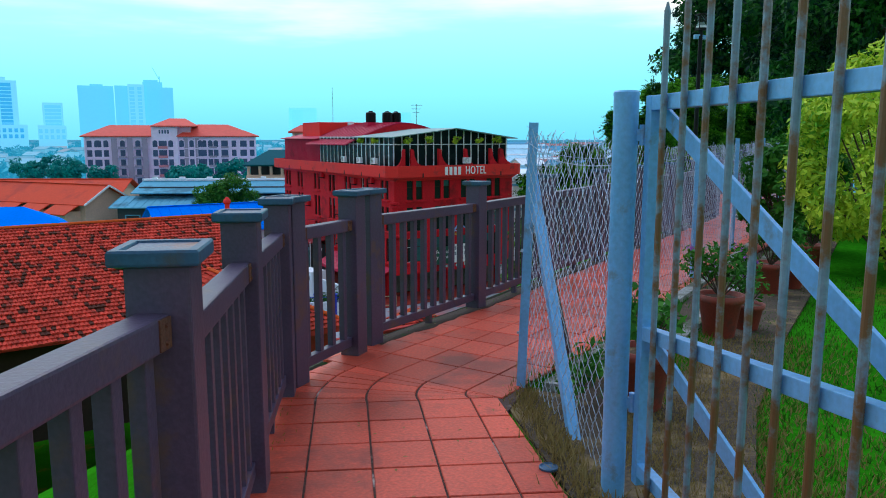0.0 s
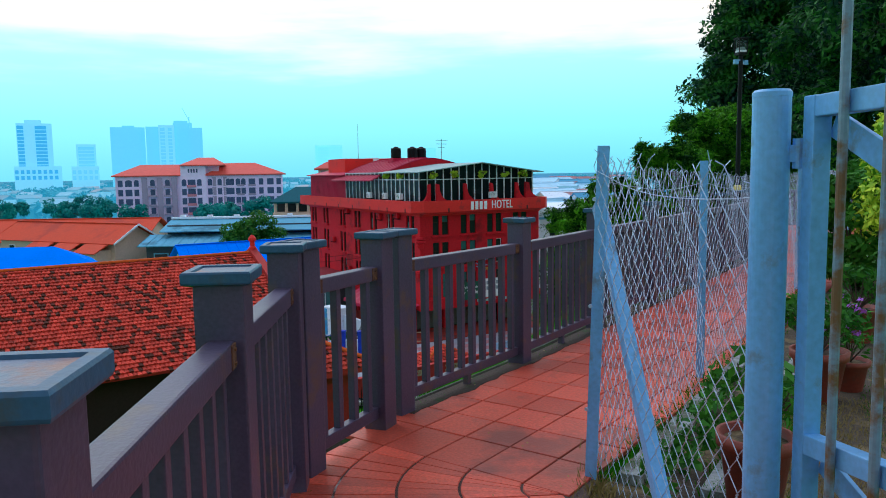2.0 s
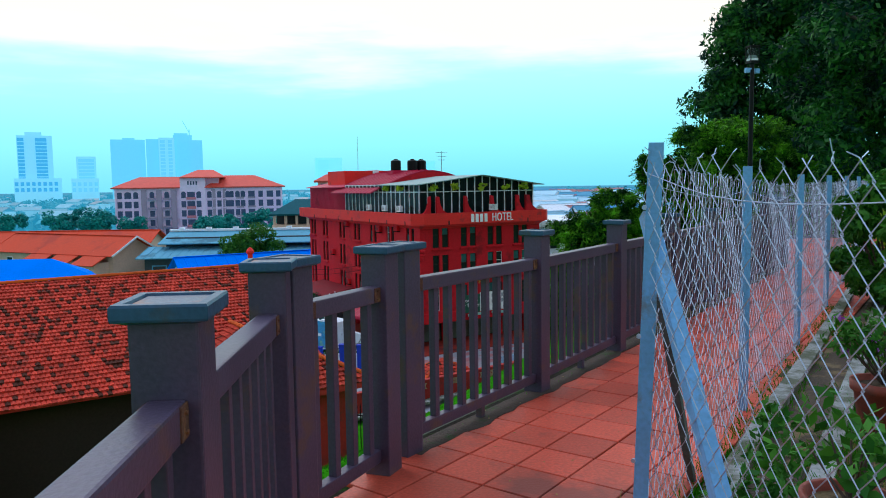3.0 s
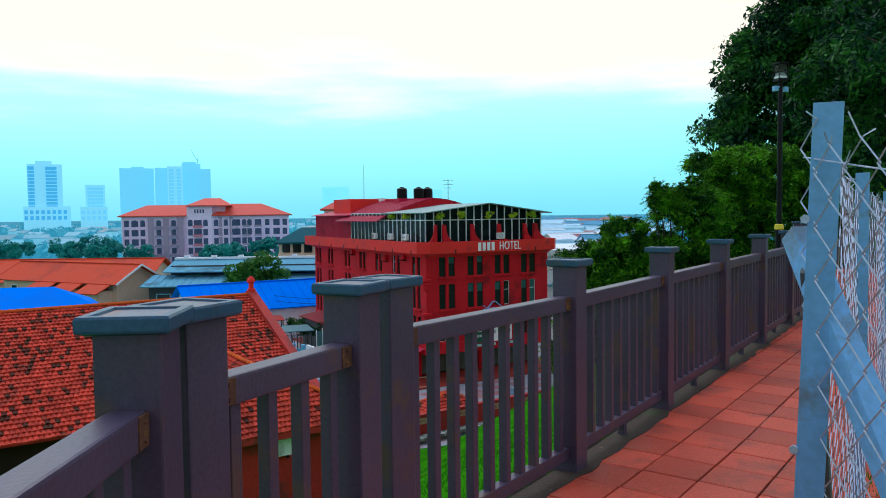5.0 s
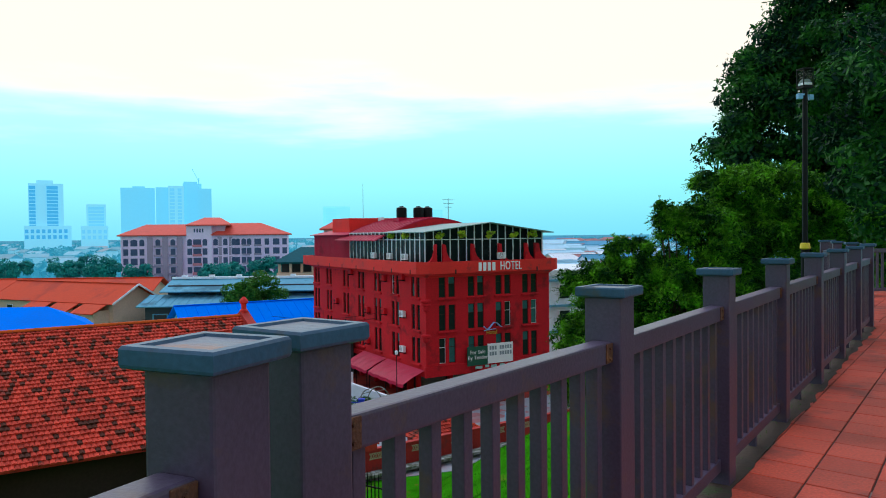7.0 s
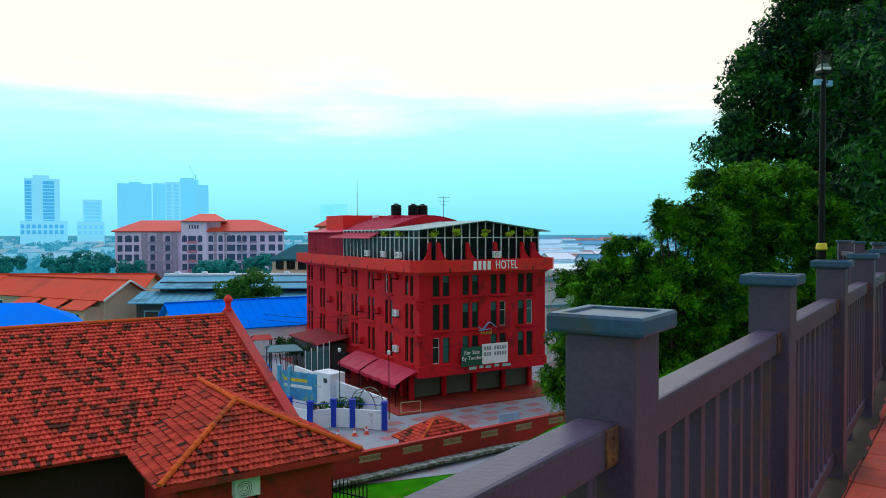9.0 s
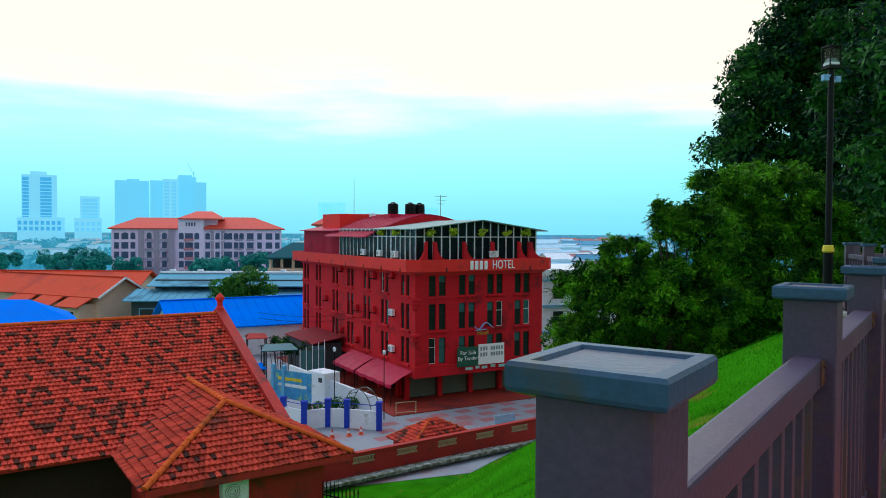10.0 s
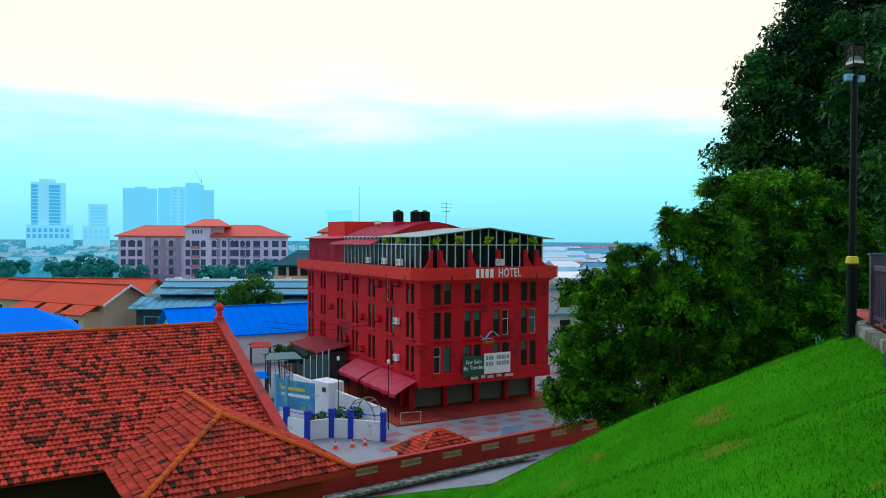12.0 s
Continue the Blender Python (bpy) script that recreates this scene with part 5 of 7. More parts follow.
gable_house("blue_roof_shed", (-26.6, 104.4, STREET), 31.5, 26, 13, 4.1, 2.6, BLUESHEET, WHITE, "white walled shed with bright blue metal roof", windows=False)
gable_house("red_roof_hall", (-93.0, 146.0, STREET), 1.5, 62, 15, 4.4, 3.3, FARRED, CREAM, "long cream hall under an orange-red roof", 1.2, seam=15)
near_hall = gable_house("red_roof_wing", (-67.3, 126.1, STREET), -25, 29, 8.0, 5.9, 2.3, FARRED, CREAM, "cream gabled wing with orange-red roof", 1.0, seam=15)
bm = bmesh.new()
for e in (-1, 1):
    beam(bm, (15.6, 0, 8.14), (15.6, e * 5.0, 5.28), 0.12, 0.28)
part("bargeboard", bm, WHITE, near_hall, "white painted bargeboards")
for k in range(3):
    x = 11.5 - k * 6.5
    bm = bmesh.new()
    slab(bm, [(x - 2.6, -3.9, 5.75), (x + 2.6, -3.9, 5.75), (x + 2.6, -7.6, 4.0), (x - 2.6, -7.6, 4.0)], 0.15)
    part("porch_roof", bm, FARRED, near_hall)
    part("porch_wall", bbox((x - 2.0, -6.8, 0), (x + 2.0, -4.0, 4.3)), CREAM, near_hall)
    part("porch_window", bbox((x - 1.0, -6.86, 2.2), (x + 0.8, -6.78, 3.2)), DARKGLASS, near_hall)
# blue hipped roof
hb = thing("blue_hip_house", "low building with bright blue hipped roof", "house", pose(-54.5, 82.0, STREET, 0, 0, 8))
bm = bmesh.new()
slab(bm, [(-12, 0, 8.1), (7.9, 0, 8.1), (16, -6.5, 6.1), (-18, -6.5, 6.1)], 0.12)
slab(bm, [(-12, 0, 8.1), (7.9, 0, 8.1), (9.5, 6.5, 6.1), (-18, 6.5, 6.1)], 0.12)
slab(bm, [(7.9, 0, 8.1), (16, -6.5, 6.1), (9.5, 6.5, 6.1)], 0.12)
part("roof", bm, BLUESHEET, hb)
part("wall", bbox((-17, -5.8, 0), (9.0, 5.8, 6.0)), WHITE, hb)
# grey market hall, two roofs one above the other
gh = thing("market_hall", "grey sheet-roofed market hall in two tiers", "building", pose(-33.0, 121.0, STREET - 0.9, 0, 0, 4))
part("upper_wall", bbox((-15, -2, 4.0), (26, 10, 8.9)), DARKWALL, gh)
bm = bmesh.new()
slab(bm, [(-15.5, -4.5, 8.1), (27, -4.5, 8.1), (27, 2, 9.7), (-15.5, 2, 9.7)], 0.15)
slab(bm, [(-15.5, 2, 9.7), (27, 2, 9.7), (27, 11, 8.9), (-15.5, 11, 8.9)], 0.15)
part("upper_roof", bm, GREYSHEET, gh)
bm = bmesh.new()
slab(bm, [(-17.6, -8.5, 6.2), (27, -8.5, 6.2), (27, -2.5, 7.5), (-17.6, -2.5, 7.5)], 0.15)
lr = part("lower_roof", bm, GREYSHEET, gh)
bm = bmesh.new()
for i in range(38):
    x = -17.5 + i * 1.17
    beam(bm, (x, -8.5, 6.24), (x, -2.5, 7.54), 0.08, 0.06)
part("seams", bm, GREYSHEET, lr)
part("lower_wall", bbox((-16.6, -7.4, 0), (26, -2, 6.2)), DARKWALL, gh)
part("ridge_flashing", bbox((-15.5, 1.5, 9.68), (27, 2.5, 10.0)), WHITE, gh, "pale ridge flashing")
for i in range(9):
    part("ridge_vent", bbox((-14 + i * 4.4, 1.7, 9.92), (-13.2 + i * 4.4, 2.4, 10.3)), WHITE, gh)
for i in range(6):
    w = part("window", bbox((-15.5 + i * 4.5, -7.48, 3.6), (-13.2 + i * 4.5, -7.35, 5.0)), GREYSHEET, gh)
    part("pane", bbox((-15.3 + i * 4.5, -7.52, 3.75), (-13.4 + i * 4.5, -7.45, 4.85)), DARKGLASS, w)

# beige hotel block with salmon roofs
BM = pose(-88.0, 240.0, STREET, 0, 0, 15)
bh = thing("beige_block", "beige five-storey block with salmon hipped roofs", "building", BM)


def hip_roof(bm, x0, x1, y0, y1, z, rise, over, hips=None):
    x0, x1, y0, y1 = x0 - over, x1 + over, y0 - over, y1 + over
    r = min(x1 - x0, y1 - y0) / 2
    ym = (y0 + y1) / 2
    h = min(r * 0.9, 5.0)
    ha, hb = hips or (h, h)
    a, b = (x0 + ha, ym, z + rise), (max(x0 + ha + 0.5, x1 - hb), ym, z + rise)
    c = [(x0, y0, z), (x1, y0, z), (x1, y1, z), (x0, y1, z)]
    slab(bm, [a, b, c[1], c[0]], 0.4)
    slab(bm, [a, b, c[2], c[3]], 0.4)
    slab(bm, [a, c[0], c[3]], 0.4)
    slab(bm, [b, c[1], c[2]], 0.4)


EV = 16.35
part("left_wing", bbox((-24.1, 0, 0), (-4.2, 16, EV)), BEIGE, bh)
part("tower_block", bbox((-4.2, -1.5, 0), (3.6, 16, EV + 3.2)), BEIGE, bh)
part("tower_block", bbox((3.6, 1.2, EV - 0.5), (7.6, 16, EV + 3.2)), BEIGE, bh)
part("right_wing", bbox((3.6, -0.5, 0), (28, 16, EV)), BEIGE, bh)
for x0, x1, y0, z, r, hips in ((-24.1, -4.2, 0, EV, 3.5, (7.5, 0.5)), (-3.2, 8.6, -1.5, EV + 3.2, 2.5, (5.0, 4.0)), (4.4, 28, -0.5, EV, 3.8, (6.0, 10.0))):
    bm = bmesh.new()
    hip_roof(bm, x0, x1, y0, 16, z, r, 1.1, hips)
    part("roof", bm, SALMON, bh, "salmon tiled hipped roof")
# MAUVE paints the shade of bays and balconies onto flat panels
MAUVE = material("shade_mauve", (0.42, 0.33, 0.46), 0.9, 0, 0.15, 0.2, 3, 0.05)
PINK = material("pink_wall", (0.62, 0.22, 0.28), 0.9, 0, 0.15, 0.2, 3, 0.05)
for x in (-15.4, -10.8, -6.4, 6.2, 9.2):
    part("recess", bbox((x - 0.85, -0.62, 1), (x + 0.85, -0.52, EV - 0.8)), MAUVE, bh, "mauve panel painted as the shade between bays")
shared = {}
STOREY = 2.98
for r in range(5):
    zr = EV - 3.55 - r * STOREY
    for x in (-22.75, -20.25, -17.9, -13.05, -8.5, -3.2, 1.5, 4.75, 7.8, 10.45, 11.75, 13.6, 15.3, 18.05, 21.0, 24.0, 26.7):
        wide = 2.1 if x in (18.05, -20.25, 24.0) else 1.45
        arched = r == 0 and x < 16 and x != -22.75
        key = (wide, arched)
        h = 2.05
        if key not in shared:
            fr = mesh_of(bbox((-wide / 2 - 0.15, -0.16, -0.15), (wide / 2 + 0.15, 0, h + 0.15)), "window", BEIGE)
            b2 = bmesh.new()
            outl = [(-wide / 2, 0), (wide / 2, 0), (wide / 2, h), (-wide / 2, h)]
            if arched:
                outl = [(-wide / 2, 0), (wide / 2, 0), (wide / 2, h - 0.5)] + [(wide / 2 * math.cos(t), h - 0.5 + 0.6 * math.sin(t)) for t in np.linspace(0.3, math.pi - 0.3, 6)] + [(-wide / 2, h - 0.5)]
            poly(b2, [(a, -0.19, b) for a, b in outl])
            shared[key] = (fr, mesh_of(b2, "pane", FARWIN))
        w = new("window", shared[key][0])
        w.parent = bh
        w.location = (x, -1.5 if -4.2 < x < 3.6 else (-0.5 if x > 3.6 else 0), zr)
        p = new("pane", shared[key][1])
        p.parent = w
    part("string_course", bbox((-24.2, -0.25, zr - 0.55), (-4.3, -0.01, zr - 0.3)), BEIGE, bh)
    part("string_course", bbox((3.7, -0.8, zr - 0.55), (28.1, -0.51, zr - 0.3)), BEIGE, bh)
    part("balcony", bbox((-2.3, -2.2, zr - 0.5), (0.5, -1.5, zr + 0.3)), PINK, bh, "pink balcony front")
    part("recess", bbox((-2.1, -1.58, zr + 0.3), (0.3, -1.51, zr + 2.0)), FARWIN, bh, "dark balcony opening")
    for x in (-13.05, -8.5, 14.4, 18.05):
        part("balcony", bbox((x - 1.2, -1.1, zr - 0.45), (x + 1.2, -0.5, zr + 0.15)), MAUVE, bh, "low balcony front with shade in its mauve")
for x in (-24, -21.6, -19.0, -16.6, 3.7, 6.9, 8.7, 12.6, 16.6, 19.6, 22.5, 25.4, 27.8):
    y = 0 if x < 0 else -0.5
    part("pilaster", bbox((x - 0.22, y - 0.3, 0), (x + 0.22, y, EV)), BEIGE, bh)
for k in range(4):
    part("attic_window", bbox((-1.9 + k * 0.85, -1.6, EV + 0.7), (-1.45 + k * 0.85, -1.48, EV + 1.9)), FARWIN, bh)

# cream terrace pavilion
tp = thing("terrace_pavilion", "cream open terrace pavilion with dark green roof", "building", pose(-37.0, 156.0, STREET, 0, 0, 8))
for z in (4.0, 7.2):
    part("floor_slab", bbox((-3.5, 0, z), (14, 12, z + 0.7)), CREAM, tp)
for i in range(8):
    bm = bmesh.new()
    lathe(bm, [(0.3, 0), (0.3, 6.4)], 8, (-3 + i * 2.3, 0.5, 4.0))
    part("column", bm, CREAM, tp)
part("inner_wall", bbox((-3, 4, 0), (14, 12, 10.5)), DARKWALL, tp)
bm = bmesh.new()
hip_roof(bm, -3.5, 14, 0, 12, 10.2, 3.0, 0.6)
part("roof", bm, material("dark_green_roof", (0.02, 0.11, 0.14), 0.85, spec=0.1), tp)
# small turret with a salmon cap behind the hotel
tu = thing("turret", "cream turret with salmon pyramid cap", "turret", pose(-27.5, 150.0, STREET))
part("shaft", bbox((-1.6, -1.6, 0), (1.6, 1.6, 17.0)), CREAM, tu)
bm = bmesh.new()
hip_roof(bm, -1.8, 1.8, -1.8, 1.8, 17.0, 1.3, 0.5)
part("cap", bm, SALMON, tu)
for s in (-0.7, 0.7):
    part("opening", bbox((s - 0.35, -1.65, 15.2), (s + 0.35, -1.58, 16.4)), FARWIN, tu)

# pale building beyond the hotel
wb = thing("pale_house", "pale grey-white terraced building", "building", pose(9.5, 93.0, STREET, 0, 0, 20))
part("wall", bbox((0, 0, 0), (14, 14, 10.4)), WHITE, wb)
part("parapet", bbox((-0.3, -0.3, 10.4), (14.3, 14.3, 11.2), 0.1), WHITE, wb)
for r in range(3):
    for i in range(4):
        w = part("window", bbox((1.2 + i * 3.2, -0.1, 1.4 + r * 3.1), (2.8 + i * 3.2, 0.02, 3.2 + r * 3.1)), WHITE, wb)
        part("pane", bbox((1.35 + i * 3.2, -0.14, 1.5 + r * 3.1), (2.65 + i * 3.2, -0.095, 3.1 + r * 3.1)), DARKGLASS, w)
    part("ledge", bbox((-0.2, -0.5, 3.6 + r * 3.1), (14.2, 0, 3.85 + r * 3.1)), GREYSHEET, wb)

# ---- far towers ----
def tower(name, x, y, w, d, z1, strips, mats, label, podium=None, crown=None):
    t = thing(name, label, "tower", pose(x, y, STREET, 0, 0, math.degrees(math.atan2(-x, y))), "far towers")
    part("shaft", bbox((-w / 2, 0, 0), (w / 2, d, z1 - STREET)), mats[0], t)
    for a, b in strips:
        st = part("glass_strip", bbox((-w / 2 + a * w, -1.0, 22), (-w / 2 + b * w, -0.1, z1 - STREET - 3)), mats[1], t)
        bm = bmesh.new()
        for k in range(int((z1 - STREET - 26) / 4.2)):
            box(bm, (-w / 2 + a * w, -1.25, 24 + k * 4.2), (-w / 2 + b * w, -1.0, 24.9 + k * 4.2))
        tagged(part("floor_line", bm, mats[0], st), kind="stuff")
    if podium:
        p0, p1, ph = podium
        pd = part("podium", bbox((p0, -4, 0), (p1, d + 4, ph)), mats[0], t)
        bm = bmesh.new()
        n = int((p1 - p0) / 6)
        for k in range(n):
            for j in range(2):
                box(bm, (p0 + 1 + k * 6, -4.6, ph - 16 + j * 7), (p0 + 4.6 + k * 6, -4.0, ph - 11.5 + j * 7))
        tagged(part("opening", bm, mats[1], pd), kind="stuff")
    if crown:
        part("crown", bbox((crown[0], 2, z1 - STREET), (crown[1], d - 2, z1 - STREET + crown[2])), mats[0], t)
    return t


# the towers' blue is painted haze, and they glow a little
tower("tower_block", -519.0, 885.0, 38, 25, 68, [(0.02, 0.2), (0.52, 0.84)], (HAZE1, HAZE3), "high-rise with glass strips, pale blue from painted haze", (-24, 27, 31), (-10, 8, 4))
tower("tower_block", -459.5, 890.0, 21.5, 22, 42, [(0.1, 0.9)], (HAZE1, HAZE2), "mid-rise block, pale blue from painted haze", (-17, 13, 30))
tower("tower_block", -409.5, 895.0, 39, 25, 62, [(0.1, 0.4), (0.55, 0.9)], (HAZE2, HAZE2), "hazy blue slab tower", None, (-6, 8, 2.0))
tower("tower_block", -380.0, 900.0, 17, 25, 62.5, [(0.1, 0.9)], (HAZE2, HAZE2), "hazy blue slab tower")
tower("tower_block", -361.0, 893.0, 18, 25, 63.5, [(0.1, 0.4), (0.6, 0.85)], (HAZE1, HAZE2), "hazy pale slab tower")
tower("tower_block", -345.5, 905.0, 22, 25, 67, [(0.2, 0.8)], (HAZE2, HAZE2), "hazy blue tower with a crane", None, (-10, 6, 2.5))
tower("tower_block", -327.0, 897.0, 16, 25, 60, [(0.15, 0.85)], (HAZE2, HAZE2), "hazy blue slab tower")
tower("tower_block", -202.0, 1100.0, 40, 25, 44, [(0.1, 0.5)], (hazy(material("haze_faint_tower", (0.3, 0.5, 0.55), 0.8, 0, 0.03), (0.20, 0.75, 0.95), 0.72), hazy(material("haze_faint_glass", (0.28, 0.48, 0.55), 0.8, 0, 0.03), (0.19, 0.73, 0.94), 0.70)), "faint far tower in haze")
tower("tower_block", -63.0, 1300.0, 24, 25, 44, [(0.1, 0.5)], (MATS["haze_faint_tower"], MATS["haze_faint_glass"]), "faint far tower in haze")
crane = thing("tower_crane", "thin hazy tower crane", "crane", pose(-334.0, 897.0, 64.0))
bm = bmesh.new()
beam(bm, (0, 0, -20), (0, 0, 9), 0.9, 0.9, up=(0, 1, 0))
beam(bm, (0, 0, 5), (-8, 0, 20), 0.5, 0.5, up=(0, 1, 0))
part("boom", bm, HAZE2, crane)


# ---- trees ----
def tree(name, base, trunk_h, crown_c, crown_r, clumps, clump_r, leaves, size, mat, label, seed, squash=0.8, limbs=7, trunk_r=0.25, group="trees", floor=-1.0):
    rng = np.random.default_rng(seed)
    t = thing(name, label, "tree", Matrix.Translation(base), group)
    c, r = np.array(crown_c) - np.array(base), np.array(crown_r)
    d = rng.normal(size=(clumps, 3))
    d /= np.linalg.norm(d, axis=1)[:, None]
    d[:, 2] = np.where(d[:, 2] < floor, -d[:, 2], d[:, 2])
    cen = c + d * r * (rng.uniform(0.05, 1.0, clumps) ** 0.42)[:, None]
    rad = clump_r * rng.uniform(0.6, 1.35, clumps)
    bm = bmesh.new()
    top = Vector((c[0] * 0.4, c[1] * 0.4, trunk_h))
    tube(bm, (0, 0, -0.3), tuple(top * 0.5), trunk_r, trunk_r * 0.8, 9)
    tube(bm, tuple(top * 0.5), tuple(top), trunk_r * 0.8, trunk_r * 0.6, 9)
    for i in range(limbs):
        q = Vector(cen[i % clumps])
        m = top.lerp(q, 0.5) + Vector((0, 0, 0.3))
        tube(bm, tuple(top), tuple(m), trunk_r * 0.45, trunk_r * 0.25, 6)
        tube(bm, tuple(m), tuple(q), trunk_r * 0.25, trunk_r * 0.08, 6)
    part("trunk", bm, BARK, t)
    v = leaf_cloud(cen, rad, leaves, size, rng, squash)
    quads_object("crown", v.tolist(), mat, t)
    return t


def lobed_tree(name, base, trunk_h, boughs, tufts, tuft_r, leaves, size, mat, label, seed, trunk_r, frond):
    """A tree of uneven boughs: tufts of leaves stand thick on the outside of each bough and leave hollows between."""
    rng = np.random.default_rng(seed)
    t = thing(name, label, "tree", Matrix.Translation(base), "trees")
    b = np.array(boughs)
    cb, rb = b[:, :3] - np.array(base), b[:, 3]
    which = rng.choice(len(rb), tufts, p=rb ** 2 / (rb ** 2).sum())
    d = rng.normal(size=(tufts, 3)) + np.array([0, 0, 0.25])
    d /= np.linalg.norm(d, axis=1)[:, None]
    reach = rng.uniform(0.15, 1.0, tufts) ** 0.35 + np.where(rng.random(tufts) < 0.12, 0.15, 0.0)
    cen = cb[which] + d * (rb[which] * reach)[:, None] * np.array([1, 0.9, 0.85])
    rad = tuft_r * rng.uniform(0.55, 1.4, tufts) * np.minimum(1.0, 0.45 + rb[which] * 0.3)
    bm = bmesh.new()
    top = Vector((0, 0, trunk_h))
    tube(bm, (0, 0, -0.4), tuple(top), trunk_r, trunk_r * 0.65, 10)
    for q, r in zip(cb, rb):
        q = Vector(q)
        m = top.lerp(q, 0.5) + Vector((0.2, 0, 0.4))
        tube(bm, tuple(top), tuple(m), trunk_r * 0.42, trunk_r * 0.25, 6)
        tube(bm, tuple(m), tuple(q), trunk_r * 0.25, trunk_r * 0.09, 6)
        for k in range(3):
            tip = q + Vector(rng.normal(size=3)) * (r * 0.22)
            tube(bm, tuple(q), tuple(tip), trunk_r * 0.09, trunk_r * 0.03, 5)
    part("trunk", bm, BARK, t)
    inner = cb[which] + (cen - cb[which]) * 0.9
    v = np.concatenate([leaf_cloud(inner, rad, leaves, size, rng, 0.7, 0.5), frond_cloud(cen, d, *frond, rng)])
    quads_object("crown", v.tolist(), mat, t)
    return t


NEEM_BOUGHS = [(10.7, 45.5, 2.4, 0.35), (11.2, 45.7, 1.9, 0.45), (10.9, 45.6, 1.2, 0.5), (12.6, 46, 2.2, 0.7), (11.8, 46, 1.3, 1.0), (13.7, 46, 1.0, 1.8), (14.7, 48, 3.3, 1.5), (16.5, 48, 3.4, 1.9), (9.3, 46, 0.0, 1.2), (7.9, 46, -1.1, 1.2), (6.2, 46, -2.0, 1.0),
               (8.2, 46, -3.1, 1.9), (6.8, 46.5, -5.2, 1.8), (5.7, 46.5, -7.5, 1.2), (11.2, 46.5, -2.6, 2.8), (10.6, 48, -6.6, 3.3), (8.0, 47.5, -7.8, 2.0), (17.0, 48, -5.5, 2.6), (14.8, 47, -2.4, 3.3), (14.0, 47.5, -5.8, 2.8)]
lobed_tree("neem_tree", (12.0, 46.5, ground_z(12.0, 46.5)), 4.5, NEEM_BOUGHS, 1150, 0.66, 170000, 0.125, LEAFNEEM, "leafy green neem tree on the slope", 3, 0.3, (11, 0.72, 0.19, 6))
NEEM_BOUGHS = [(19.2, 49, 2.8, 2.5), (21.6, 49.5, 1.4, 2.5), (18.2, 47, -2.8, 2.8), (20.6, 47, -2.2, 2.4), (23.2, 48, -2.2, 2.2), (24.5, 49, 0.5, 2.2), (17.0, 48.5, 0.5, 2.4)]
lobed_tree("neem_tree", (20.0, 48.0, ground_z(20.0, 48.0)), 4.5, NEEM_BOUGHS, 620, 0.68, 95000, 0.125, LEAFNEEM, "leafy green neem tree on the slope", 4, 0.28, (11, 0.72, 0.19, 6))
RAIN_BOUGHS = [(22.8, 66, 7.8, 3.2), (25.4, 66, 12.6, 4.4), (29.6, 65, 18.6, 4.4), (25.6, 66, 15.6, 2.4), (30, 64, 8.0, 5.5), (35, 62, 13.5, 8.0), (37, 62, 24, 8.0), (44, 62, 8, 8.0), (47, 60, 20, 8.5), (31, 64, 1.0, 5.0), (40, 60, 1.0, 6.0), (53, 60, 10, 8.0)]
lobed_tree("rain_tree", (35.0, 63.0, -9.0), 12.0, RAIN_BOUGHS, 1900, 1.6, 300000, 0.25, LEAFDARK, "tall dark spreading tree above the terrace", 6, 0.7, (8, 1.15, 0.40, 5))
tree("garden_tree", (20.0, 30.0, -0.2), 4.0, (21.0, 31.0, 6.2), (8.5, 6.0, 7.2), 200, 1.0, 70000, 0.14, LEAFDARK, "dark garden tree over the lawn", 7, 0.8, 9, 0.4)
tree("town_tree", (-32.6, 111.2, STREET), 5.5, (-32.6, 111.2, -7.5), (5.2, 2.6, 2.7), 45, 1.3, 9000, 0.24, LEAFMID, "round green tree before the market hall", 8, 0.75, 7, 0.25)
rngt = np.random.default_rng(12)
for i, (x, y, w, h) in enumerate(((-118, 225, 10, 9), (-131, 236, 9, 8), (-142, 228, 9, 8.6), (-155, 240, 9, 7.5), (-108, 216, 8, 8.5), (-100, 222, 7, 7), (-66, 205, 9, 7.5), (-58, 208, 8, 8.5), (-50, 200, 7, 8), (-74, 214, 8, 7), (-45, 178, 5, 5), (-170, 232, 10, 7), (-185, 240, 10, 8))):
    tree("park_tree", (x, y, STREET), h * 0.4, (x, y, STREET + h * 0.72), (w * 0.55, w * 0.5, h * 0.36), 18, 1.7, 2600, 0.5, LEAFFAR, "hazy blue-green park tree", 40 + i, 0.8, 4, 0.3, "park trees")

# far woods and houses to the horizon
rngf = np.random.default_rng(21)
cen, rad = [], []
for i in range(1300):
    y = 260 * (1 + rngf.random() * 4.5) ** 1.2
    x = rngf.uniform(-0.85, 0.55) * y
    if -0.44 < x / y < -0.2 and y < 300:
        continue
    cen.append((x, y, STREET + 2.0))
    rad.append(rngf.uniform(3.0, 7.0) * (1 + y / 1500))
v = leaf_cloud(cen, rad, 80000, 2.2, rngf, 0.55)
# haze over the woods painted as teal colour with a glow
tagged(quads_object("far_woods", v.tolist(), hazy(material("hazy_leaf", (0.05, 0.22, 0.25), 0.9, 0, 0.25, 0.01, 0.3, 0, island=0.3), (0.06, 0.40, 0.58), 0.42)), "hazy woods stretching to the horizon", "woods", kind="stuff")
bmw, bmr = bmesh.new(), bmesh.new()
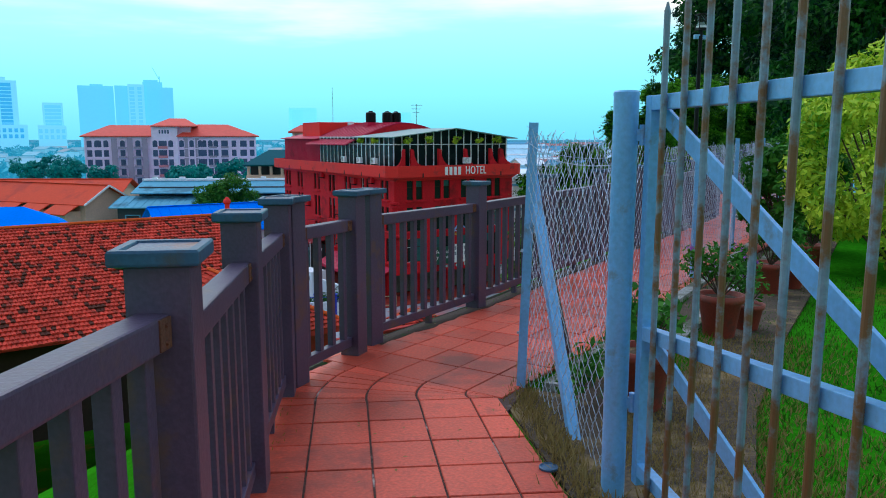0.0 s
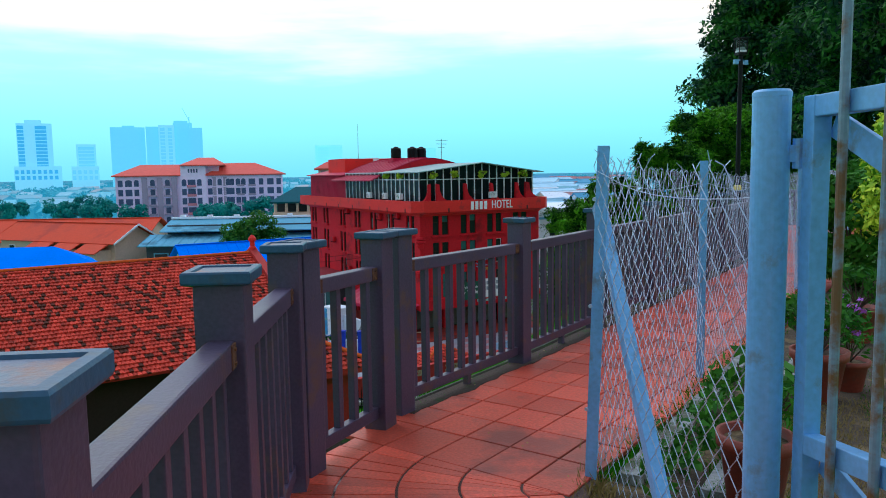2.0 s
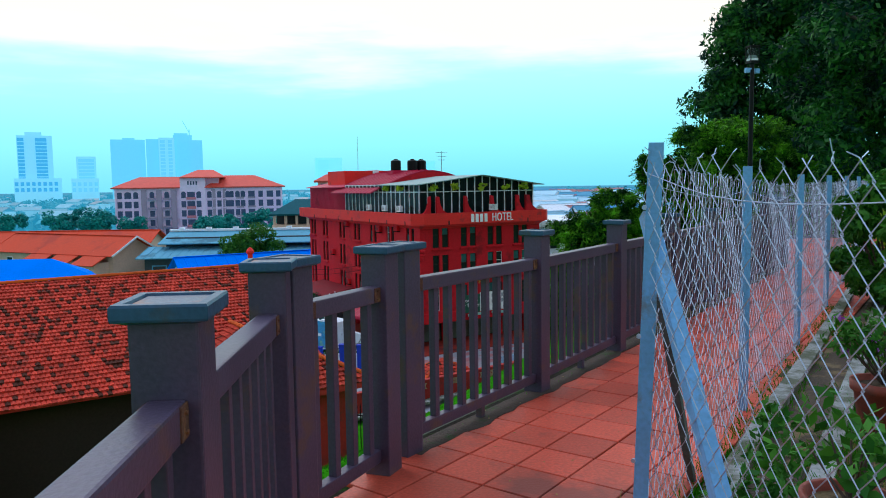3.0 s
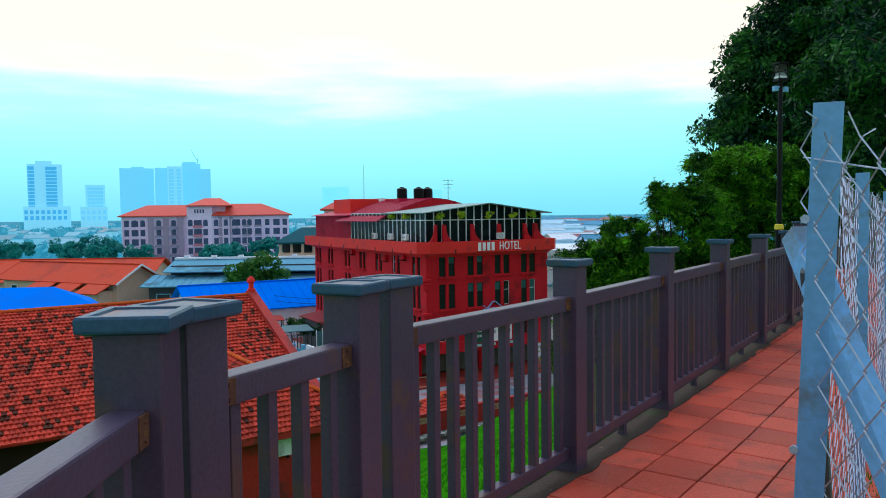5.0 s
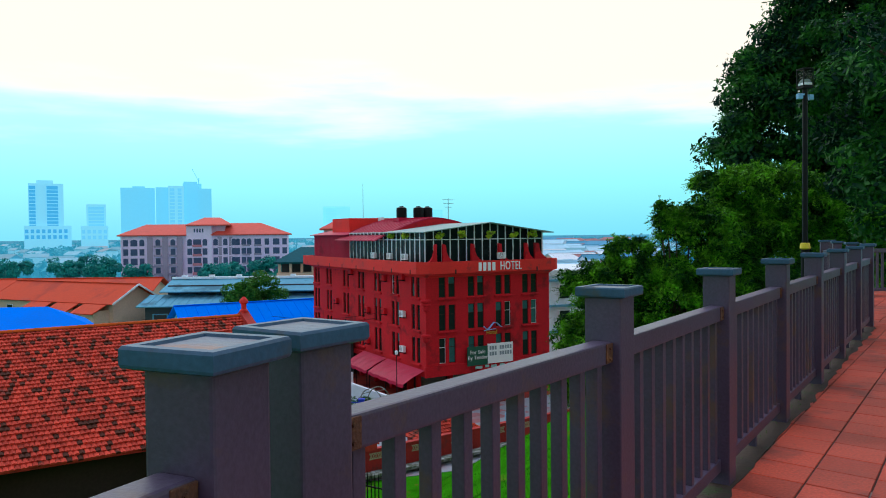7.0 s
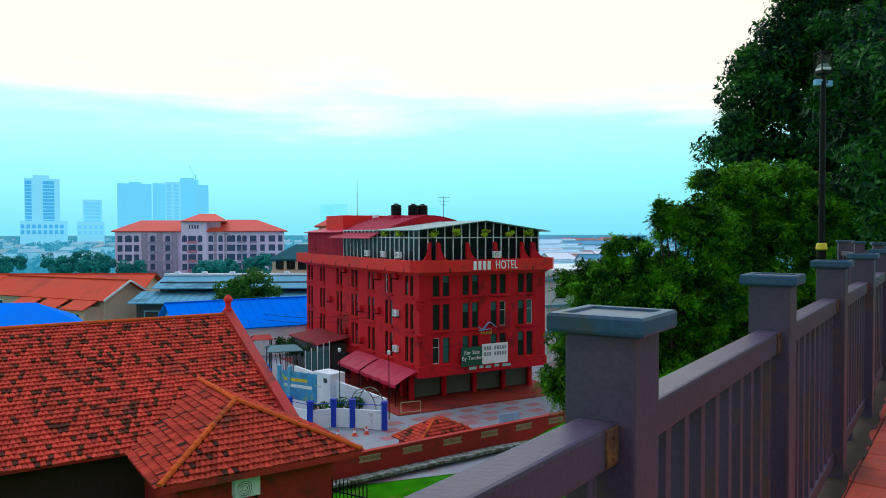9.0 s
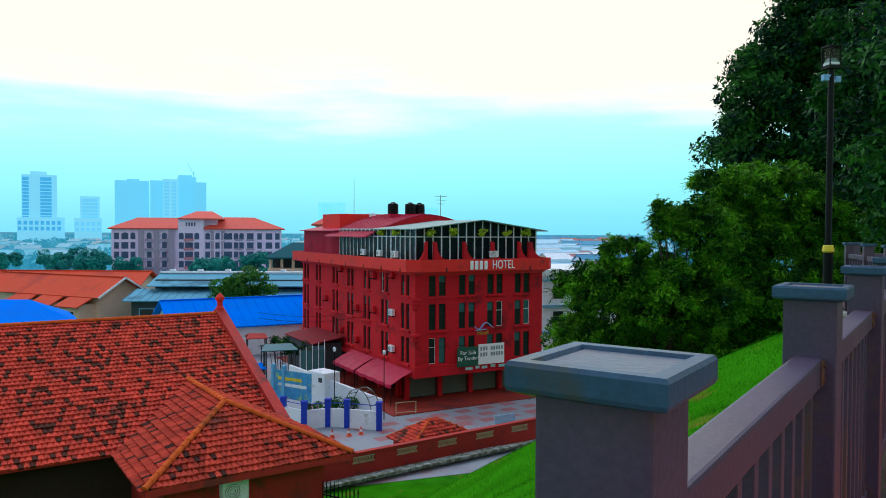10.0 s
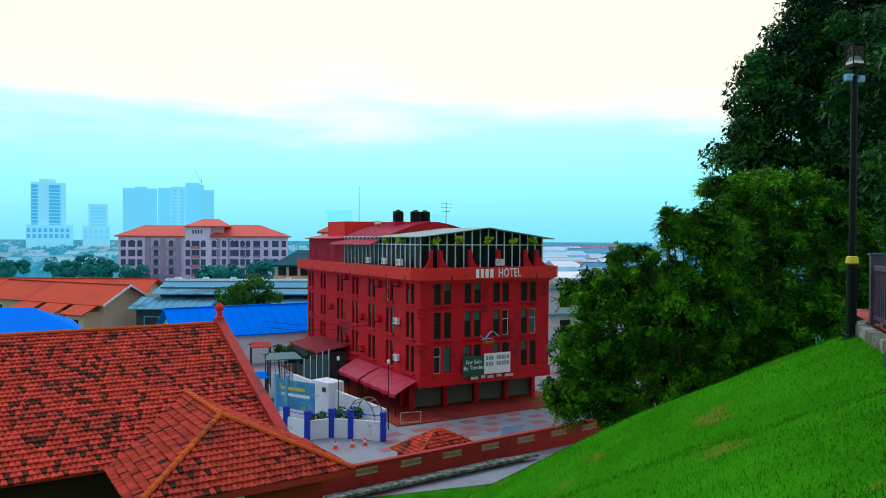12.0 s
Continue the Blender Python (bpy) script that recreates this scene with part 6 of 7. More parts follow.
for i in range(190):
    y = 240 * (1 + rngf.random() * 4.0) ** 1.15
    x = rngf.uniform(-0.8, 0.5) * y
    if -0.5 < x / y < -0.18 and y < 330:
        continue
    w, d, h = rngf.uniform(6, 16), rngf.uniform(6, 12), rngf.uniform(3.5, 7)
    m = pose(x, y, STREET, 0, 0, rngf.uniform(-40, 40))
    box(bmw, (-w / 2, -d / 2, 0), (w / 2, d / 2, h), m)
    r = [m @ Vector(p) for p in ((-w / 2 - 0.6, -d / 2 - 0.6, h), (w / 2 + 0.6, -d / 2 - 0.6, h), (w / 2 + 0.6, 0, h + 2.2), (-w / 2 - 0.6, 0, h + 2.2))]
    slab(bmr, r, 0.3)
    r = [m @ Vector(p) for p in ((-w / 2 - 0.6, d / 2 + 0.6, h), (w / 2 + 0.6, d / 2 + 0.6, h), (w / 2 + 0.6, 0, h + 2.2), (-w / 2 - 0.6, 0, h + 2.2))]
    slab(bmr, r, 0.3)
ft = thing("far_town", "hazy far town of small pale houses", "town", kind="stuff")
# the town's haze sits in the bluish wall and roof colours and their glow
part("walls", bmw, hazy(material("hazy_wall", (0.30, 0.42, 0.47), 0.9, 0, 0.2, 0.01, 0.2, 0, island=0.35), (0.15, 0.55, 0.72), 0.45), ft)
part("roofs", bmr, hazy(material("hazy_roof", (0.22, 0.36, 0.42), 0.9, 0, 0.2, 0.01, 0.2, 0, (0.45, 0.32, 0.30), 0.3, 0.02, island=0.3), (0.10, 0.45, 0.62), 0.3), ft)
# white warehouses and a minaret beyond the neem tree
for x, y, w in ((33.0, 250.0, 16), (52.0, 275.0, 14), (30.0, 310.0, 18)):
    gable_house("warehouse", (x, y, STREET), 20, w, 22, 5.0, 4.0, WHITE, CREAM, "white roofed warehouse with gables", 0.6, "warehouses", windows=False)
mi = thing("minaret", "far minaret above roofs, paled by painted haze", "minaret", pose(150.0, 620.0, STREET))
bm = bmesh.new()
lathe(bm, [(3, 0), (3, 14), (1.6, 14.5), (1.6, 22), (2.4, 22.4), (2.2, 24), (0.2, 29)], 12)
part("shaft", bm, MATS["hazy_wall"], mi)

# small houses of the town beyond the hotel, down to the flat land
rngh = random.Random(31)
# roof colours paled and blued to carry the haze of the distance
PALEROOF = material("haze_pale_roof", (0.50, 0.76, 0.92), 0.8, 0, 0.15, 0.1, 2, 0, spec=0.1)
BLUEROOF = material("haze_blue_roof", (0.12, 0.36, 0.55), 0.8, 0, 0.15, 0.1, 2, 0, spec=0.1)
DULLROOF = material("haze_dulled_red_roof", (0.50, 0.24, 0.24), 0.8, 0, 0.15, 0.1, 2, 0, spec=0.1)
for k in range(46):
    y = 135 + 11.0 * k * (0.6 + k / 46)
    x = y * (0.085 + 0.135 * ((k * 0.618) % 1.0))
    big = 1 + y / 420
    rm = (PALEROOF, PALEROOF, BLUEROOF, DULLROOF)[rngh.randrange(4)]
    word = {"haze_pale_roof": "pale sheet", "haze_blue_roof": "haze-tinted blue", "haze_dulled_red_roof": "dull red"}[rm.name]
    gable_house("town_house", (x, y, STREET), rngh.uniform(-60, 60), rngh.uniform(9, 15) * big, rngh.uniform(7, 10) * big, rngh.uniform(4.5, 7.0), rngh.uniform(1.8, 2.8) * big ** 0.5, rm, WHITE, "white town house under a " + word + " roof", 0.5, "town houses", y < 260, 8.0)

# ---- quarry tiles of the path ----
MESH_LINE = [(0.863, 3.832), (1.85, 5.53), (3.0, 7.43), (4.15, 9.33), (5.3, 11.23), (6.45, 13.13), (7.6, 15.0)]
PIVOT = Vector((0.70, 3.635))
DA, DC = Vector((-0.125, 0.992)), Vector((0.56, 0.828))
ACROSS_A, ACROSS_C = Vector((0.999, 0.036)), Vector((0.77, -0.638))
path = thing("path", "red quarry tile path with dark joints", "path", kind="structure")
bm = bmesh.new()
bed_l = [(-0.3, -3.2)] + LINE_A[1:] + LINE_B + LINE_C + LINE_D
bed_r = [(1.5, -3.2), (1.2, 0.2), (0.95, 1.4), (0.8, 2.6), (0.72, 3.4), (0.9, 3.9), (1.1, 4.2), (1.3, 4.6), (1.85, 5.6), (2.5, 6.7), (3.3, 8.0), (4.1, 9.3), (4.8, 10.4), (5.6, 11.7), (6.4, 13.0), (7.6, 14.0), (8.6, 15.2), (9.5, 16.2)]
n = min(len(bed_l), len(bed_r))
bed_l, bed_r = bed_l[:n], bed_r[:n]
rows = [[bm.verts.new((x, y, floor_z(x, y) - dz)) for (x, y), dz in ((l, 0.1), (l, 0.006), (r, 0.006), (r, 0.1))] for l, r in zip(bed_l, bed_r)]
for p, q in zip(rows, rows[1:]):
    for i in range(4):
        bm.faces.new((p[i], p[(i + 1) % 4], q[(i + 1) % 4], q[i]))
part("bed", bm, GROUT, path, "dark mortar bed")
rngp = random.Random(2)


def paving_tile(corners):
    """One tile, its top rounded a little at the edges, on the sloping floor."""
    c = Vector((sum(p[0] for p in corners) / len(corners), sum(p[1] for p in corners) / len(corners)))
    bm = bmesh.new()
    dz = rngp.uniform(-0.0015, 0.0015)
    rings = []
    for inset, z in ((0.005, -0.02), (0.005, -0.001), (0.008, 0.002)):
        ring = []
        for p in corners:
            v = Vector(p[:2])
            e = c - v
            v = v + e * min(0.2, inset / max(e.length, 0.01) * 1.3)
            ring.append(bm.verts.new((v.x, v.y, floor_z(v.x, v.y) + z + dz)))
        rings.append(ring)
    k = len(corners)
    for p, q in zip(rings, rings[1:]):
        for i in range(k):
            bm.faces.new((p[i], p[(i + 1) % k], q[(i + 1) % k], q[i]))
    bm.faces.new(rings[-1])
    part("tile", bm, QUARRY, path)


def clip(poly_pts, a, b):
    """The part of a polygon on the left of the line a-b."""
    out = []
    ax, ay = a
    dx, dy = b[0] - ax, b[1] - ay
    s = [dx * (p[1] - ay) - dy * (p[0] - ax) for p in poly_pts]
    for i, p in enumerate(poly_pts):
        q, sp, sq = poly_pts[(i + 1) % len(poly_pts)], s[i], s[(i + 1) % len(poly_pts)]
        if sp >= 0:
            out.append(p)
        if (sp >= 0) != (sq >= 0):
            t = sp / (sp - sq)
            out.append((p[0] + (q[0] - p[0]) * t, p[1] + (q[1] - p[1]) * t))
    return out


def area(p):
    return abs(sum(p[i][0] * p[(i + 1) % len(p)][1] - p[(i + 1) % len(p)][0] * p[i][1] for i in range(len(p)))) / 2


def grid_tiles(origin, along, across, rows, cols, cuts):
    """Tiles between joints given along and across the path, cut at the fence side and the garden side."""
    for ra, rb in zip(rows, rows[1:]):
        for ca, cb in zip(cols, cols[1:]):
            q = [origin + across * a + along * b for a, b in ((ca, ra), (cb, ra), (cb, rb), (ca, rb))]
            q = [(p.x, p.y) for p in q]
            for a, b in cuts:
                q = clip(q, a, b) if q else q
            if len(q) > 2 and area(q) > 0.004:
                paving_tile(q)


garden = [((1.375, -1.0), (0.70, 3.62))]
COLS_A = [-0.145 - 0.268 * k for k in range(6, -1, -1)] + [0.123, 0.391]
ROWS_A = [-0.283 * k for k in range(26, -1, -1)]
grid_tiles(PIVOT, DA, ACROSS_A, ROWS_A[18:], COLS_A, [((-0.51, 3.90), (-0.19, 1.455))] + garden)
grid_tiles(PIVOT, DA, ACROSS_A, ROWS_A[:19], COLS_A, [((-0.152, 1.455), (-0.25, -0.895))] + garden)
# fan of narrow wedges where the path turns: each joint runs on from one grid to the next
t0, t1 = math.atan2(-ACROSS_A.y, -ACROSS_A.x) % 6.28318, math.atan2(-ACROSS_C.y, -ACROSS_C.x) % 6.28318
NW = 7
for w in range(NW):
    f0, f1 = w / NW, (w + 1) / NW
    for k in range(6):
        ring = lambda j, f: 0.02 if j == 0 else 0.145 + 0.06 * f + (0.268 + 0.017 * f) * (j - 1)
        q = [(PIVOT.x + r * math.cos(u), PIVOT.y + r * math.sin(u)) for r, u in ((ring(k, f0), t0 + (t1 - t0) * f0), (ring(k + 1, f0), t0 + (t1 - t0) * f0), (ring(k + 1, f1), t0 + (t1 - t0) * f1), (ring(k, f1), t0 + (t1 - t0) * f1))][::-1]
        for a, b in (((-0.19, 4.65), (-0.47, 4.07)), ((-0.47, 4.07), (-0.51, 3.6)), ((0.65, 6.115), (-0.10, 4.91))):
            q = clip(q, a, b) if q else q
        if len(q) > 2 and area(q) > 0.0003:
            paving_tile(q)
COLS_C = [-0.205 - 0.285 * k for k in range(6, -1, -1)] + [0.08, 0.365]
ROWS_C = [0.0] + [0.342 + 0.29 * k for k in range(38)]
grid_tiles(PIVOT, DC, ACROSS_C, ROWS_C, COLS_C, [((4.56, 12.165), (-0.095, 4.915)), ((0.72, 3.62), (6.6, 12.4))])
ROWS_D = [ROWS_C[-1] + 0.29 * k for k in range(22)]
grid_tiles(PIVOT, DC, ACROSS_C, ROWS_D, [-3.5 + 0.285 * k for k in range(15)], [((6.78, 17.6), (5.44, 13.5)), ((0.72, 3.62), (6.6, 12.4))])

# dirt washed against the foot of the fence
for run in (LINE_C,):
    fine = [(run[i][0] + (run[i + 1][0] - run[i][0]) * k / 14, run[i][1] + (run[i + 1][1] - run[i][1]) * k / 14) for i in range(len(run) - 1) for k in range(14)]
    inner = [(q[0] + (q[0] - p[0]) * n / 0.1, q[1] + (q[1] - p[1]) * n / 0.1) for p, q, n in ((p, q, -0.02 + 0.075 * abs(noise.noise((p[0] * 4, p[1] * 4, 1)))) for p, q in zip(offset_line(fine, 0.0), offset_line(fine, -0.1)))]
    strip("dirt", offset_line(fine, 0.05), inner, lambda x, y: floor_z(x, y) + 0.0045, 0.012, material("washed_dirt", (0.055, 0.032, 0.022), 0.95, 0, 0.5, 6, 70, 0.6, (0.03, 0.05, 0.01), 0.25, 5), "dark damp dirt along the fence foot", "dirt")

# ---- garden side: edging, drain, soil, mesh fence, gate ----
g_in = lambda pts, d: offset_line(pts, d)
soil_l = [(0.95, 2.0), (0.83, 2.9), (0.745, 3.5)] + [(x + 0.03, y - 0.02) for x, y in MESH_LINE[1:]]
soil_r = [(1.45, 1.7), (1.65, 2.7), (1.95, 3.4)] + [(x + 0.95, y - 0.6) for x, y in MESH_LINE[1:]]
strip("soil", soil_l, soil_r, lambda x, y: floor_z(x, y) - 0.012, 0.1, SOIL, "dry brown soil strip beside the path", "soil")
strip("kerb", g_in(MESH_LINE, -0.10), g_in(MESH_LINE, -0.20), lambda x, y: floor_z(x, y) + 0.03, 0.2, CONC, "mossy concrete edging under the mesh fence", "kerb")
strip("drain", g_in(MESH_LINE, -0.20), g_in(MESH_LINE, -0.44), lambda x, y: floor_z(x, y) - 0.10, 0.2, DARKCONC, "dark open concrete drain", "drain")
strip("kerb", g_in(MESH_LINE, -0.44), g_in(MESH_LINE, -0.54), lambda x, y: floor_z(x, y) + 0.02, 0.2, CONC, "grey concrete drain edge", "kerb")

mesh_h = 1.42


CHAIN = thing("chain_link_fence", "sagging galvanised chain-link fence with angle posts", "wire fence")


def mesh_panel(a, b, h0=1.32, h1=1.32, seed=0):
    """Woven diamond wire between two posts, loose twists along its top."""
    rng = random.Random(seed)
    pan = CHAIN
    a, b = Vector(a), Vector(b)
    d = b - a
    ln = d.length
    u = d / ln
    nrm = Vector((-u.y, u.x))
    cell, r = 0.044, 0.0016
    verts, faces = [], []

    def wire(p, q):
        base = len(verts)
        e = (q - p).normalized()
        s = e.orthogonal().normalized() * r
        t = e.cross(s)
        for c in (p, q):
            for k in range(3):
                an = 2.0944 * k
                verts.append(tuple(c + s * math.cos(an) + t * math.sin(an)))
        for k in range(3):
            faces.append((base + k, base + (k + 1) % 3, base + 3 + (k + 1) % 3, base + 3 + k))

    def at(s, z, off):
        x, y = a.x + u.x * s, a.y + u.y * s
        bulge = 0.02 * math.sin(s * 2.3 + z * 3) + 0.006 * math.sin(s * 9 + z * 5) + 0.001 * math.sin(s * 41 + z * 67) + off
        return Vector((x + nrm.x * bulge, y + nrm.y * bulge, floor_z(x, y) + z))

    n = int(ln / cell)
    for i in range(n):
        s0 = (i + 0.5) * ln / n
        z, k = 0.02, 0
        top = h0 + (h1 - h0) * s0 / ln
        prev = at(s0 + cell * (0.5 if i % 2 else -0.5), z, 0)
        while z < top:
            z += cell * 1.15
            k += 1
            cur = at(s0 + cell * (0.5 if (k + i) % 2 else -0.5) * 1.02, z, 0.003 if (k + i) % 2 else -0.003)
            wire(prev, cur)
            prev = cur
        wire(prev, prev + Vector((rng.uniform(-0.02, 0.02), rng.uniform(-0.02, 0.02), rng.uniform(0.0, 0.022) * (2.2 if rng.random() < 0.15 else 1))))
    me = bpy.data.meshes.new("wire_netting")
    me.from_pydata(verts, [], faces)
    me.materials.append(WIRE)
    ob = new("wire_netting", me)
    ob.parent = pan
    for z in (h0 - 0.02,):
        bm = bmesh.new()
        pts = [at(ln * k / 8, z + (h1 - h0) * k / 8 - 0.05 * math.sin(math.pi * k / 8), 0.004) for k in range(9)]
        for p, q in zip(pts, pts[1:]):
            tube(bm, p, q + (q - p) * 0.02, 0.0016, None, 5)
        tagged(part("strand", bm, WIRE, pan), kind="stuff")
    return pan


GP = (1.035, 2.507)
mesh_panel(MESH_LINE[0], GP, 1.34, 1.22, 1)
for i in range(len(MESH_LINE) - 1):
    mesh_panel(MESH_LINE[i], MESH_LINE[i + 1], 1.30, 1.30, 5 + i)
for i, (x, y) in enumerate(MESH_LINE):
    bm = bmesh.new()
    box(bm, (-0.026, -0.026, -0.1), (0.026, -0.02, mesh_h), bev=0.001)
    box(bm, (-0.026, -0.02, -0.1), (-0.02, 0.026, mesh_h), bev=0.001)
    mp = part("post", bm, GALV, CHAIN, "grey galvanised angle post")
    mp.matrix_world = pose(x - (0.012 if i == 0 else 0.0), y, floor_z(x, y), 0, 2.0 if i == 0 else 0.0, -33)
    for z in (0.3, 0.75, 1.2):
        bm = bmesh.new()
        tube(bm, (-0.03, -0.03, z), (-0.03, -0.022, z), 0.009, None, 6)
        part("bolt", bm, WIRE, mp)
x, y = MESH_LINE[0]
bm = bmesh.new()
beam(bm, (1.0, 3.06, floor_z(1.0, 3.06) - 0.05), (0.888, 3.93, floor_z(x, y) + 1.17), 0.05, 0.05, 0.002)
part("brace", bm, GALV, CHAIN, "slanting pale blue-grey brace bar")
bm = bmesh.new()
beam(bm, (1.22, 4.42, floor_z(1.2, 4.4) - 0.05), (0.88, 3.86, floor_z(x, y) + 1.1), 0.03, 0.03, 0.002)
part("brace", bm, DARKCONC, CHAIN, "slanting dark brace bar")

# gate post and the open gate
gp = thing("gate_post", "round grey painted steel gate post", "post", pose(GP[0], GP[1], floor_z(*GP)))
bm = bmesh.new()
tube(bm, (0, 0, -0.15), (0, 0, 1.44), 0.043, None, 28)
part("pipe", bm, GALV, gp, smooth=False)
bm = bmesh.new()
lathe(bm, [(0.044, 1.432), (0.044, 1.443), (0.039, 1.449)], 28)
part("cap", bm, GALV, gp)
for z in (1.3, 0.35):
    bm = bmesh.new()
    tube(bm, (0.055, -0.02, z - 0.035), (0.055, -0.02, z + 0.035), 0.012, None, 10)
    box(bm, (0.03, -0.028, z - 0.02), (0.06, -0.012, z + 0.02))
    part("hinge", bm, GALV, gp)
gd = Vector((0.137, -0.99)).normalized()
G0 = Vector((GP[0] + 0.078, GP[1] - 0.035))
gate = thing("gate", "open pale grey steel bar gate streaked with rust", "gate", Matrix.Translation((G0.x, G0.y, floor_z(*GP))) @ Matrix.Rotation(math.atan2(gd.y, gd.x), 4, "Z"))
GW = 1.5
for nm, z, z2 in (("top_rail", 1.405, 1.405), ("middle_rail", 0.615, 0.79), ("bottom_rail", 0.12, 0.12)):
    bm = bmesh.new()
    beam(bm, (0, 0, z), (GW, 0, z2), 0.04, 0.048, 0.003)
    part(nm, bm, GALV, gate)
for x in (0.0, GW - 0.04):
    part("stile", bbox((x, -0.022, 0.06), (x + 0.042, 0.022, 1.43), 0.003), GALV, gate)
for x0, z0, x1, z1 in ((0.04, 1.365, GW - 0.04, 0.68), (0.04, 0.575, 1.3, 0.13)):
    bm = bmesh.new()
    beam(bm, (x0, 0.032, z0), (x1, 0.032, z1), 0.012, 0.06, 0.002, up=(0, 0, 1))
    part("diagonal_brace", bm, GALV, gate)
barm = None
for i in range(10):
    if barm is None:
        bm = bmesh.new()
        tube(bm, (0, 0, 0.06), (0, 0, 1.68), 0.0105, None, 10)
        tube(bm, (0, 0, 1.68), (0, 0, 1.705), 0.0095, 0.003, 10)
        barm = mesh_of(bm, "bar", GALVRUST)
    ob = new("bar", barm)
    ob.parent = gate
    ob.location = (0.16 + i * 0.138, -0.032, 0)


# ---- lamp on the slope ----
lx, ly = 6.37, 17.4
lz = ground_z(lx, ly)
lamp = thing("garden_lamp", "tall black lamp post with glass lantern", "lamp post", pose(lx, ly, lz - 0.05, 0, 0, 12))
bm = bmesh.new()
tube(bm, (0, 0, 0), (0, 0, 1.2), 0.072, None, 16)
tube(bm, (0, 0, 1.2), (0, 0, 4.10), 0.052, 0.045, 16)
part("pole", bm, BLACK, lamp)
bm = bmesh.new()
box(bm, (-0.14, -0.14, 0.03), (0.14, 0.14, 0.07))
for sx in (-1, 1):
    for sy in (-1, 1):
        tube(bm, (sx * 0.11, sy * 0.11, 0.07), (sx * 0.11, sy * 0.11, 0.1), 0.014, None, 6)
part("base_plate", bm, BLACK, lamp)
bm = bmesh.new()
lathe(bm, [(0.074, 1.13), (0.095, 1.15), (0.078, 1.24), (0.06, 1.25)], 16)
part("collar", bm, YELLOW, lamp, "yellow painted collar")
# square lantern: open black frame, pale reflector below, dim glass above
bm = bmesh.new()
box(bm, (-0.15, -0.15, 4.08), (0.15, 0.15, 4.13), bev=0.004)
for sx in (-1, 1):
    for sy in (-1, 1):
        box(bm, (sx * 0.145 - 0.011, sy * 0.145 - 0.011, 4.13), (sx * 0.145 + 0.011, sy * 0.145 + 0.011, 4.42))
box(bm, (-0.165, -0.165, 4.42), (0.165, 0.165, 4.445), bev=0.004)
part("lantern_frame", bm, BLACK, lamp)
bm = bmesh.new()
rings = [[bm.verts.new((sx * r, sy * r, z)) for sx, sy in ((-1, -1), (1, -1), (1, 1), (-1, 1))] for r, z in ((0.13, 4.14), (0.13, 4.17), (0.075, 4.25))]
for p, q in zip(rings, rings[1:]):
    for i in range(4):
        bm.faces.new((p[i], p[(i + 1) % 4], q[(i + 1) % 4], q[i]))
bm.faces.new(rings[0][::-1])
bm.faces.new(rings[-1])
part("reflector", bm, WHITE, lamp, "white reflector pan")
LANTERN = bpy.data.materials.new("clear_lantern_glass")
LANTERN.use_nodes = True
lt = LANTERN.node_tree
lclear, lmix = lt.nodes.new("ShaderNodeBsdfTransparent"), lt.nodes.new("ShaderNodeMixShader")
lclear.inputs[0].default_value = (0.55, 0.62, 0.58, 1)
lt.nodes["Principled BSDF"].inputs["Base Color"].default_value = (0.05, 0.07, 0.06, 1)
lt.nodes["Principled BSDF"].inputs["Roughness"].default_value = 0.1
lmix.inputs[0].default_value = 0.25
lt.links.new(lclear.outputs[0], lmix.inputs[1])
lt.links.new(lt.nodes["Principled BSDF"].outputs[0], lmix.inputs[2])
lt.links.new(lmix.outputs[0], lt.nodes["Material Output"].inputs[0])
part("lantern_glass", bbox((-0.128, -0.128, 4.18), (0.128, 0.128, 4.41)), LANTERN, lamp, "dim greenish lantern glass")
for s in (-1, 1):
    bm = bmesh.new()
    beam(bm, (0, s * 0.03, 3.98), (s * 0.2, s * 0.05, 3.95), 0.03, 0.03)
    box(bm, (s * 0.2 - 0.07, s * 0.05 - 0.06, 3.88), (s * 0.2 + 0.07, s * 0.05 + 0.06, 3.98), bev=0.006)
    part("spotlight", bm, GALV, lamp, "small side spotlight")


for ob in lamp.children:
    if ob.name.split(".")[0] in ("lantern_frame", "reflector", "lantern_glass", "spotlight"):
        ob.data.transform(Matrix.Diagonal((0.66, 0.66, 1, 1)))

# ---- pots and garden plants ----
def flower_pot(x, y, r, h, label, plant=None, seed=0, mat=TERRA):
    z = floor_z(x, y) - 0.02
    p = thing("flower_pot", label, "flower pot", pose(x, y, z), "flower pots")
    bm = bmesh.new()
    lathe(bm, [(r * 0.66, 0), (r * 0.7, 0.01), (r * 0.95, h * 0.82), (r * 1.06, h * 0.84), (r * 1.08, h), (r * 0.95, h), (r * 0.9, h * 0.9), (r * 0.5, h * 0.88)], 28)
    part("pot", bm, mat, p, smooth=True)
    bm = bmesh.new()
    lathe(bm, [(r * 0.9, h * 0.86), (r * 0.9, h * 0.9), (r * 0.3, h * 0.93)], 16)
    part("earth", bm, SOIL, p)
    if plant:
        rng = np.random.default_rng(seed)
        ph, pw, n, lm, size = plant
        k = 14
        cen = [(rng.uniform(-pw, pw), rng.uniform(-pw, pw), h + rng.uniform(0.1, ph)) for _ in range(k)]
        v = leaf_cloud(cen, [0.09] * k, n, size, rng)
        quads_object("foliage", v.tolist(), lm, p)
        bm = bmesh.new()
        for c in cen:
            tube(bm, (0, 0, h * 0.9), c, 0.006, 0.003, 5)
        tagged(part("stalk", bm, BARK, p), kind="stuff")
    return p


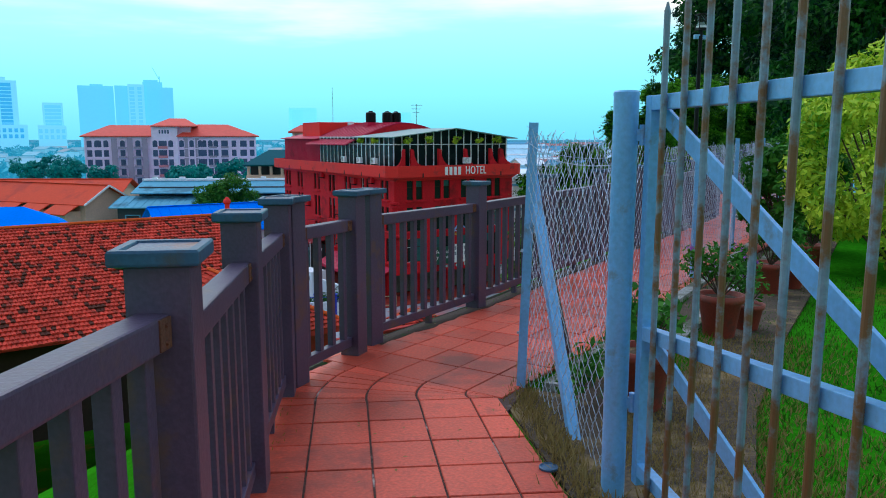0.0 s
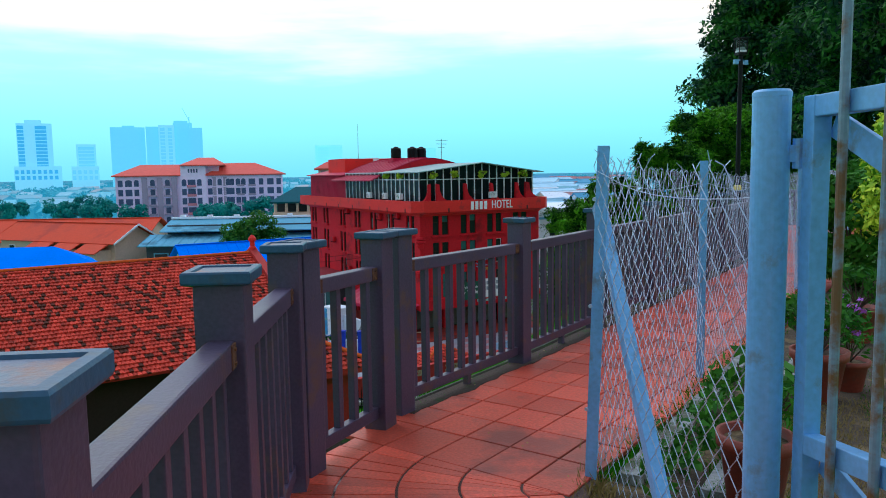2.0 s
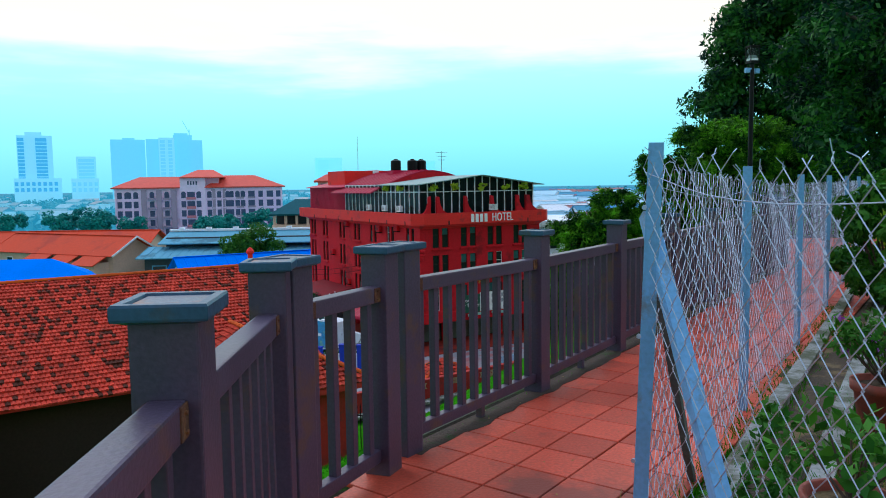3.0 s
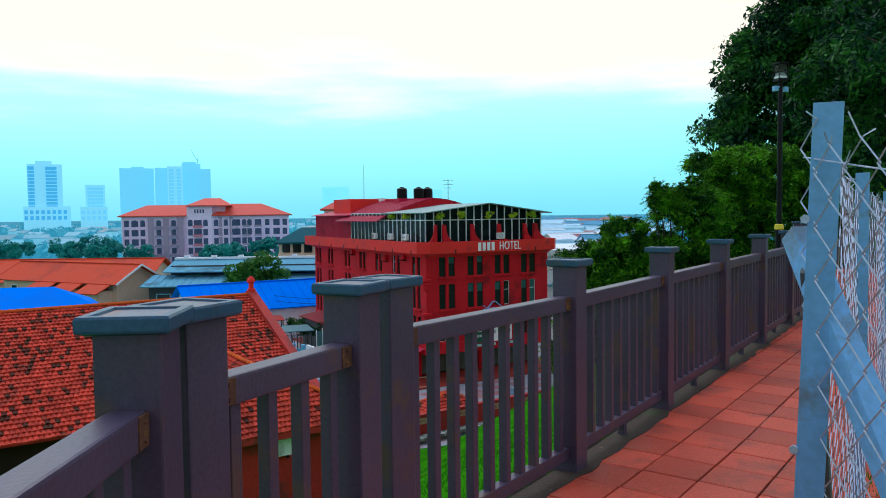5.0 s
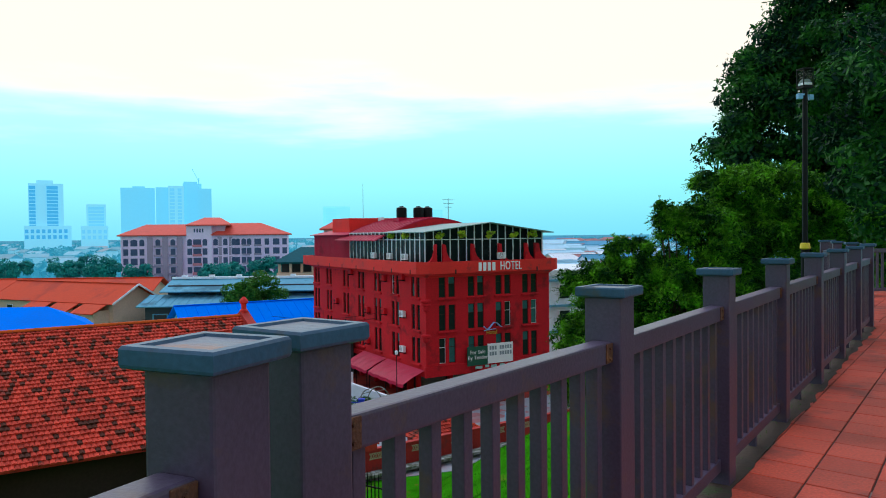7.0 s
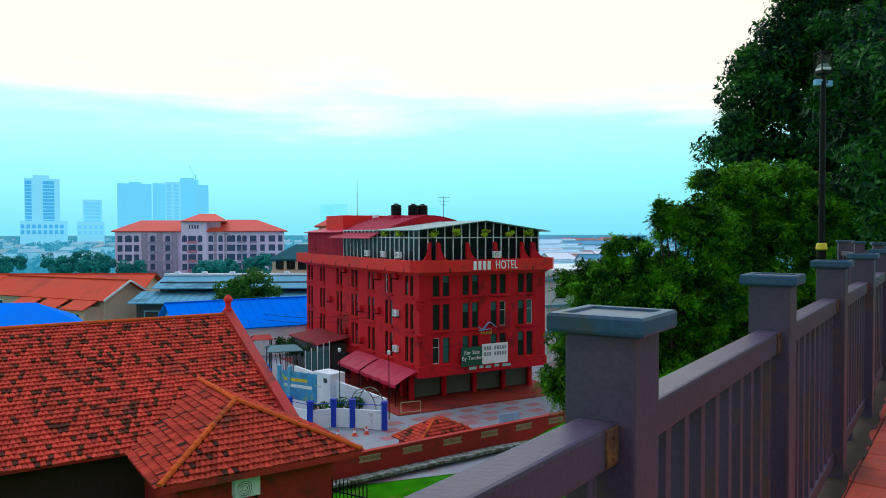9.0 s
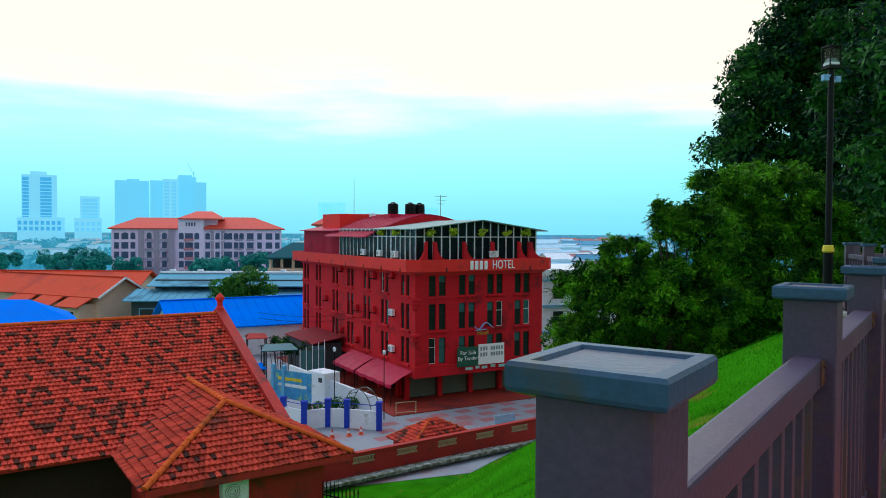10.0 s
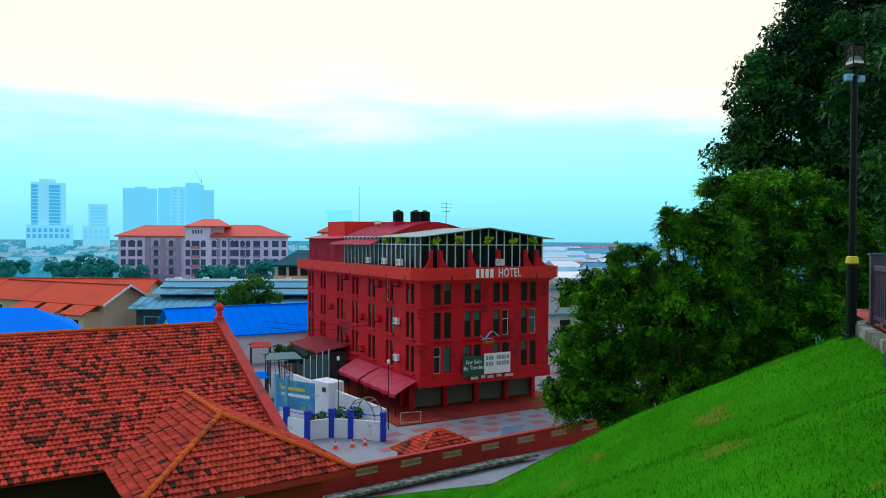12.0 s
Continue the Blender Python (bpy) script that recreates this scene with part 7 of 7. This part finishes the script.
pot = flower_pot(2.37, 5.02, 0.15, 0.31, "large glossy terracotta pot with purple flowers", (0.3, 0.2, 900, LEAFMID, 0.024), 1)
rngq = np.random.default_rng(9)
v = leaf_cloud([(rngq.uniform(-0.2, 0.25), rngq.uniform(-0.15, 0.15), 0.3 + rngq.uniform(0.12, 0.33)) for _ in range(16)], [0.03] * 16, 160, 0.016, rngq)
quads_object("flowers", v.tolist(), PETAL, pot, "purple petals")
flower_pot(2.66, 5.24, 0.11, 0.2, "small terracotta pot with seedlings", (0.2, 0.12, 300, LEAFMID, 0.022), 2)
flower_pot(3.47, 6.70, 0.15, 0.30, "wide terracotta pot with straggly plant", (0.35, 0.2, 500, LEAFMID, 0.03), 3)
flower_pot(3.8, 6.95, 0.12, 0.2, "small terracotta pot with seedlings", (0.2, 0.12, 300, LEAFMID, 0.022), 4)
flower_pot(1.41, 3.49, 0.135, 0.31, "terracotta pot with chipped rim by the mesh", (0.25, 0.16, 160, LEAFMID, 0.035), 5)
flower_pot(4.5, 8.0, 0.15, 0.28, "terracotta pot under the shrubs", (0.3, 0.15, 400, LEAFMID, 0.03), 6)


def shrub(x, y, w, h, n, size, mat, label, seed):
    rng = np.random.default_rng(seed)
    z = ground_z(x, y)
    s = thing("shrub", label, "shrub", pose(x, y, z), "garden shrubs")
    k = 40
    d = rng.normal(size=(k, 3))
    d /= np.linalg.norm(d, axis=1)[:, None]
    cen = np.array([0, 0, h * 0.52]) + d * np.array([w * 0.72, w * 0.72, h * 0.4])
    v = leaf_cloud(cen, [0.26 * w / 1.0 * 0.9] * k, n, size, rng)
    v[:, 2] = np.maximum(v[:, 2], 0.02)
    quads_object("foliage", v.tolist(), mat, s)
    bm = bmesh.new()
    for c in cen[:16]:
        tube(bm, (0, 0, -0.05), tuple(c), 0.02, 0.006, 5)
    tagged(part("stalk", bm, BARK, s), kind="stuff")


shrub(5.3, 7.6, 1.35, 2.5, 16000, 0.045, LEAFBUSH, "dense yellow-green variegated shrub", 31)
shrub(4.9, 9.4, 0.8, 1.5, 7000, 0.05, LEAFMID, "bright green shrub beside the drain", 32)
shrub(6.6, 11.0, 1.1, 1.8, 8000, 0.05, LEAFBUSH, "yellow-green shrub along the mesh fence", 33)
shrub(7.9, 9.2, 1.6, 2.6, 9000, 0.06, LEAFMID, "tall green garden shrub", 34)

# grass blades over the lawn and slope
rngg = np.random.default_rng(77)


def blades(name, n, region, height, mat, label, parent=None):
    vs = []
    for _ in range(n):
        x, y = region(rngg)
        if x is None:
            continue
        z = ground_z(x, y)
        t = rngg.uniform(0, 6.28)
        h = height * rngg.uniform(0.5, 1.3)
        w = 0.0035 + 0.0012 * h / 0.05
        dx, dy = math.cos(t) * w, math.sin(t) * w
        lx2, ly2 = rngg.normal(0, h * 0.45, 2)
        vs += [(x - dx, y - dy, z - 0.005), (x + dx, y + dy, z - 0.005), (x + lx2 + dx * 0.2, y + ly2 + dy * 0.2, z + h), (x + lx2 - dx * 0.2, y + ly2 - dy * 0.2, z + h)]
    return tagged(quads_object(name, vs, mat), label, "grass", kind="stuff")


def lawn_spot(r):
    y = r.uniform(-0.5, 7.5)
    return 1.35 + 0.42 * max(0, y - 2.0) + r.uniform(0.0, 1.0) ** 1.5 * 4.0, y


def slope_spot(r):
    k, s = r.uniform(0, 1), 0.22 + 9.0 * r.uniform(0, 1) ** 1.6
    i = r.uniform(0, 11.5)
    j = int(i)
    p = (LINE_C + LINE_D)[j]
    q = (LINE_C + LINE_D)[min(j + 1, 11)]
    f = i - j
    return p[0] + (q[0] - p[0]) * f - 0.835 * s, p[1] + (q[1] - p[1]) * f + 0.55 * s


def edge_spot(r):
    j = r.integers(0, 3)
    p = [(0.80, 3.5), (0.85, 2.95), (0.92, 2.45)][j]
    return p[0] + 0.05 + r.normal(0, 0.045), p[1] + r.normal(0, 0.2)


blades("lawn_grass", 26000, lawn_spot, 0.028, LAWNBLADE, "short green lawn blades")
blades("slope_grass", 42000, slope_spot, 0.032, BLADE, "short bright green slope blades")
blades("edge_weeds", 1500, edge_spot, 0.06, DRYBLADE, "dry straw weeds at the path edge")

# small brass cover in the path's edge, hanging plants, fallen leaves
dc = thing("drain_cover", "small round blue-grey drain cover", "drain cover", pose(0.83, 2.72, floor_z(0.83, 2.72) + 0.003))
bm = bmesh.new()
lathe(bm, [(0.038, 0.0), (0.038, 0.008), (0.032, 0.011), (0.028, 0.006), (0.008, 0.006)], 20)
part("plate", bm, material("cover_blue_grey", (0.035, 0.10, 0.19), 0.5), dc)
for i, (x, y) in enumerate(((1.4, -0.2), (3.8, -0.2), (7.0, -0.3), (9.6, -0.3), (11.9, -0.2), (0.0, 3.6), (0.0, 7.0))):
    rngh = np.random.default_rng(60 + i)
    hp = thing("hanging_plant", "trailing yellow-green plant under the roof eave", "plant", HM @ pose(x, y, 15.55), "hanging plants")
    v = leaf_cloud([(rngh.uniform(-0.35, 0.35), rngh.uniform(-0.2, 0.2), rngh.uniform(-0.25, 0.15)) for _ in range(7)], [0.25] * 7, 160, 0.16, rngh)
    quads_object("foliage", v.tolist(), LEAFBUSH, hp)
    bm = bmesh.new()
    lathe(bm, [(0.1, -0.1), (0.18, 0.05), (0.18, 0.1)], 8)
    part("basket", bm, BARK, hp)
rngl = np.random.default_rng(91)
vs = []
for _ in range(90):
    k = rngl.uniform(0, 1)
    x, y = (rngl.uniform(-0.25, 0.75), rngl.uniform(0.8, 4.0)) if k < 0.6 else (rngl.uniform(0.3, 1.4), rngl.uniform(4.2, 6.5))
    z, t, s = floor_z(x, y) + 0.006, rngl.uniform(0, 6.28), rngl.uniform(0.006, 0.014)
    c, d = math.cos(t) * s, math.sin(t) * s
    vs += [(x - c, y - d, z), (x + d * 0.5, y - c * 0.5, z + 0.002), (x + c, y + d, z + 0.001), (x - d * 0.5, y + c * 0.5, z + 0.002)]
tagged(quads_object("fallen_leaves", vs, DRYBLADE), "scattered dry leaf bits on the path", "leaf litter", kind="stuff")


def moss_spot(r):
    """Weeds along the foot of the fence."""
    run = [LINE_A[2:], LINE_C[:5], LINE_C[2:6]][r.integers(0, 3)]
    j = r.integers(0, len(run) - 1)
    f = r.uniform(0, 1)
    return run[j][0] + (run[j + 1][0] - run[j][0]) * f + r.normal(0.02, 0.03), run[j][1] + (run[j + 1][1] - run[j][1]) * f + r.normal(0, 0.03)


blades("fence_weeds", 700, moss_spot, 0.035, BLADE, "low weeds along the fence foot")


def drain_spot(r):
    """Green weeds on the garden side of the mesh fence."""
    f = r.uniform(0, 1) ** 1.4 * 3.0
    j = int(f)
    (ax, ay), (bx, by) = MESH_LINE[j], MESH_LINE[j + 1]
    s = r.choice([0.06, 0.17, 0.5, 0.62]) + r.normal(0, 0.05)
    return ax + (bx - ax) * (f - j) + 0.85 * s, ay + (by - ay) * (f - j) - 0.52 * s


blades("drain_weeds", 5000, drain_spot, 0.06, BLADE, "green weeds beside the drain")


def straw_spot(r):
    y = r.uniform(1.6, 5.0)
    return 1.15 + 0.45 * max(0, y - 3.2) + abs(r.normal(0, 0.5)), y


blades("straw", 20000, straw_spot, 0.03, DRYBLADE, "dry straw patches on the soil")
rngk = np.random.default_rng(55)
for i, (x, y) in enumerate(((1.28, 3.95), (1.5, 4.2), (1.12, 3.55), (1.75, 4.75))):
    wp = thing("weed_plant", "broad-leaved green weed by the mesh", "weed", pose(x, y, floor_z(x, y)), "weeds")
    v = leaf_cloud([(rngk.uniform(-0.12, 0.12), rngk.uniform(-0.12, 0.12), rngk.uniform(0.06, 0.22)) for _ in range(8)], [0.07] * 8, 130, 0.032, rngk)
    quads_object("foliage", v.tolist(), LEAFMID, wp)
